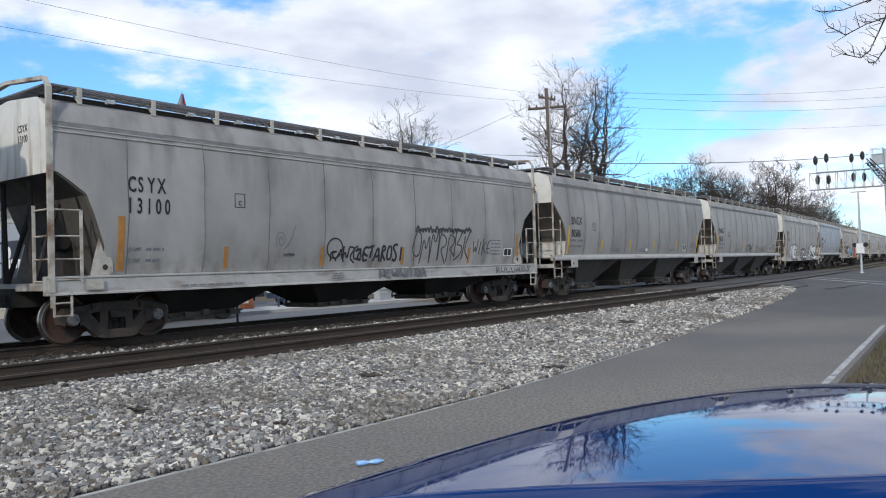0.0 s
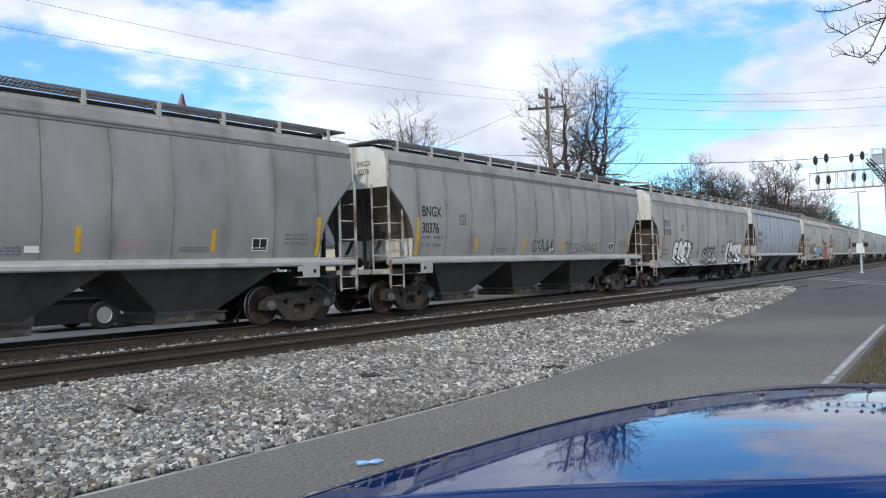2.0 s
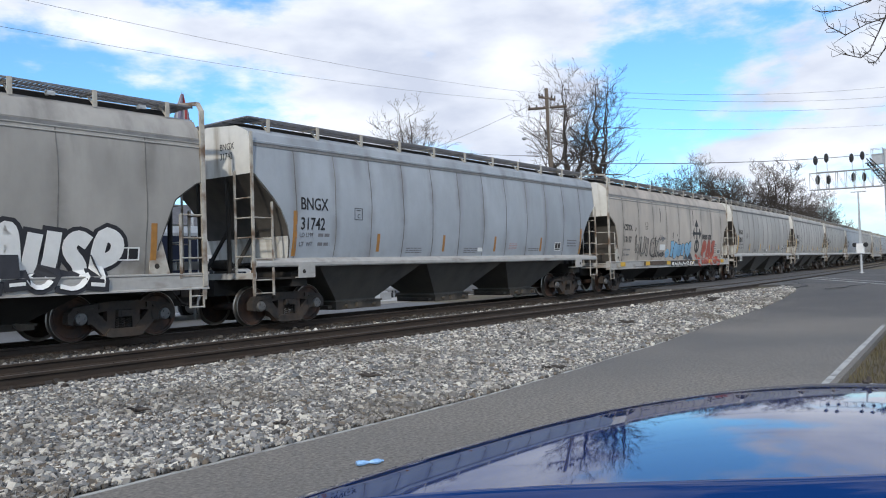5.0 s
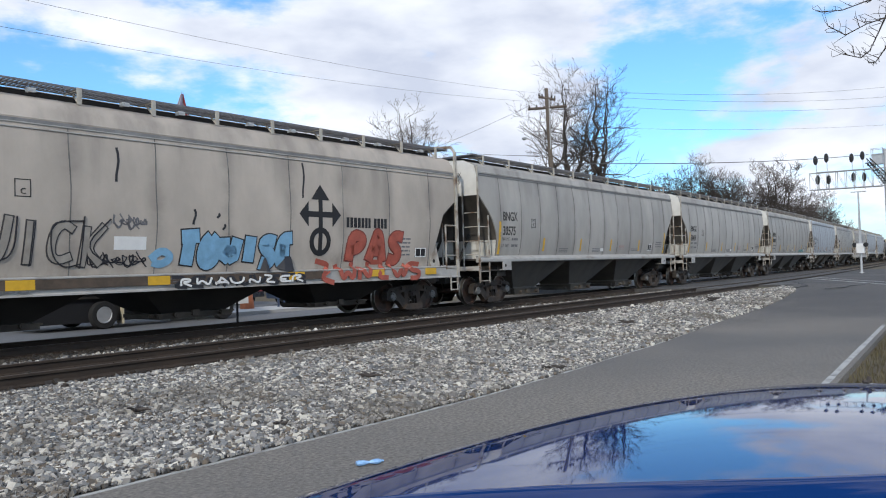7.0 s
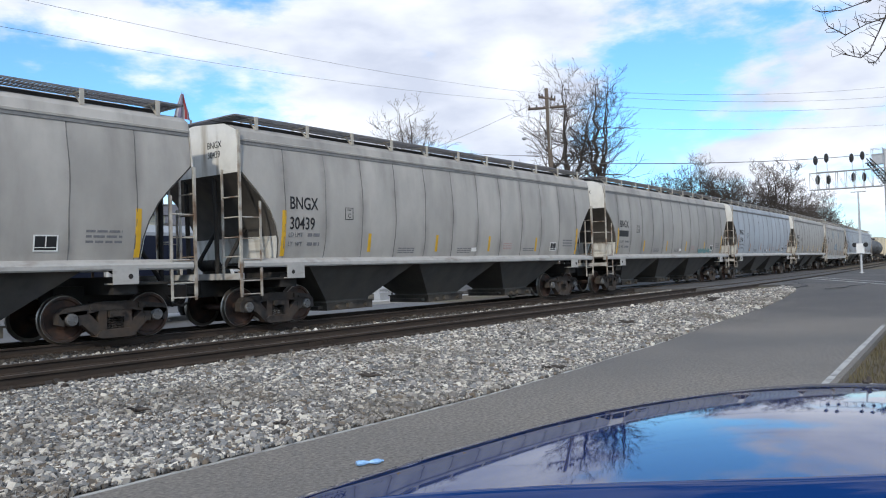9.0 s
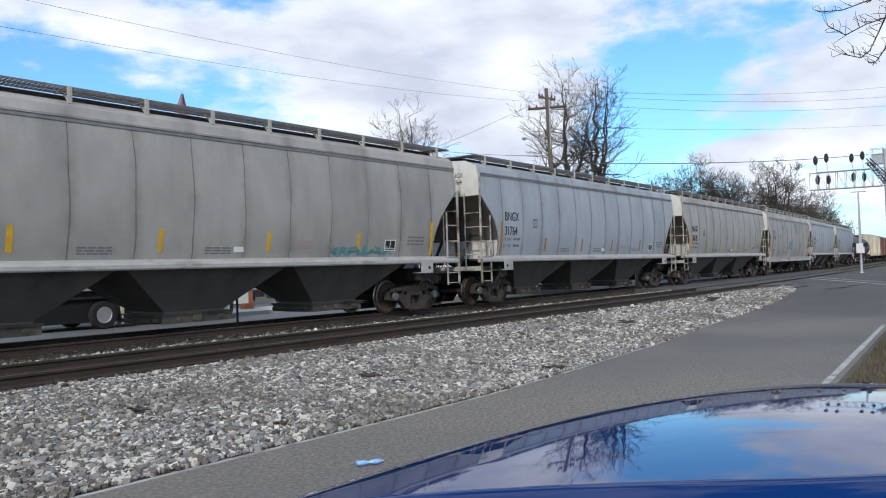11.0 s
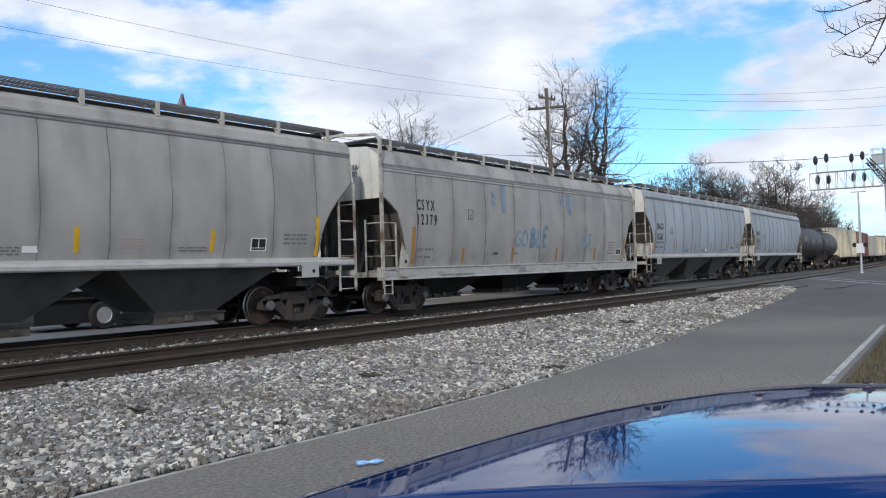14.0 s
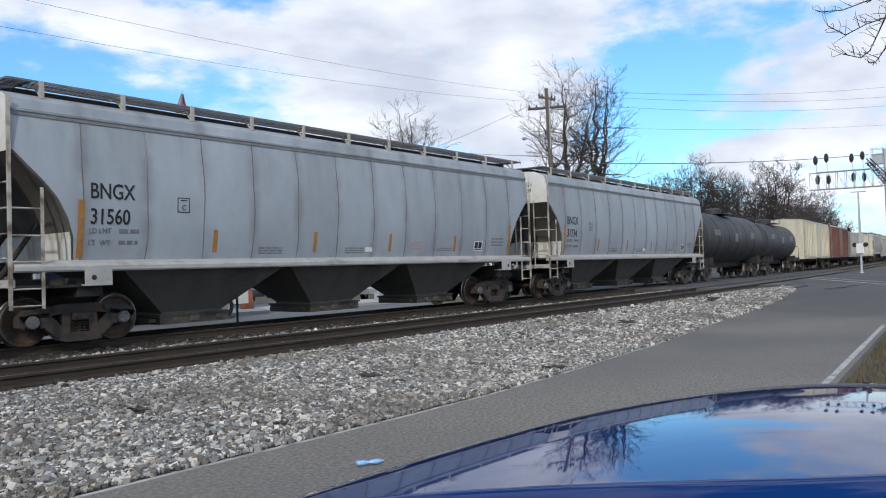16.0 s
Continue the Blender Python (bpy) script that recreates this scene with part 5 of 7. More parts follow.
def mark_boxy(car, number, seed, tape="orange", wide=False):
    sp, l = BOXY, -BOXY["half"]
    if wide:
        letter(car, sp, "CSYX", l + 1.52, 2.62, .36, squeeze=1.0, bold=.01)
        letter(car, sp, number, l + 1.50, 2.10, .36, squeeze=.9, bold=.01)
    else:
        for k, ch in enumerate("CSYX"):
            letter(car, sp, ch, l + 1.44 + .215 * k, 2.91, .43, squeeze=.60, bold=.007)
        for k, ch in enumerate(number):
            letter(car, sp, ch, l + 1.42 + .205 * k, 2.49, .43, squeeze=.60, bold=.007)
    letter(car, sp, "LD LMT", l + 1.42, 1.74, .12, "faint", .8)
    letter(car, sp, "LT  WT", l + 1.42, 1.52, .12, "faint", .8)
    bm = bmesh.new()
    bars(bm, sp, l + 1.85, 1.75, .4, 1, .06, seed=seed)
    bars(bm, sp, l + 1.85, 1.53, .3, 1, .06, seed=seed)
    bars(bm, sp, l + 14.1, 2.05, .55, 5, .045, .11, seed=seed + 2)
    bars(bm, sp, l + 6.6, 1.62, .4, 1, .05, seed=seed + 3)
    bars(bm, sp, l + 6.9, 1.16, .4, 3, .03, .06, seed=seed + 4)
    bars(bm, sp, l + 2.6, 1.02, 1.6, 1, .03, seed=seed + 5)
    tagged(part("data_panel", bm, M["faint"], car), kind="stuff")
    if not wide:
        letter(car, sp, "CAUTION", l + 5.4, 1.62, .10, "letter", .75)
    bm = bmesh.new()
    for x0, x1, z0, z1 in ((3.98, 4.26, 2.70, 2.715), (3.98, 4.26, 3.0, 3.015), (3.98, 3.995, 2.70, 3.015), (4.245, 4.26, 2.70, 3.015)):
        patch(bm, sp, l + x0, l + x1, z0, z1)
    part("plate_mark", bm, M["letter"], car)
    letter(car, sp, "C", l + 4.07, 2.75, .15)
    if wide:
        tapes = [(x, x + .5, 1.06, 1.24) for x in (.95, 3.79, 6.47, 10.1, 12.95, 15.2)]
    else:
        tapes = [(1.24, 1.38, 1.36, 2.42)] + [(x, x + .11, 1.36, 1.84) for x in (3.72, 6.6, 9.68, 12.85)] + [(15.6, 15.73, 1.36, 2.3)]
    for x0, x1, z0, z1 in tapes:
        bm = bmesh.new()
        patch(bm, sp, l + x0, l + x1, z0, z1)
        part("reflector_tape", bm, M["yellow" if wide else tape], car)
    bm = bmesh.new()
    patch(bm, sp, -l - 1.87, -l - 1.39, 1.56, 1.82)
    sign = part("label_plate", bm, M["letter"], car)
    bm = bmesh.new()
    for x0, x1, z0, z1 in ((1.87, 1.84, 1.56, 1.82), (1.42, 1.39, 1.56, 1.82), (1.84, 1.42, 1.56, 1.585), (1.84, 1.42, 1.795, 1.82), (1.64, 1.62, 1.585, 1.795)):
        patch(bm, sp, -l - x0, -l - x1, z0, z1, .010)
    part("label_frame", bm, M["white"], sign)
    bm = bmesh.new()
    patch(bm, sp, l + .55, l + .9, 1.02, 1.22, .012)
    part("tag_holder", bm, M["ladder"], car)
    for words, z in (("CSYX", 4.02), (number, 3.82)):
        part("end_lettering", text_mesh(words, .2, "letter", .8), None, car, at=pose(l - .046, -.35, z, 90, 0, -90))


def graffiti(car, bm, mat, label="sprayed graffiti"):
    tagged(part("graffiti", bm, M[mat], car, label), kind="stuff")


round_first = hopper_car(ROUND, "weathered grey round-sided covered hopper railway car with white ladders")
boxy_first = hopper_car(BOXY, "weathered grey covered hopper railway car with a deep side sill")
repaint(boxy_first, "grey")

# middle of each car along the line at the start
TRAIN = [("R", -3.5, "grey", "a"), ("B", 15.0, "grey", "13100"), ("R", 33.35, "grey", "30506"), ("R", 51.85, "grey", "30376"), ("B", 70.3, "warm", "12438"), ("R", 88.6, "cool", "31742"),
         ("B", 106.87, "tan", "13117"), ("R", 125.05, "pale", "30575"), ("R", 143.4, "pale", "30439"), ("R", 161.9, "warm", "b"), ("R", 180.3, "cool", "31764"), ("R", 198.75, "warm", "30638"),
         ("B", 216.82, "warm", "12379"), ("R", 235.05, "cool", "31560"), ("R", 253.6, "cool", "31734")]
CARS = []
used = set()
for kind, at, paint, number in TRAIN:
    first = round_first if kind == "R" else boxy_first
    car = copy_thing(first, Matrix()) if kind in used else first
    CARS.append((car, at, number, kind, paint))
    used.add(kind)


def tank_car(paint, label, length, top, at):
    car = empty("tank_car", label, "railway car", "cars of the freight train")
    bm = bmesh.new()
    r = (top - 1.0) / 2
    h = length / 2
    lathe(bm, [(-h, .05), (-h + .04, r * .5), (-h + .16, r * .8), (-h + .4, r * .97), (-h + .7, r), (h - .7, r), (h - .4, r * .97), (h - .16, r * .8), (h - .04, r * .5), (h, .05)], "x", 32, (0, 0, 1.0 + r))
    tank = part("tank", bm, M[paint], car, smooth=True)
    bm = bmesh.new()
    for x in (-h * .62, -h * .3, 0, h * .3, h * .62):
        lathe(bm, [(x - .03, r + .008), (x + .03, r + .008)], "x", 32, (0, 0, 1.0 + r))
    part("tank_band", bm, M["under"], tank)
    bm = bmesh.new()
    lathe(bm, [(0, .55), (.35, .55), (.45, .3)], "z", 16, (0, 0, top - .04))
    box(bm, -1.1, 1.1, -1.0, 1.0, top - .02, top + .03)
    for x in (-1.1, 1.1):
        for y in (-1.0, 1.0):
            tube(bm, [(x, y, top), (x, y, top + .5)], .02, 6)
    for y in (-1.0, 1.0):
        tube(bm, [(-1.1, y, top + .5), (1.1, y, top + .5)], .02, 6)
    part("dome", bm, M[paint], car)
    bm = bmesh.new()
    box(bm, -h - .3, h + .3, -.35, .35, .75, 1.1)
    for s in (-1, 1):
        box(bm, s * (h - 1.2) - .3, s * (h - 1.2) + .3, -1.4, 1.4, .9, 1.35)
        box(bm, s * (h + .2) - .08, s * (h + .2) + .08, -1.5, 1.5, .95, 1.2)
        tube(bm, [(s * (h + .2), -1.45, 1.2), (s * (h + .2), -1.45, 2.1), (s * (h + .2), 1.45, 2.1), (s * (h + .2), 1.45, 1.2)], .025, 6)
    part("underframe", bm, M["under"], car)
    for s in (-1, 1):
        part("coupler", SHARED["coupler"], None, car, at=pose(s * (h + .1), 0, 0, 0, 0, 0 if s > 0 else 180))
    bm = bmesh.new()
    for x0, z0, w, hh in ((-h * .75, 2.6, .9, .35), (-h * .1, 2.3, .5, .5), (h * .45, 2.5, .8, .4)):
        zz = z0 - 1.0 - r
        y = -math.sqrt(max(r * r - zz * zz, .01)) - .05
        box(bm, x0, x0 + w, y, y + .2, z0, z0 + hh)
    tagged(part("data_panel", bm, M["faint"], tank), kind="stuff")
    add_trucks(car, h - 1.2)
    CARS.append((car, at, "", "T", paint))


def box_car(paint, label, half, top, at, roof="roof"):
    car = empty("box_car", label, "railway car", "cars of the freight train")
    bm = bmesh.new()
    prism(bm, [(-1.53, 1.05), (-1.55, 1.2), (-1.55, top - .25), (-1.4, top - .1), (0, top), (1.4, top - .1), (1.55, top - .25), (1.55, 1.2), (1.53, 1.05)], "x", -half, half)
    body = part("body", bm, M[paint], car, bevel=0.02)
    for y in (-1, 1):
        bm = bmesh.new()
        box(bm, 0, .09, min(y * 1.55, y * 1.61), max(y * 1.55, y * 1.61), 1.25, top - .3)
        post = mesh_of("side_post", bm, M[paint])
        x = -half + .5
        while x < half - .3:
            part("side_post", post, None, body, at=pose(x, 0, 0))
            x += .95
        bm = bmesh.new()
        box(bm, -1.5, 1.5, min(y * 1.56, y * 1.66), max(y * 1.56, y * 1.66), 1.2, top - .35)
        part("sliding_door", bm, M[paint], body, bevel=0.02)
    bm = bmesh.new()
    prism(bm, [(-1.57, top - .25), (-1.42, top - .09), (0, top + .02), (1.42, top - .09), (1.57, top - .25), (1.4, top - .15), (0, top - .04), (-1.4, top - .15)], "x", -half - .02, half + .02)
    part("roof", bm, M[roof], car)
    bm = bmesh.new()
    box(bm, -half - .1, half + .1, -.35, .35, .75, 1.06)
    part("centre_sill", bm, M["under"], car)
    for s in (-1, 1):
        part("coupler", SHARED["coupler"], None, car, at=pose(s * (half + .02), 0, 0, 0, 0, 0 if s > 0 else 180))
        part("ladder", ladder(((s * (half - .1), -1.60, 1.1), (s * (half - .1), -1.60, top - .4)), ((s * (half - .55), -1.60, 1.1), (s * (half - .55), -1.60, top - .4)),
                              [1.3 + .38 * k for k in range(7)]), None, car)
    add_trucks(car, half - 1.7)
    CARS.append((car, at, "", "X", paint))


tank_car("black", "black railway tank car with a dome platform", 13.2, 4.05, 269.8)
tank_car("black", "short black railway tank car with pale data panels", 11.2, 3.85, 283.6)
box_car("cream", "rust-streaked cream railway box car", 8.2, 4.55, 299.6)
box_car("oxide", "red oxide railway box car with a dark roof", 8.3, 4.6, 317.4)
box_car("warm", "pale grey railway box car", 8.0, 4.3, 335.0)
box_car("cream", "cream railway box car", 8.2, 4.5, 352.6)
at = 371.0
for k in range(10):
    car = copy_thing((round_first, boxy_first)[k % 2], Matrix())
    CARS.append((car, at, "", "F", ("grey", "tan", "grey", "warm")[k % 4]))
    at += 18.4

for i, (car, at, number, kind, paint) in enumerate(CARS):
    if kind in "RBF":
        repaint(car, paint)
    if kind == "R":
        mark_round(car, number, 100 + i * 7, "orange" if number in ("31764", "31560", "31734", "31742") else "yellow")
    if kind == "B":
        mark_boxy(car, number, 100 + i * 7, wide=number == "13117")

by_number = {c[2]: c[0] for c in CARS if c[2]}
tagged(by_number["13100"], "sooty grey covered hopper car with black graffiti near its sill")
tagged(by_number["30376"], "grey round-sided covered hopper car with faint graffiti")
tagged(by_number["12438"], "grey covered hopper car with black and white bubble graffiti")
tagged(by_number["13117"], "faded tan covered hopper car with blue and red graffiti")
tagged(by_number["12379"], "stained pale grey covered hopper car with faded blue graffiti")
for nb in ("31742", "31764", "31560", "31734"):
    tagged(by_number[nb], "clean pale blue-grey round-sided covered hopper car")

c, L = by_number["13100"], -BOXY["half"]
bm = sprayed(BOXY, "RAWZO", L + 6.95, L + 8.0, 1.48, 1.80, 3, .04, wild=.22, tight=1.2)
stroke(bm, BOXY, [(L + 7.08 + .27 * math.cos(t * .33), 1.81 + .25 * math.sin(t * .33)) for t in range(20)], .03, .009)
graffiti(c, bm, "spray_black", "black graffiti letters beside a ring")
graffiti(c, sprayed(BOXY, "ZET", L + 7.85, L + 8.55, 1.50, 1.82, 4, .06, wild=.18, tight=1.1), "spray_black", "black graffiti letters")
graffiti(c, sprayed(BOXY, "AROSI", L + 8.57, L + 9.75, 1.47, 1.90, 7, .06, wild=.12, tight=.95), "spray_black", "black graffiti letters")
bm = sprayed(BOXY, "OMMRRBK", L + 10.15, L + 12.95, 1.46, 2.34, 5, .036, wild=.11, tight=1.12)
r = random.Random(8)
for k in range(18):
    x = L + 10.25 + 2.65 * k / 18
    stroke(bm, BOXY, [(x, 2.30 + r.uniform(-.05, .05)), (x + .1, 2.40 + r.uniform(-.06, .06)), (x + .22, 2.32 + r.uniform(-.06, .06))], .07, .010 + .0004 * k)
graffiti(c, bm, "spray_soot", "tall black graffiti letters with a sooty upper edge")
graffiti(c, sprayed(BOXY, "WIKE", L + 13.1, L + 14.1, 1.62, 2.05, 6, .03, wild=.12), "spray_soot", "small black graffiti letters")
graffiti(c, sprayed(BOXY, "NEWAUTRA", L + 8.6, L + 10.6, 1.03, 1.24, 8, .06, wild=.14), "faint", "faded graffiti letters on the sill")
graffiti(c, sprayed(BOXY, "RULUNGS", L + 14.2, L + 16.4, 1.03, 1.2, 9, .035, wild=.14), "faint", "faded graffiti letters on the sill")
bm = bmesh.new()
stroke(bm, BOXY, [(L + 5.32 + (.03 + .008 * t) * math.cos(t * .6), 2.0 + (.03 + .012 * t) * math.sin(t * .6)) for t in range(18)], .016)
stroke(bm, BOXY, rounded([(L + 5.4, 1.76), (L + 5.6, 1.95), (L + 5.75, 2.35)]), .016)
graffiti(c, bm, "faint", "faint sprayed spiral")
graffiti(by_number["b"], scrawl(ROUND, ROUND["half"] - 5.2, ROUND["half"] - 3.1, 1.60, 1.88, 52, .05, 7), "spray_teal", "teal graffiti")
c, L = by_number["30376"], -ROUND["half"]
graffiti(c, sprayed(ROUND, "COUWL", L + 7.75, L + 9.4, 1.72, 2.15, 13, .035, wild=.2, tight=1.1), "spray_black", "black graffiti letters")
graffiti(c, sprayed(ROUND, "TESUNRAS", L + 10.1, L + 13.0, 1.66, 2.0, 15, .045, wild=.16, tight=1.05), "faint", "faint graffiti letters")
c, L = by_number["12438"], -BOXY["half"]
for shapes, x0, x1, z0, z1, sd in (("EOFZ", 2.85, 5.45, 1.16, 2.06, 22), ("CAUSP", 11.9, 15.0, 1.14, 2.1, 25)):
    f, l_ = block_letters(BOXY, shapes, L + x0, L + x1, z0, z1, sd, .27, .085)
    graffiti(c, f, "white", "white bubble graffiti")
    graffiti(c, l_, "spray_black", "black graffiti outline")
f, l_ = block_letters(BOXY, "SOBR", L + 7.5, L + 9.75, 1.10, 1.83, 28, .26, .06)
graffiti(c, f, "spray_black", "black bubble graffiti")
graffiti(c, l_, "faint", "grey graffiti outline")
graffiti(c, sprayed(BOXY, "SOBR", L + 7.5, L + 9.75, 1.10, 1.83, 28, .03, .024, .12, .04, .80), "white", "white highlights on black graffiti")
for shapes, x0, x1, z0, z1, sd in (("NAOI", 5.4, 5.8, 2.0, 2.16, 29), ("BUK", 5.45, 5.85, 1.8, 1.94, 30), ("ESCA", 10.95, 11.55, 1.9, 2.05, 31), ("BUN", 11.0, 11.5, 1.6, 1.75, 32), ("ROLO", 6.8, 7.4, 1.05, 1.22, 33)):
    graffiti(c, sprayed(BOXY, shapes, L + x0, L + x1, z0, z1, sd, .022, wild=.12), "spray_black", "small black graffiti letters")
c, L = by_number["13117"], -BOXY["half"]
f, l_ = block_letters(BOXY, "WUICK", L + 2.75, L + 5.7, 1.52, 2.3, 33, .13, .026)
graffiti(c, f, "spray_dust", "dusty grey graffiti letters")
graffiti(c, l_, "spray_soot", "thin black graffiti outline")
graffiti(c, sprayed(BOXY, "WUICK", L + 2.8, L + 5.75, 1.48, 2.36, 34, .022, .024, wild=.12, tight=1.05), "spray_black", "thin black graffiti lines")
graffiti(c, scrawl(BOXY, L + 5.3, L + 6.5, 1.42, 1.72, 36, .03, 5), "spray_black", "black graffiti scribble")
graffiti(c, scrawl(BOXY, L + 5.8, L + 6.5, 2.16, 2.46, 39, .03, 5), "faint", "faint graffiti scribble")
f, l_ = block_letters(BOXY, "TOWISE", L + 7.2, L + 10.35, 1.46, 2.04, 35, .29, .03)
graffiti(c, f, "spray_blue", "light blue bubble graffiti")
graffiti(c, l_, "spray_black", "black graffiti outline")
bm = bmesh.new()
stroke(bm, BOXY, rounded([(L + 6.6, 1.58), (L + 6.85, 1.78), (L + 7.1, 1.62), (L + 6.85, 1.46), (L + 6.65, 1.52)]), .16, .012)
graffiti(c, bm, "spray_blue", "light blue graffiti curl")
f, l_ = block_letters(BOXY, "PAS", L + 12.1, L + 14.4, 1.46, 2.2, 37, .27, .035)
graffiti(c, f, "spray_red", "dull red graffiti")
graffiti(c, l_, "spray_dark_red", "dark red graffiti outline")
graffiti(c, sprayed(BOXY, "ZWNZWS", L + 11.0, L + 15.1, 1.0, 1.42, 40, .13, .010, wild=.14), "spray_red", "dull red graffiti on the sill")
bm = bmesh.new()
patch(bm, BOXY, L + 3.6, L + 11.2, 1.06, 1.24, .004)
graffiti(c, bm, "stain", "brown stain along the sill")
graffiti(c, sprayed(BOXY, "ZENAUWSTR", L + 7.0, L + 10.7, 1.0, 1.2, 38, .07, .012, wild=.12), "spray_black", "black graffiti on the sill")
graffiti(c, sprayed(BOXY, "RWAUNZER", L + 7.1, L + 10.6, 1.02, 1.17, 41, .045, .020, wild=.12), "white", "white graffiti on the sill")
bm = bmesh.new()
for x, z0, z1 in ((5.89, 3.08, 3.75), (10.66, 3.02, 3.87), (2.82, 2.6, 2.75), (7.6, 2.3, 2.62), (8.2, 2.45, 2.55), (8.35, 2.2, 2.32)):
    stroke(bm, BOXY, [(L + x + .03 * math.sin(k), z1 + (z0 - z1) * k / 5) for k in range(6)], .05)
graffiti(c, bm, "spray_black", "black paint drips")
bm = bmesh.new()
patch(bm, BOXY, L + 5.82, L + 6.5, 1.77, 2.03)
part("placard", bm, M["white"], c)
bm = bmesh.new()
cx = L + 11.2
patch(bm, BOXY, cx - .065, cx + .065, 2.25, 3.1)
patch(bm, BOXY, cx - .48, cx + .48, 2.57, 2.71, .007)
plate(bm, BOXY, [(cx, 3.37), (cx - .3, 3.0), (cx + .3, 3.0)], .010)
for sg in (-1, 1):
    plate(bm, BOXY, [(cx + sg * .69, 2.64), (cx + sg * .40, 2.94), (cx + sg * .40, 2.34)][::sg], .010)
stroke(bm, BOXY, [(cx + .29 * math.cos(t * .35), 1.97 + .29 * math.sin(t * .35)) for t in range(19)], .13, .009)
patch(bm, BOXY, cx - .06, cx + .06, 1.72, 2.25, .011)
part("emblem", bm, M["letter"], c, "black arrow emblem")
bm = bmesh.new()
xx = L + 12.1
for w in (.10, .10, .11, .10, .10, .09, .08, None, .10, .10, .10, .10):
    if w:
        patch(bm, BOXY, xx, xx + w, 2.34, 2.60)
        xx += w + .035
    else:
        xx += .1
part("company_bar", bm, M["letter"], c)
c, L = by_number["12379"], -BOXY["half"]
graffiti(c, sprayed(BOXY, "GO", L + 6.77, L + 7.6, 1.9, 2.45, 43, .08, wild=.05), "spray_ghost", "faded blue graffiti letters")
f, l_ = block_letters(BOXY, "BLE", L + 7.75, L + 9.0, 1.9, 2.52, 44, .09, .04)
f.free()
graffiti(c, l_, "spray_ghost", "faded blue graffiti letters")
graffiti(c, sprayed(BOXY, "NJL", L + 11.63, L + 12.7, 1.78, 2.48, 45, .09, wild=.06), "spray_ghost", "faded blue graffiti letters")
bm = bmesh.new()
for x, z, w, h_ in ((5.33, 3.2, .22, .16), (5.33, 3.46, .22, .16), (5.92, 3.0, .26, .92), (10.0, 3.4, .16, .3), (10.5, 3.08, .36, .8)):
    stroke(bm, BOXY, [(L + x + w / 2 + .02 * math.sin(k * 2), z + h_ * k / 4) for k in range(5)], w)
graffiti(c, bm, "spray_ghost", "faded blue drips")


# ---- trees ----
def limbs_mesh(name, segs, mat, sides=4):
    """Tapered limbs from (start, end, radius, end radius)."""
    verts, faces = [], []
    for a, b, ra, rb in segs:
        d = (b - a)
        if d.length < 1e-5:
            continue
        d.normalize()
        u = d.orthogonal().normalized()
        w = d.cross(u)
        k0 = len(verts)
        for p, r in ((a, ra), (b, rb)):
            for k in range(sides):
                t = 2 * math.pi * k / sides
                verts.append(p + (u * math.cos(t) + w * math.sin(t)) * r)
        for k in range(sides):
            faces.append((k0 + k, k0 + (k + 1) % sides, k0 + sides + (k + 1) % sides, k0 + sides + k))
    me = bpy.data.meshes.new(name)
    me.from_pydata([tuple(v) for v in verts], [], faces)
    for p in me.polygons:
        p.use_smooth = True
    me.materials.append(mat)
    return me


def grow(rng, start, way, length, radius, depth, out, fine, bend=0.22, split=3, lift=0.25, shrink=0.68):
    n = 4 if depth < 3 else 3
    p, d = start.copy(), way.normalized()
    pts = [p.copy()]
    for k in range(n):
        d = (d + Vector((rng.uniform(-1, 1), rng.uniform(-1, 1), rng.uniform(-1, 1) + lift)) * bend).normalized()
        q = p + d * length / n
        ra, rb = radius * (1 - .45 * k / n), radius * (1 - .45 * (k + 1) / n)
        (out if depth < 2 else fine).append((p.copy(), q.copy(), ra, rb))
        p = q
        pts.append(p.copy())
    if depth >= 5 or radius < 0.006:
        return
    for k in range(split + (1 if depth < 2 else 0)):
        base = pts[rng.randint(max(1, n - 2), n)] if k else pts[-1]
        side = Vector((rng.uniform(-1, 1), rng.uniform(-1, 1), rng.uniform(-.2, .7)))
        nd = (d * rng.uniform(.5, 1.0) + side * rng.uniform(.5, .95)).normalized()
        grow(rng, base, nd, length * shrink * rng.uniform(.75, 1.15), radius * .52 * rng.uniform(.8, 1.1), depth + 1, out, fine, bend, split, lift, shrink)


def plant_tree(meshes, x, y, z, turn, size, label, group=""):
    t = empty("bare_tree", label, "tree", group)
    t.matrix_world = Matrix.LocRotScale((x, y, z), Euler((0, 0, radians(turn))), (size, size, size))
    part("trunk", meshes[0], None, t)
    part("crown", meshes[1], None, t, "leafless twigs")
    return t


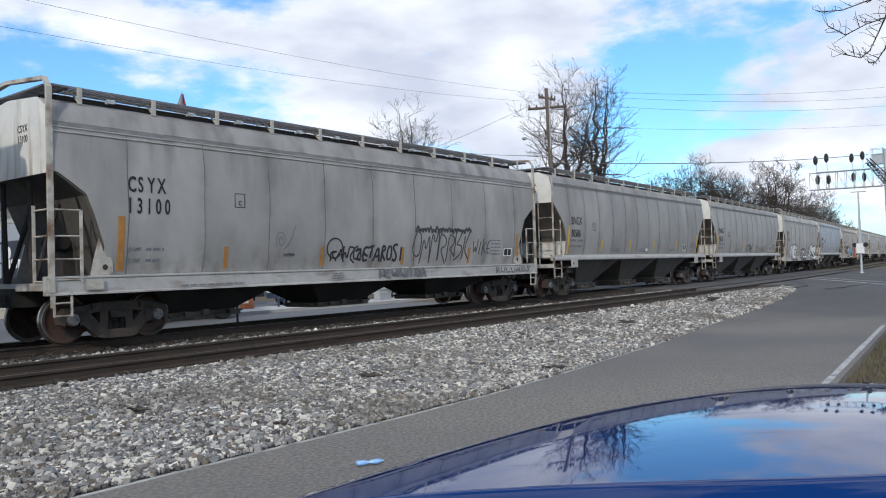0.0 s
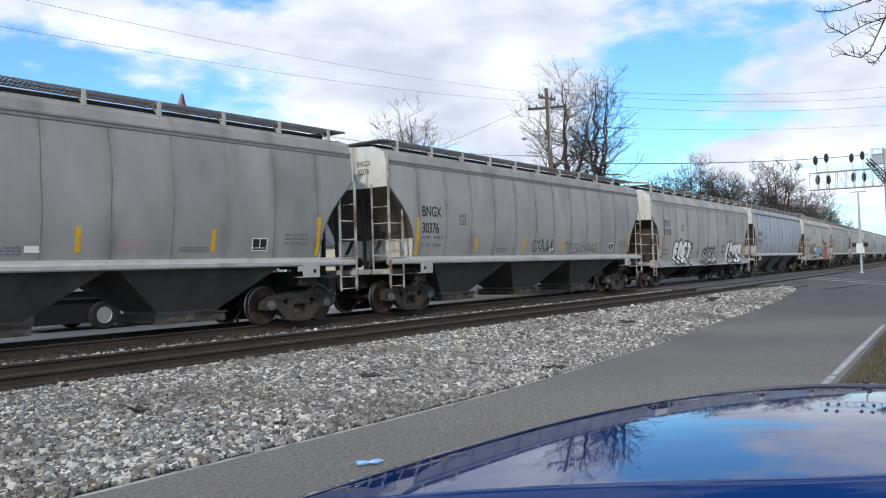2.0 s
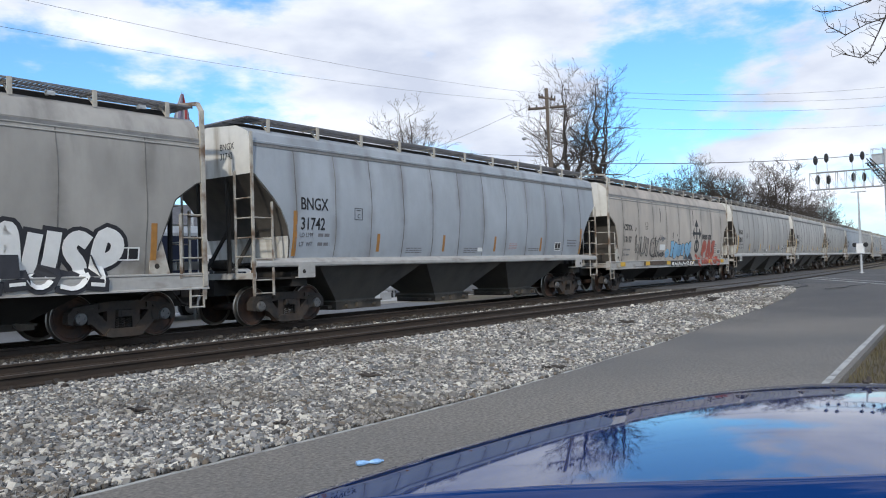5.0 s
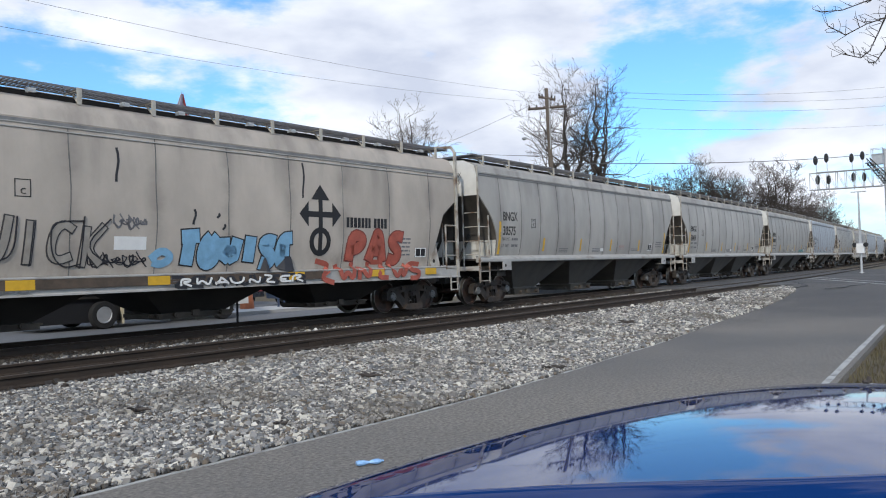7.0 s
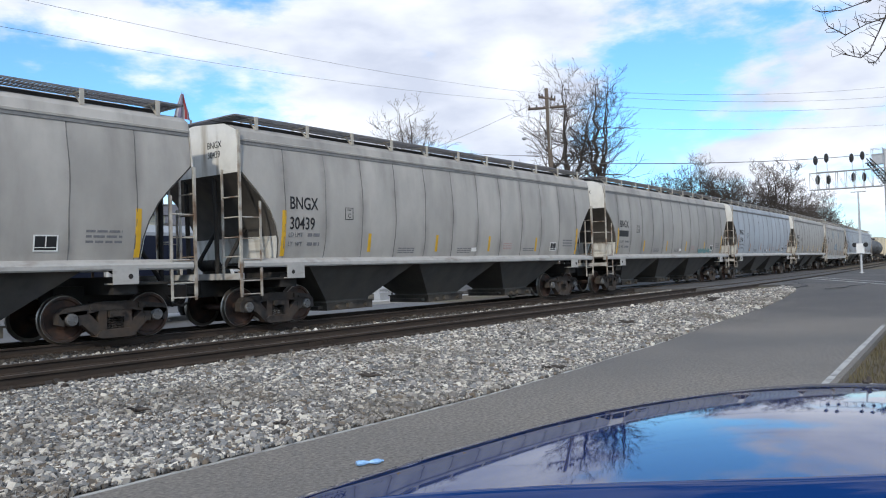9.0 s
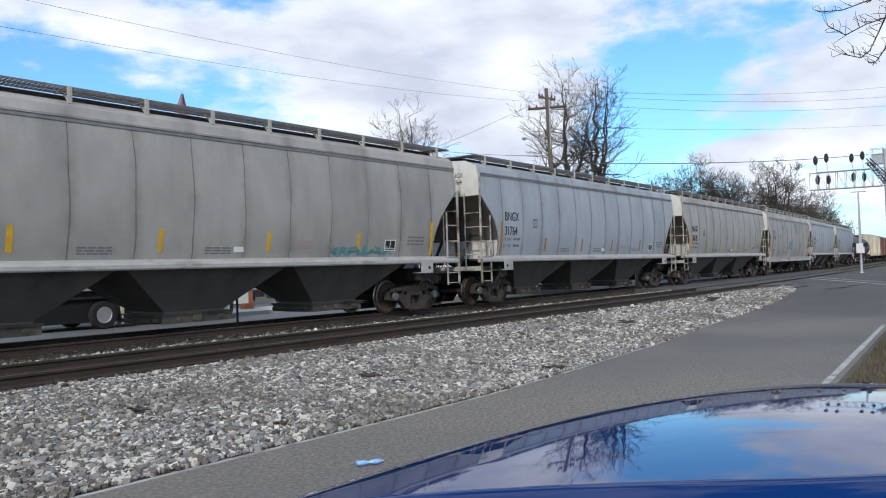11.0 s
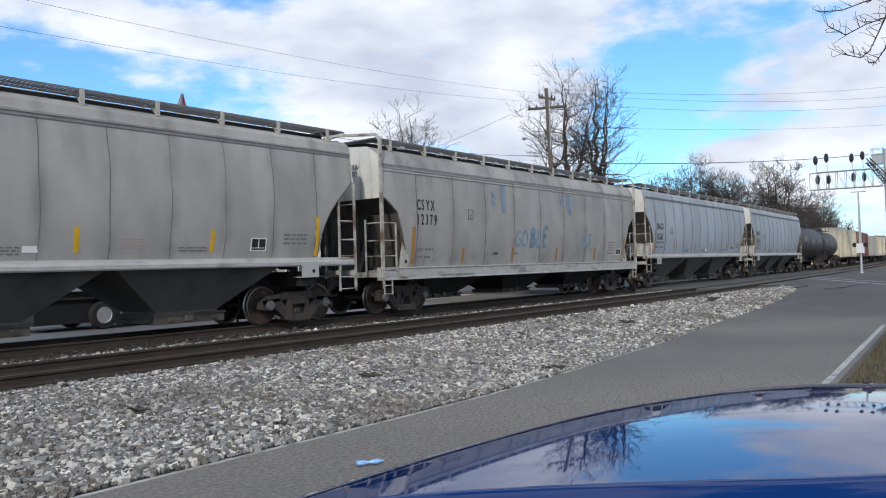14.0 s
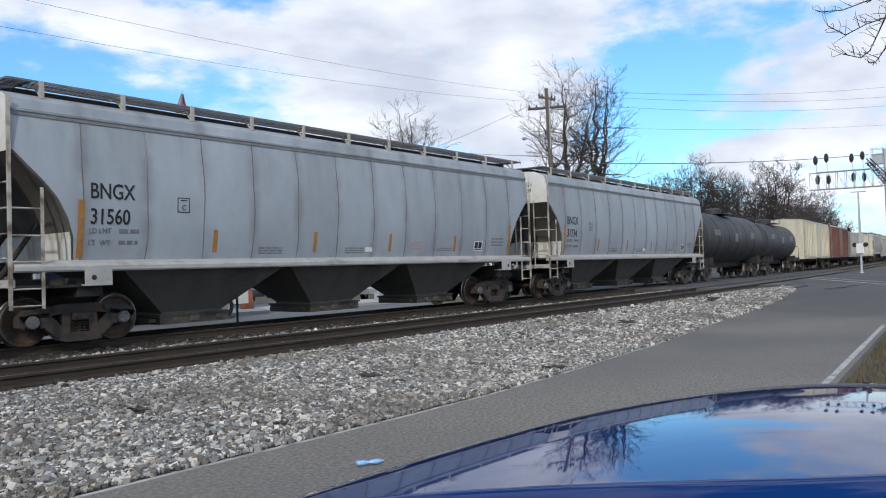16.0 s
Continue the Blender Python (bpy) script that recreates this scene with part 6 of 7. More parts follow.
def leader_tree_meshes(seed, height, spread, stems, fork=.3, thin=.01, twig=1.0):
    """A leafless tree that forks into several leaders with a rounded crown: trunk and twigs, as two meshes."""
    rng = random.Random(seed)
    out, fine = [], []
    base_r = height * .017
    p = Vector((0, 0, -.3))
    for k in range(5):
        q = Vector((p.x + rng.uniform(-.06, .06), p.y + rng.uniform(-.06, .06), height * fork * (k + 1) / 5))
        out.append((p, q, base_r * (1 - .06 * k), base_r * (1 - .06 * (k + 1))))
        p = q
    for m in range(stems):
        a = m * 2 * math.pi / stems + rng.uniform(-.5, .5)
        tall = height * (1.0 if m == 0 else rng.uniform(.72, .98)) * (1 - fork)
        lean = spread * (.25 if m == 0 else rng.uniform(.7, 1.1))
        n, q0, r0 = 10, p.copy(), base_r * (.8 if m == 0 else rng.uniform(.5, .66))
        for k in range(n):
            f = (k + 1) / n
            out_by = lean * (f ** .75) + rng.uniform(-.04, .04) * height * .3
            q1 = Vector((p.x + math.cos(a) * out_by + rng.uniform(-.16, .16), p.y + math.sin(a) * out_by + rng.uniform(-.16, .16), p.z + tall * f * .97))
            ra, rb = r0 * (1 - .88 * k / n), r0 * (1 - .88 * f)
            out.append((q0, q1, max(ra, thin * 1.3), max(rb, thin * 1.2)))
            for side in range(2 if k > 1 else 1):
                b = a + rng.uniform(-2.2, 2.2) if rng.random() < .7 else rng.uniform(0, 6.28)
                reach = height * .15 * twig * (1.1 - .55 * f) * rng.uniform(.6, 1.25)
                grow(rng, q1, Vector((math.cos(b), math.sin(b), rng.uniform(.15, .75))), reach, max(rb * .55, thin * 1.6), 2, out, fine, bend=.34, split=3, lift=.10, shrink=.70)
            q0 = q1
    # low side limbs below the fork
    for k in range(4):
        b = rng.uniform(0, 6.28)
        at_ = Vector((0, 0, height * fork * rng.uniform(.6, 1.0)))
        grow(rng, at_, Vector((math.cos(b), math.sin(b), .45)), height * .20 * twig, base_r * .22, 2, out, fine, bend=.3, split=3, lift=.1, shrink=.68)
    fine = [(a, b, max(ra, thin), max(rb, thin * .75)) for a, b, ra, rb in fine]
    return limbs_mesh("trunk", out, M["bark"], 7), limbs_mesh("crown", fine, M["twig"], 3)


tall_a, tall_b = leader_tree_meshes(5, 15.5, 2.0, 4, .40, .010, .95), leader_tree_meshes(12, 15.6, 1.2, 4, .42, .010, .74)
plant_tree(tall_a, 52.45, 29.14, -0.35, 20, 1.0, "tall leafless tree forking behind the utility pole")
plant_tree(tall_b, 54.36, 27.67, -0.35, 70, 1.0, "tall leafless tree with a straight trunk beside the tracks")
wood = [leader_tree_meshes(31, 15, 3.0, 5, .25, .017, 1.15), leader_tree_meshes(37, 14, 2.4, 4, .28, .016, 1.1), leader_tree_meshes(43, 15, 3.4, 5, .22, .017, 1.15)]
slim = leader_tree_meshes(51, 14, 2.2, 4, .35, .011, .9)
plant_tree(slim, 59.8, 51.6, -0.35, 10, 1.24, "distant leafless tree beyond the train")
plant_tree(slim, 73.1, 52.6, -0.35, 200, .95, "distant leafless tree beyond the train")
plant_tree(slim, 50.0, 62.0, -0.35, 90, 1.05, "distant leafless tree beyond the train")
rng = random.Random(77)
for k, (x, y, top) in enumerate(((125.8, 50.6, 15), (118, 44.4, 16.3), (119.4, 42.7, 15.8), (126.3, 42, 14.3), (123.4, 37.6, 13.6), (119.8, 34, 13.8), (121.1, 32.4, 14.6), (127.7, 32.2, 12.6),
                                 (150.9, 36, 12), (164, 36, 13), (176.8, 37, 10), (140, 48, 14.5), (135, 44, 13.5), (146, 41, 12.2), (158, 38.5, 12), (170, 38, 11), (190, 41, 11.5), (205, 41.5, 10.5), (215, 46, 12), (132, 55, 15), (155, 46, 13), (185, 44, 12))):
    plant_tree(wood[k % 3], x + rng.uniform(-1, 1), y + rng.uniform(0, 1), -0.2, rng.uniform(0, 360), top / (15, 14, 15)[k % 3], "leafless tree in the wood along the line", "trees along the line")


def conifer(x, y, h):
    t = empty("conifer", "small dark evergreen tree beside the line", "tree")
    t.matrix_world = pose(x, y, -.2)
    bm = bmesh.new()
    tube(bm, [(0, 0, -.2), (0, 0, h * .9)], .14, 7, .03)
    part("trunk", bm, M["bark"], t)
    r = random.Random(3)
    bm = bmesh.new()
    for k in range(260):
        z = h * (0.12 + .86 * (k / 260))
        rad = h * .24 * (1 - k / 270) * r.uniform(.5, 1.1)
        a = r.uniform(0, 6.28)
        c = Vector((math.cos(a) * rad, math.sin(a) * rad, z))
        s = h * .055 * r.uniform(.6, 1.3)
        v = [bm.verts.new(c + Vector((r.uniform(-1, 1), r.uniform(-1, 1), r.uniform(-.7, .5))) * s) for _ in range(4)]
        for f in ((0, 1, 2), (0, 2, 3), (0, 3, 1), (1, 3, 2)):
            bm.faces.new([v[i] for i in f])
    part("crown", bm, M["needle"], t)


conifer(186.0, 36.2, 7.5)
conifer(190.5, 37.5, 6.5)

# far brushwood that closes the view along the line
rng = random.Random(15)
segs = []
for k in range(2600):
    x = rng.uniform(60, 420)
    y = 24 + CURVE * CURVE_END * max(x - 80, 0) * 1.03 + rng.uniform(12, 60)
    hgt = rng.uniform(1.5, 4.0)
    p = Vector((x, y, -.3))
    lean = Vector((rng.uniform(-.3, .3), rng.uniform(-.3, .3), 1)).normalized()
    q = p + lean * hgt
    segs.append((p, q, .06, .02))
    for j in range(5):
        a = p.lerp(q, rng.uniform(.35, .95))
        segs.append((a, a + Vector((rng.uniform(-1, 1), rng.uniform(-1, 1), rng.uniform(.3, 1))) * rng.uniform(.5, 1.3), .025, .012))
tagged(new("brushwood", limbs_mesh("brushwood", segs, M["twig"], 3)), "distant brown leafless brushwood along the line", "brush", kind="stuff")

# the tree by the road whose hanging limbs reach over the road
near_tree = empty("bare_tree", "leafless roadside tree with hanging limbs", "tree")
near_tree.matrix_world = pose(18.5, -1.6, -.4)
rng = random.Random(4)
out, fine = [], []
p = Vector((0, 0, 0))
for k in range(6):
    q = Vector((rng.uniform(-.1, .1), rng.uniform(-.1, .1), 1.3 * (k + 1)))
    out.append((p, q, .24 - .02 * k, .22 - .02 * k))
    p = q
crown_at = p
limb_ways = (((-1.6, 2.3, 6.6), (-3.0, 3.5, 5.9), (-3.75, 3.75, 5.58), (-3.95, 4.02, 5.48), (-4.15, 4.31, 5.31), (-4.34, 4.53, 5.47)),
             ((-1.9, 2.7, 6.9), (-3.5, 3.72, 5.85), (-3.81, 3.87, 5.35), (-3.91, 4.0, 5.04), (-4.0, 4.12, 4.92), (-4.19, 4.37, 5.0)),
             ((-1.8, 2.3, 6.4), (-3.5, 3.60, 5.6), (-3.78, 3.80, 5.05), (-3.86, 3.93, 4.84), (-3.93, 4.02, 4.83)),
             ((-1.4, 2.6, 7.0), (-3.2, 3.60, 6.2), (-3.7, 3.95, 5.95), (-4.1, 4.35, 5.75), (-4.35, 4.6, 5.72)))
for way in limb_ways:
    r = .045
    pts = [crown_at] + [Vector(w) for w in way]
    for a, b in zip(pts, pts[1:]):
        for j in range(3):
            c0, c1 = a.lerp(b, j / 3), a.lerp(b, (j + 1) / 3)
            out.append((c0, c1, max(r, .009), max(r * .86, .008)))
            r *= .86
            if a is not crown_at:
                for _ in range(2):
                    d = Vector((rng.uniform(-1, .2), rng.uniform(-.2, 1), rng.uniform(-.5, .8)))
                    e = c1 + d * rng.uniform(.08, .28)
                    fine.append((c1, e, .006, .004))
                    fine.append((e, e + Vector((rng.uniform(-.1, .05), rng.uniform(-.05, .1), rng.uniform(-.03, .12))), .004, .003))
for k in range(6):
    a = k * 1.1 - 2.4
    grow(rng, crown_at, Vector((math.cos(a), math.sin(a) - .4, 1.2)), 3.0, .07, 2, out, fine)
part("trunk", limbs_mesh("trunk", out, M["bark"], 6), None, near_tree)
part("crown", limbs_mesh("crown", fine, M["twig"], 4), None, near_tree, "thin hanging twigs")


# ---- pole and wires ----
def utility_pole():
    t = empty("utility_pole", "weathered wooden utility pole with two crossarms", "utility pole")
    t.matrix_world = pose(43.7, 25.4, -.4, 0, 0, 0)
    bm = bmesh.new()
    tube(bm, [(0, 0, 0), (-.12, .05, 4), (-.25, .10, 8.5), (-.42, .14, 12.9)], .19, 10, .12)
    part("pole", bm, M["pole"], t, smooth=True)

    def arm(mid, d, half, mat="pole"):
        bm = bmesh.new()
        d = Vector(d).normalized()
        tube(bm, [Vector(mid) - d * half, Vector(mid) + d * half], .085, 4)
        ob = part("crossarm", bm, M[mat], t)
        bm = bmesh.new()
        for f in (-.93, -.55, .55, .93):
            q = Vector(mid) + d * half * f
            lathe(bm, [(0.05, .03), (.12, .06), (.16, .03), (.2, .05), (.25, .02)], "z", 8, tuple(q))
        part("insulator", bm, M["signal"], ob)
    arm((-.42, .10, 11.65), (.62, -.78, .05), 1.25)
    arm((-.44, .10, 12.25), (.62, -.78, -.2), .55)
    bm = bmesh.new()
    tube(bm, [(-.3, .1, 8.3), (-.6, .6, 9.1), (-.95, 1.0, 9.6), (-1.2, 1.25, 9.75)], .04, 6)
    lampa = part("lamp_arm", bm, M["galv"], t)
    bm = bmesh.new()
    lathe(bm, [(0, .05), (.06, .16), (.16, .18), (.2, .05)], "z", 10, (-1.3, 1.35, 9.62))
    part("lamp_head", bm, M["galv"], lampa)
    bm = bmesh.new()
    tube(bm, [(-.36, .0, 9.0), (-.40, -.02, 12.2)], .03, 6)
    part("conduit", bm, M["galv"], t, "grey conduit strapped to the pole")


utility_pole()


def wire(a, b, sag, r=.012, label="thin overhead cable against the sky"):
    a, b = Vector(a), Vector(b)
    pts = [a.lerp(b, k / 16) - Vector((0, 0, sag * 4 * (k / 16) * (1 - k / 16))) for k in range(17)]
    bm = bmesh.new()
    tube(bm, pts, r, 5)
    solo("overhead_wire", bm, M["wire"], label, "cable", "overhead wires")


wire((43.0, 25.9, 12.2), (-15.0, 23.4, 9.8), 1.1, .006)
wire((43.2, 25.6, 11.6), (-15.0, 23.4, 8.5), 1.1, .006)
wire((42.6, 26.5, 11.4), (58.0, 60.0, 11.0), .5)
wire((44.0, 24.6, 12.4), (80.0, 5.0, 16.2), .9, .009)
wire((43.6, 25.2, 12.2), (80.0, 5.0, 15.2), .9, .009)
wire((44.1, 24.5, 11.5), (80.0, 5.0, 14.5), .9, .009)
wire((43.4, 25.4, 10.1), (80.0, 5.0, 12.6), .6, .007)
wire((43.5, 25.4, 7.7), (95.0, 16.2, 12.1), .35, .03, "thick black messenger cable along the line")
wire((43.5, 25.4, 8.2), (20.0, 25.0, 7.2), .4, .012)
bm = bmesh.new()
tube(bm, [(-15, 23.4, -.4), (-15, 23.4, 10)], .18, 10, .12)
solo("utility_pole", bm, M["pole"], "plain wooden utility pole carrying the wires", "utility pole", smooth=True)
bm = bmesh.new()
tube(bm, [(80, 5, -.4), (80, 5, 16.6)], .2, 10, .13)
solo("utility_pole", bm, M["pole"], "tall wooden utility pole carrying the wires", "utility pole", smooth=True)


# ---- signals ----
def signal_gantry():
    t = empty("signal_gantry", "galvanised cantilever railway signal gantry with black signal heads", "railway signal")
    mast, tip = Vector((95.4, 14.7, 0)), Vector((86.2, 19.8, 0))
    d = (tip - mast).normalized()
    bm = bmesh.new()
    tube(bm, [mast + Vector((0, 0, -.4)), mast + Vector((0, 0, 12.6))], .16, 10)
    part("mast", bm, M["galv"], t, smooth=True)
    zt0, zt1, zb0, zb1 = 10.55, 9.75, 8.62, 8.02
    for side in (-.45, .45):
        n_ = Vector((-d.y, d.x, 0)) * side
        bm = bmesh.new()
        a, b = mast + n_, tip + n_
        tube(bm, [a + Vector((0, 0, zt0)), b + Vector((0, 0, zt1))], .065, 6)
        tube(bm, [a + Vector((0, 0, zb0)), b + Vector((0, 0, zb1))], .065, 6)
        for k in range(9):
            f0, f1 = k / 8, min((k + 1) / 8, 1)
            p0 = a.lerp(b, f0)
            tube(bm, [p0 + Vector((0, 0, zb0 + (zb1 - zb0) * f0)), p0 + Vector((0, 0, zt0 + (zt1 - zt0) * f0))], .03, 5)
            if k < 8:
                p1 = a.lerp(b, f1)
                tube(bm, [p0 + Vector((0, 0, zb0 + (zb1 - zb0) * f0)), p1 + Vector((0, 0, zt0 + (zt1 - zt0) * f1))], .015, 5)
        part("truss", bm, M["galv"], t)
    bm = bmesh.new()
    for k in range(9):
        p0 = mast.lerp(tip, k / 8)
        n_ = Vector((-d.y, d.x, 0)) * .45
        z = zb0 + (zb1 - zb0) * k / 8
        tube(bm, [p0 - n_ + Vector((0, 0, z)), p0 + n_ + Vector((0, 0, z))], .03, 5)
    part("deck_brace", bm, M["galv"], t)
    for f, z, dz in ((.955, 11.05, 0), (.81, 11.35, 0), (.468, 11.45, 0), (.315, 11.75, 0), (.935, 9.05, 0), (.79, 9.1, 0), (.45, 9.45, 0), (.30, 9.5, 0)):
        p = mast.lerp(tip, f)
        bm = bmesh.new()
        lathe(bm, [(-.08, .05), (-.05, .40), (.0, .42), (.02, .1)], "x", 20, (p.x - .25, p.y, z))
        bmesh.ops.scale(bm, vec=(1, .52, 1.15), verts=bm.verts, space=Matrix.Translation((-p.x, -p.y, -z)))
        head = part("signal_head", bm, M["signal"], t, "black round signal target")
        bm = bmesh.new()
        tube(bm, [(p.x, p.y, z - 1.3), (p.x, p.y, z + .3)], .035, 6)
        box(bm, p.x - .22, p.x + .22, p.y - .13, p.y + .13, z - .25, z + .25)
        part("signal_post", bm, M["galv"], head)
    bm = bmesh.new()
    p = mast.lerp(tip, .1)
    box(bm, p.x - .5, p.x + .5, p.y - .5, p.y + .5, 10.9, 12.0)
    part("equipment_case", bm, M["galv"], t, "galvanised equipment case on the gantry", bevel=0.02)
    bm = bmesh.new()
    for off in (-.18, .18):
        a, b = mast + Vector((off, off, 8.9)), mast.lerp(tip, .24) + Vector((off, off, 11.0))
        tube(bm, [a, b], .05, 6)
        tube(bm, [a + Vector((0, 0, .9)), b + Vector((0, 0, .5))], .05, 6)
        for k in range(7):
            c, e = a.lerp(b, k / 7), a.lerp(b, (k + 1) / 7)
            tube(bm, [c, e + Vector((0, 0, .9 - .4 * (k + 1) / 7))], .03, 5)
    for k in range(9):
        c = (mast + Vector((0, 0, 8.9))).lerp(mast.lerp(tip, .24) + Vector((0, 0, 11.0)), k / 8)
        box(bm, c.x - .25, c.x + .25, c.y - .3, c.y + .3, c.z - .03, c.z + .03)
    part("stair", bm, M["signal"], t, "dark steel stair up to the gantry deck")
    bm = bmesh.new()
    for dx in (-.55, .55):
        for dy in (-.55, .55):
            tube(bm, [(p.x + dx, p.y + dy, 11.0), (p.x + dx, p.y + dy, 12.6)], .03, 5)
    for z in (11.9, 12.55):
        tube(bm, [(p.x - .55, p.y - .55, z), (p.x + .55, p.y - .55, z), (p.x + .55, p.y + .55, z), (p.x - .55, p.y + .55, z), (p.x - .55, p.y - .55, z)], .025, 5)
    part("guard_rail", bm, M["galv"], t)


signal_gantry()


def crossing_gate():
    t = empty("crossing_gate", "raised white level crossing gate on a slim mast", "crossing gate")
    t.matrix_world = pose(63.6, 11.6, -.36)
    bm = bmesh.new()
    lathe(bm, [(0, .16), (.05, .16), (.08, .11), (.5, .09), (2.3, .08)], "z", 12)
    part("mast", bm, M["galv"], t)
    bm = bmesh.new()
    prism(bm, [(-.1, 1.9), (.1, 1.9), (.06, 6.25), (-.03, 6.25)], "x", -.03, .03)
    arm = part("gate_arm", bm, M["galv"], t, "raised pale grey gate arm")
    bm = bmesh.new()
    box(bm, -.05, .05, -.5, .5, 6.2, 6.26)
    part("arm_cap", bm, M["galv"], arm)
    for y in (-.36, .36):
        bm = bmesh.new()
        lathe(bm, [(-.05, .05), (-.02, .17), (.02, .17), (.1, .1)], "x", 16, (-.1, y, 2.35))
        lamp = part("flasher", bm, M["signal"], t, "black round warning light")
        bm = bmesh.new()
        lathe(bm, [(-.30, .14), (-.1, .13)], "x", 12, (0, y, 2.35))
        part("hood", bm, M["signal"], lamp)
    bm = bmesh.new()
    box(bm, -.25, .2, -.24, .24, 1.75, 2.45)
    part("mechanism_case", bm, M["white"], t, "white mechanism case", bevel=0.03)
    bm = bmesh.new()
    box(bm, -.16, .16, -.16, .16, 0, .32)
    part("base", bm, M["white"], t)


crossing_gate()


# ---- vehicles and buildings beyond the train ----
def wheel_parts(parent, x, y, z, r, w, rim="galv"):
    bm = bmesh.new()
    lathe(bm, [(-w / 2, r * .62), (-w / 2, r * .94), (-w * .3, r), (w * .3, r), (w / 2, r * .94), (w / 2, r * .62), (-w / 2, r * .62)], "y", 28, (x, y, z), False)
    tyre = part("wheel", bm, M["tyre"], parent, "black rubber tyre", smooth=True)
    bm = bmesh.new()
    lathe(bm, [(-w * .42, r * .62), (-w * .48, r * .55), (-w * .2, r * .3), (-w * .35, r * .12), (-w * .35, .01), (w * .3, .01), (w * .4, r * .62)], "y", 20, (x, y, z))
    part("rim", bm, M[rim], tyre, smooth=True)


def delivery_truck():
    t = empty("delivery_truck", "pale blue-white delivery truck with navy lettered panels", "truck")
    t.matrix_world = pose(10.36, 23.3, -.352, 0, 0, 0)
    ln, wd, z0, z1 = 5.6, 2.4, 1.2, 3.28
    bm = bmesh.new()
    prism(bm, [(0, z0), (wd, z0), (wd, z1 - .25), (wd - .2, z1), (.2, z1), (0, z1 - .25)], "x", 0, ln)
    part("cargo_box", bm, M["cool"], t, bevel=0.03)
    bm = bmesh.new()
    box(bm, .14, ln - .2, -.012, 0, z0 + .12, z1 - .36)
    side = part("side_panel", bm, M["navy"], t, "navy side panel")
    part("lettering", text_mesh("OHIO'S FIRST", .34, "white", .62, .006), None, side, at=pose(.30, -.018, 2.36, 90, 0, 0))
    part("lettering", text_mesh("CANNED CRAFT BEER.", .24, "white", .56, .004), None, side, at=pose(.30, -.018, 2.06, 90, 0, 0))
    bm = bmesh.new()
    box(bm, -.012, 0, .16, wd - .16, z0 + .12, z1 - .5)
    back = part("rear_panel", bm, M["navy"], t, "navy rear panel with a white mark")
    bm = bmesh.new()
    for y in (.45, .68, .91, 1.14, 1.37, 1.6):
        box(bm, -.018, -.011, y, y + .17, 1.95, 2.22)
    part("brand_bar", bm, M["white"], back)
    bm = bmesh.new()
    lathe(bm, [(-.018, .20), (-.011, .20)], "x", 16, (0, 1.75, 2.42))
    part("brand_disc", bm, M["white"], back)
    bm = bmesh.new()
    box(bm, 0.1, ln + 1.6, .5, wd - .5, .55, .95)
    box(bm, 0.05, ln, .15, wd - .15, .95, z0)
    part("chassis", bm, M["under"], t)
    bm = bmesh.new()
    box(bm, .05, 3.45, .27, wd - .27, .22, 1.2)
    part("underbody_box", bm, M["signal"], t, "black underbody box low over the ground", bevel=0.03)
    bm = bmesh.new()
    prism(bm, [(ln + .1, .5), (ln + 2.0, .5), (ln + 2.0, 1.35), (ln + 1.5, 1.45), (ln + 1.1, 2.25), (ln + .1, 2.3)], "y", .12, wd - .12)
    cab = part("cab", bm, M["white"], t, bevel=0.05)
    bm = bmesh.new()
    prism(bm, [(ln + .35, 1.5), (ln + 1.3, 1.5), (ln + 1.05, 2.12), (ln + .35, 2.15)], "y", .105, .13)
    part("cab_window", bm, M["glass"], cab)
    for y in (.2, wd - .2):
        wheel_parts(t, 2.1, y, .43, .43, .28, "galv")
        wheel_parts(t, ln + .9, y, .43, .43, .26, "galv")
    bm = bmesh.new()
    box(bm, 2.72, 2.75, .08, .5, .12, .8)
    part("mud_flap", bm, M["cream"], t)
    bm = bmesh.new()
    box(bm, 3.2, 4.0, .1, .5, .42, .50)
    for x in (3.22, 3.95):
        box(bm, x, x + .05, .12, .18, .5, .95)
    part("side_step", bm, M["galv"], t)
    bm = bmesh.new()
    lathe(bm, [(0, .14), (.02, .16), (.72, .16), (.80, .09), (.86, .09)], "z", 14, (2.15, -.16, 1.55))
    part("painted_can", bm, M["galv"], t, "pale can-shaped emblem")


delivery_truck()


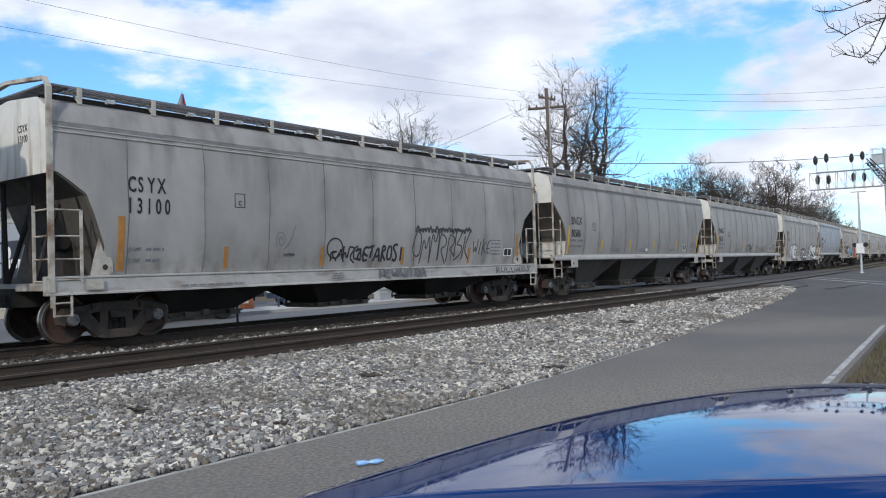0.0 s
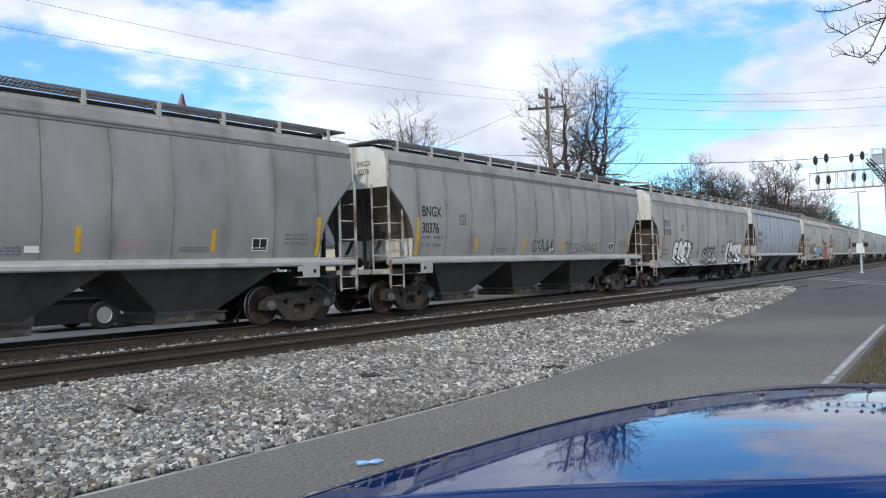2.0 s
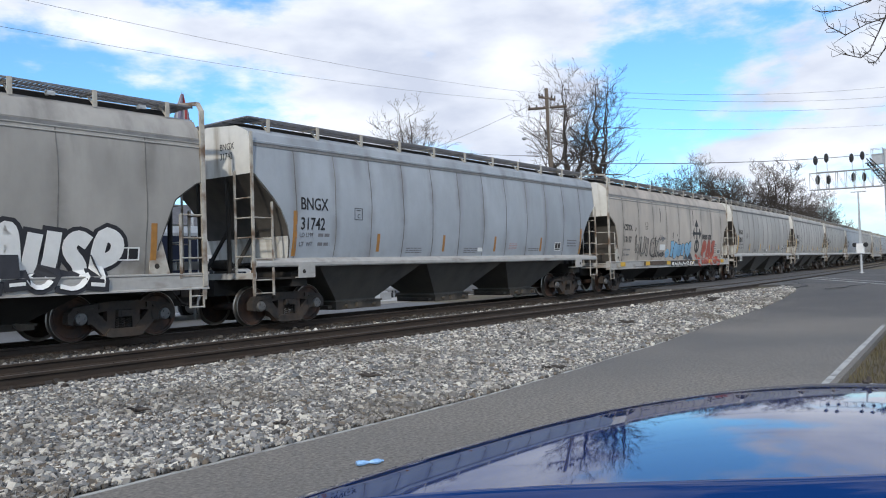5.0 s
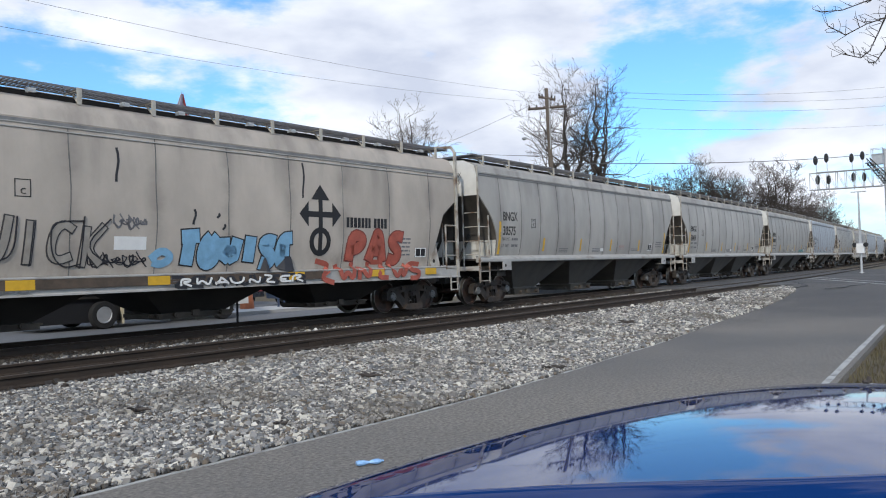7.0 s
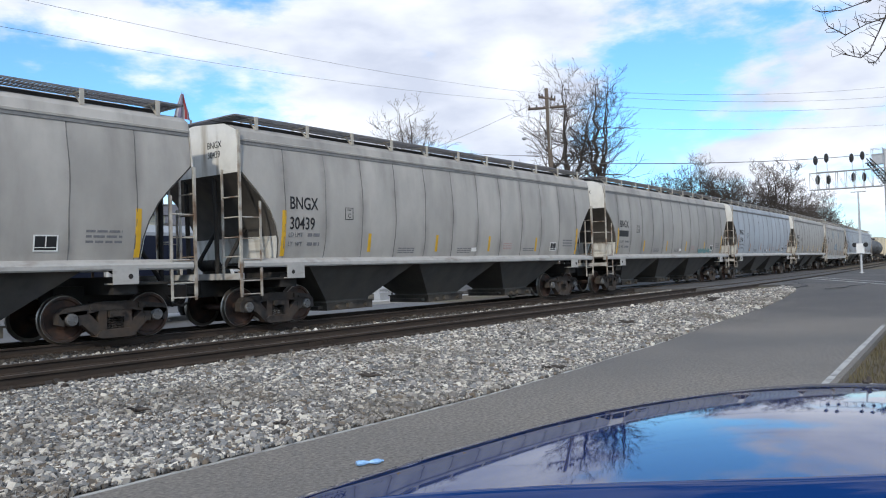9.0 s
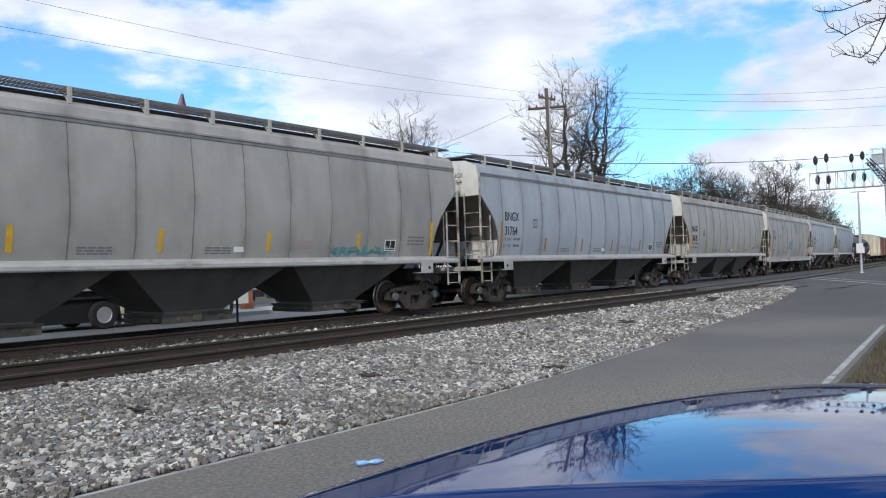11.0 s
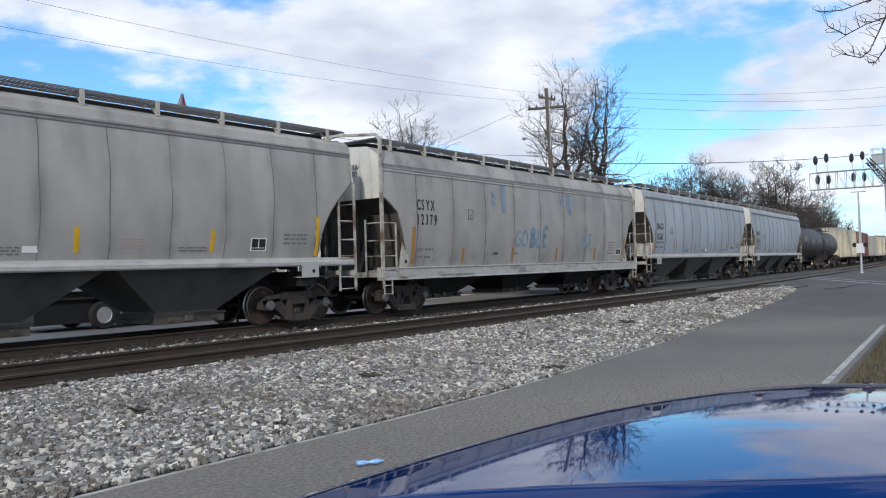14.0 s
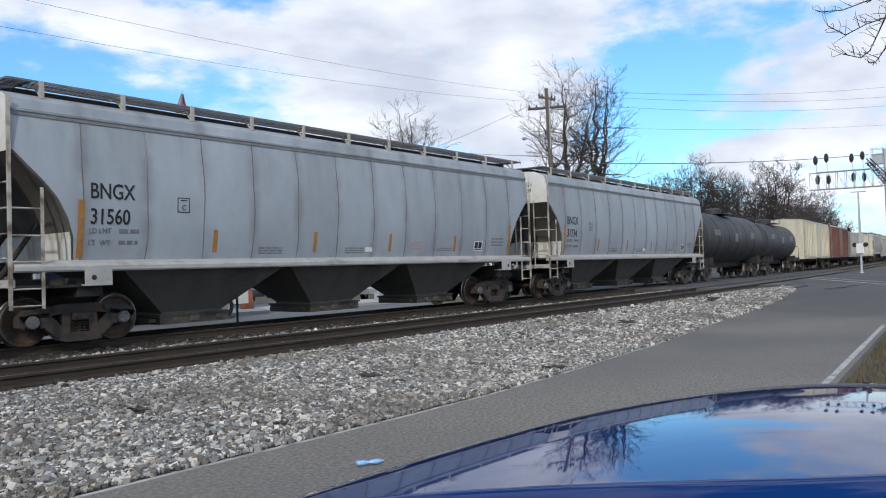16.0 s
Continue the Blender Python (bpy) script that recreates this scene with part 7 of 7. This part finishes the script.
def parked_car(x, y, turn, paint, label, tall=1.55, ln=4.5, z=-.352):
    t = empty("parked_car", label, "car", "cars parked beyond the train")
    t.matrix_world = pose(x, y, z, 0, 0, turn)
    h = ln / 2
    bm = bmesh.new()
    low = [(-h, .38), (-h + .05, .75), (-h + .5, .95), (-h * .5, tall * .62), (h * .55, tall * .60), (h - .35, .85), (h, .62), (h - .02, .34)]
    prism(bm, low, "y", -.88, .88)
    body = part("body", bm, M[paint], t, bevel=0.06)
    bm = bmesh.new()
    cab = [(-h * .80, tall * .60), (-h * .55, tall - .06), (-h * .1, tall), (h * .12, tall - .04), (h * .5, tall * .60)]
    prism(bm, cab, "y", -.74, .74)
    part("cabin_glass", bm, M["glass"], t, bevel=0.05)
    bm = bmesh.new()
    prism(bm, [(-h * .57, tall - .06), (-h * .1, tall + .015), (h * .12, tall - .03), (h * .1, tall - .09), (-h * .1, tall - .06), (-h * .53, tall - .12)], "y", -.76, .76)
    for xx in (-h * .28, h * .08):
        box(bm, xx, xx + .07, -.765, .765, tall * .58, tall - .03)
    part("roof", bm, M[paint], body, bevel=0.015)
    for xx in (-h * .62, h * .62):
        for yy in (-.80, .80):
            wheel_parts(t, xx, yy, .33, .33, .2)
    for yy in (-.62, .62):
        bm = bmesh.new()
        box(bm, h - .12, h + .01, yy - .16, yy + .16, .62, .74)
        part("headlight", bm, M["white"], body, bevel=0.02)
        bm = bmesh.new()
        box(bm, -h - .01, -h + .1, yy - .16, yy + .16, .66, .82)
        part("tail_light", bm, M["flag_red"], body, bevel=0.02)
    return t


parked_car(26.4, 29.3, 168, "steelblue", "blue-grey compact car parked on the lot", 1.45, 4.2)
parked_car(31.2, 28.6, 200, "silver", "silver car parked on the lot", 1.6, 4.6)
parked_car(24.4, 34.5, 100, "darkcar", "dark pickup parked at the back of the lot", 1.75, 5.0)
parked_car(36.5, 31.5, 20, "white", "white van parked beyond the crossing", 2.0, 4.9, -.36)


def far_house(x, y, turn, w, d, hgt, wall, label):
    t = empty("house", label, "building")
    t.matrix_world = pose(x, y, -.36, 0, 0, turn)
    bm = bmesh.new()
    box(bm, 0, w, 0, d, 0, hgt)
    body = part("wall", bm, M[wall], t)
    bm = bmesh.new()
    prism(bm, [(-.3, hgt), (d + .3, hgt), (d / 2, hgt + d * .28)], "x", -.3, w + .3)
    part("roof", bm, M["shingle"], t)
    bm = bmesh.new()
    z = .35
    while z < hgt - .1:
        box(bm, 0, w, -.015, 0, z, z + .02)
        z += .28
    part("siding_joint", bm, M["concrete"], body)
    n = max(int(w / 2.6), 1)
    for k in range(n):
        bm = bmesh.new()
        xx = (k + .5) * w / n
        box(bm, xx - .55, xx + .55, -.06, .02, 1.1, 2.5)
        win = part("window", bm, M["white"], t)
        bm = bmesh.new()
        box(bm, xx - .47, xx - .03, -.075, -.055, 1.18, 2.42)
        box(bm, xx + .03, xx + .47, -.075, -.055, 1.18, 2.42)
        part("pane", bm, M["glass"], win)


far_house(6.0, 34.0, 4, 16.0, 9.0, 4.6, "wall_cream", "low cream building with siding behind the truck")
far_house(24.0, 44.0, -6, 14.0, 8.0, 4.2, "concrete", "low grey building at the back of the lot")
far_house(45.0, 47.0, -10, 10.0, 8.0, 3.6, "wall_cream", "cream house beyond the crossing")


def flag():
    t = empty("flag", "striped red and white flag hanging from a leaning staff", "flag")
    t.matrix_world = pose(15.75, 24.0, 0)
    bm = bmesh.new()
    tube(bm, [(.55, .3, -.4), (.5, .25, 5.2), (.42, .1, 6.75)], .05, 8, .04)
    staff = part("staff", bm, M["galv"], t)
    bm = bmesh.new()
    tube(bm, [(.42, .1, 6.6), (.18, 0, 7.1), (0, 0, 7.66)], .014, 6)
    part("staff_tip", bm, M["galv"], staff)
    for k in range(9):
        bm = bmesh.new()
        f0, f1 = k / 9, (k + 1) / 9
        rings = []
        for f in (f0, f1):
            a = -.32 + .64 * f
            ripple = .05 * math.sin(f * 14)
            rings.append([(.02 + a * .10, ripple, 7.60), (a * .9 + .02, ripple, 6.95), (a + .02, ripple + .03, 6.72), (a + .02, ripple + .038, 6.72), (a * .9 + .02, ripple + .008, 6.95), (.02 + a * .10, ripple + .008, 7.60)])
        loft(bm, rings)
        part("stripe", bm, M["flag_red" if k in (6, 8) else "flag_pale"] if k not in (2, 3) else M["flag_faded"], t)


flag()
bm = bmesh.new()
tube(bm, [(14.76, 19.8, -.4), (14.76, 19.8, .75)], .035, 8)
solo("marker_post", bm, M["signal"], "thin black marker post beside the far track", "post")
bm = bmesh.new()
lathe(bm, [(0, .30), (.05, .30), (.35, .27), (.4, .25), (.75, .23), (.8, .2), (.95, .18)], "z", 16, (20.4, 26.7, -.23))
solo("traffic_barrel", bm, M["barrel"], "faded orange plastic traffic barrel on the pavement", "barrel", smooth=True)
for x, y in ((21.9, 26.5), (22.3, 26.6)):
    bm = bmesh.new()
    tube(bm, [(x, y, -.3), (x, y, .9)], .05, 8)
    solo("bollard", bm, M["steelblue"], "slim blue steel bollard on the pavement", "bollard")
bm = bmesh.new()
box(bm, 27.3, 28.1, 25.6, 26.0, -.24, .12)
tube(bm, [(27.4, 25.8, .1), (27.4, 25.8, .75)], .06, 8)
tube(bm, [(27.4, 25.8, .3), (28.9, 25.8, .3)], .12, 10)
solo("standpipe", bm, M["galv"], "pale steel standpipe and fittings on the pavement", "pipe", smooth=True)

# ---- the verge ----
rng = np.random.default_rng(5)
verts, faces = [], []
for k in range(9000):
    x = rng.uniform(7, 30)
    y = edge_right(x) - 0.05 - abs(rng.normal(0, 1.0))
    z = level(x) - .10
    a, hgt, w = rng.uniform(0, 6.28), rng.uniform(.05, .16), .006
    dx, dy = math.cos(a), math.sin(a)
    i = len(verts)
    verts += [(x - dx * w, y - dy * w, z), (x + dx * w, y + dy * w, z), (x + dy * hgt * .5 + rng.normal(0, .02), y - dx * hgt * .5, z + hgt)]
    faces.append((i, i + 1, i + 2))
me = bpy.data.meshes.new("verge_grass")
me.from_pydata(verts, [], faces)
me.materials.append(M["grass"])
tagged(new("verge_grass", me), "dry brown and green winter grass on the verge", "grass", kind="stuff")
bm = bmesh.new()
lathe(bm, [(-.115, .005), (-.11, .026), (-.085, .032), (-.05, .030), (-.02, .018), (.0, .014), (.02, .022), (.05, .031), (.08, .029), (.10, .014), (.118, .012), (.12, .004)], "x", 14)
bmesh.ops.rotate(bm, cent=(0, 0, 0), matrix=Matrix.Rotation(radians(-32), 3, "Z"), verts=bm.verts)
for v in bm.verts:
    v.co.z *= .72
    v.co += Vector((4.62, 4.50, -.326))
solo("plastic_bottle", bm, M["bottle"], "crushed pale blue plastic bottle on the asphalt", "litter", smooth=True)
for x, y, z, s, turn in ((17.3, 8.2, -.19, .30, 0), (10.2, 5.95, -.30, .20, 40), (10.05, 6.1, -.29, .16, 10), (7.8, 7.55, -.22, .24, 20), (5.1, 6.2, -.27, .13, 60), (27.0, 9.6, -.13, .5, 5), (26.0, 9.3, -.13, .3, 80), (4.6, 8.0, -.22, .2, 15)):
    bm = bmesh.new()
    r = random.Random(int(x * 10))
    for k in range(9):
        a = r.uniform(0, 6.28)
        d = Vector((math.cos(a), math.sin(a), r.uniform(.1, .5))) * s * r.uniform(.4, .8)
        tube(bm, [(0, 0, 0), d * .6, d + Vector((0, 0, -.1 * s))], .02 * s / .2, 5, .008)
    ob = solo("dead_weed", bm, M["bark"], "dark dead weed clump among the ballast stones", "weed", kind="stuff")
    ob.matrix_world = pose(x, y, z, 0, 0, turn)


# ---- the parked blue car from which the view is taken ----
def blue_car():
    t = empty("blue_car", "deep blue parked saloon car with a glossy bonnet", "car")
    cy, half_w, x0, length, p = .27, .952, .9, 2.64, 2.2

    def edge(a):
        """Outline of the bonnet: the angle runs from the left flank round the nose to the right flank."""
        c, s = math.cos(a), math.sin(a)
        return x0 + length * abs(s) ** (2 / p), cy + half_w * math.copysign(abs(c) ** (2 / p), c)
    bm = bmesh.new()
    rings = []
    levels = [(1.012, .30), (1.02, .50), (1.02, .66), (1.012, .735), (.998, .771), (.975, .797), (.94, .814), (.88, .829), (.8, .8385), (.7, .8458), (.6, .8503), (.5, .8526), (.4, .8530), (.3, .852), (.15, .8485), (.02, .847)]
    for f, z in levels:
        ring = [(-.9, cy + half_w * f, z), (0, cy + half_w * f, z), (.5, cy + half_w * f, z)]
        for k in range(41):
            x, y = edge(math.pi * k / 40)
            nose = max((x0 + (x - x0) * f - 1.6) / 2.0, 0)
            px, py = x0 + (x - x0) * f, cy + (y - cy) * f
            ring.append((px, py, z - .07 * nose * nose * (1 if z > .6 else 0)))
        ring += [(.5, cy - half_w * f, z), (0, cy - half_w * f, z), (-.9, cy - half_w * f, z)]
        rings.append(ring)
    loft(bm, rings, caps=False, closed=False)
    bmesh.ops.bisect_plane(bm, geom=bm.verts[:] + bm.edges[:] + bm.faces[:], plane_co=(1.295, .617, .86), plane_no=(-.766, -.642, 0), clear_outer=True)
    part("bonnet", bm, M["blue_car"], t, "glossy deep blue bonnet", smooth=True)
    # the raised rear rim of the bonnet, which faces the windscreen
    bm = bmesh.new()
    u, n_ = Vector((.642, -.766, 0)), Vector((-.766, -.642, 0))
    base = Vector((1.295, .617, .857))

    def top_at(x, y):
        """Height of the bonnet over a place."""
        f = (max((x - x0) / length, 0) ** p + (abs(y - cy) / half_w) ** p) ** (1 / p)
        return float(np.interp(f, [k[0] for k in levels[::-1] if k[0] < 1], [k[1] for k in levels[::-1] if k[0] < 1])) - .07 * max((x - 1.6) / 2, 0) ** 2
    rings = []
    for off, z in ((-.05, -.010), (-.02, -.002), (.0, .0), (.02, -.008), (.05, -.034), (.15, -.13), (.4, -.38)):
        ring = []
        for k in range(-7, 13):
            q = base + u * k * .1
            ring.append(Vector((q.x, q.y, top_at(q.x, q.y) + z)) + n_ * off)
        rings.append(ring)
    loft(bm, rings, caps=False, closed=False)
    part("cowl", bm, M["blue_car"], t, "deep blue rear edge of the bonnet", smooth=True)
    bm = bmesh.new()
    for dx, dy, z in ((2.92, .53, .815), (2.98, .47, .815), (3.02, .34, .813), (3.06, .30, .812)):
        tube(bm, [(dx, dy, z), (dx + .008, dy - .006, z + .022)], .007, 5)
        tube(bm, [(dx - .012, dy + .01, z + .006), (dx + .014, dy - .008, z + .008)], .006, 5)
    part("leaf_bits", bm, M["bark"], t, "dry leaf bits lying on the bonnet")
    # the rest of the saloon: lower body, glasshouse and roof
    bm = bmesh.new()
    rings = []
    for f, z in ((.9, -.12), (.975, -.05), (.985, .3), (.985, .6), (.96, .70), (.90, .735)):
        front = [edge(math.pi * k / 24) for k in range(25)]
        back = [(.5, cy - half_w), (-.6, cy - half_w), (-1.0, cy - half_w * .93), (-1.15, cy - half_w * .75), (-1.2, cy), (-1.15, cy + half_w * .75), (-1.0, cy + half_w * .93), (-.6, cy + half_w), (.5, cy + half_w)]
        rings.append([(x0 + (x - x0) * f, cy + (y - cy) * f, z - (.12 * max((x - 1.6) / 2, 0) ** 2 if z > .55 else 0)) for x, y in front + back])
    loft(bm, rings, caps=True, closed=True)
    part("lower_body", bm, M["blue_car"], t, "deep blue painted lower body", smooth=True)
    low = [(-.85, 1.10), (.5, 1.10), (1.2, .26), (1.3, -.1), (1.3, -.56), (-.85, -.56)]
    top = [(-.6, .93), (.0, .93), (.42, .42), (.5, .2), (.5, -.39), (-.6, -.39)]
    bm = bmesh.new()
    loft(bm, [[(x, y, .70) for x, y in low], [(x, y, .955) for x, y in top]], caps=False, closed=True)
    part("glasshouse", bm, M["glass"], t, "dark tinted windscreen and side windows")
    bm = bmesh.new()
    loft(bm, [[(.0 + (x - .0) * f, .27 + (y - .27) * f, z) for x, y in top] for f, z in ((1.02, .945), (1.02, .962), (.93, .985), (.6, .997))], caps=True, closed=True)
    part("roof", bm, M["blue_car"], t, "deep blue car roof", smooth=True)
    for sg in (-1, 1):
        bm = bmesh.new()
        lathe(bm, [(-.05, .03), (-.02, .12), (.03, .13), (.06, .05)], "x", 16, (3.28, cy + sg * .52, .52))
        bmesh.ops.scale(bm, vec=(1, 1.3, .7), verts=bm.verts, space=Matrix.Translation((-3.28, -cy - sg * .52, -.52)))
        part("headlight", bm, M["white"], t, "clear headlight", smooth=True)
    for y in (cy + .80, cy - .80):
        wheel_parts(t, 2.55, y, -.05, .36, .22)
        wheel_parts(t, -.22, y, -.05, .36, .22)


blue_car()

# ---- movement ----
SPEED = 13.786


def motions():
    for i, (car, at, number, kind, paint) in enumerate(CARS):
        rows = []
        for k in range(17):
            p, a = line_at(at - SPEED * k, TRAIN_Y)
            rows.append((float(k), pose(p.x, p.y, 0, 0, 0, math.degrees(a))))
        walk(car, rows)
    turn = math.degrees(SPEED / FPS / WHEEL_R)
    spin = {x: [(k / FPS, pose(x, 0, 0, 0, -turn * k, 0)) for k in range(int(SECONDS * FPS) + 1)] for x in (-AXLE, AXLE)}
    for car, at, number, kind, paint in CARS[:15]:
        for truck in [o for o in car.children if o.name.split(".")[0] == "truck"]:
            for o in truck.children:
                if o.name.split(".")[0] == "wheelset":
                    walk(o, spin[-AXLE if o.matrix_basis.translation.x < 0 else AXLE])


motions()
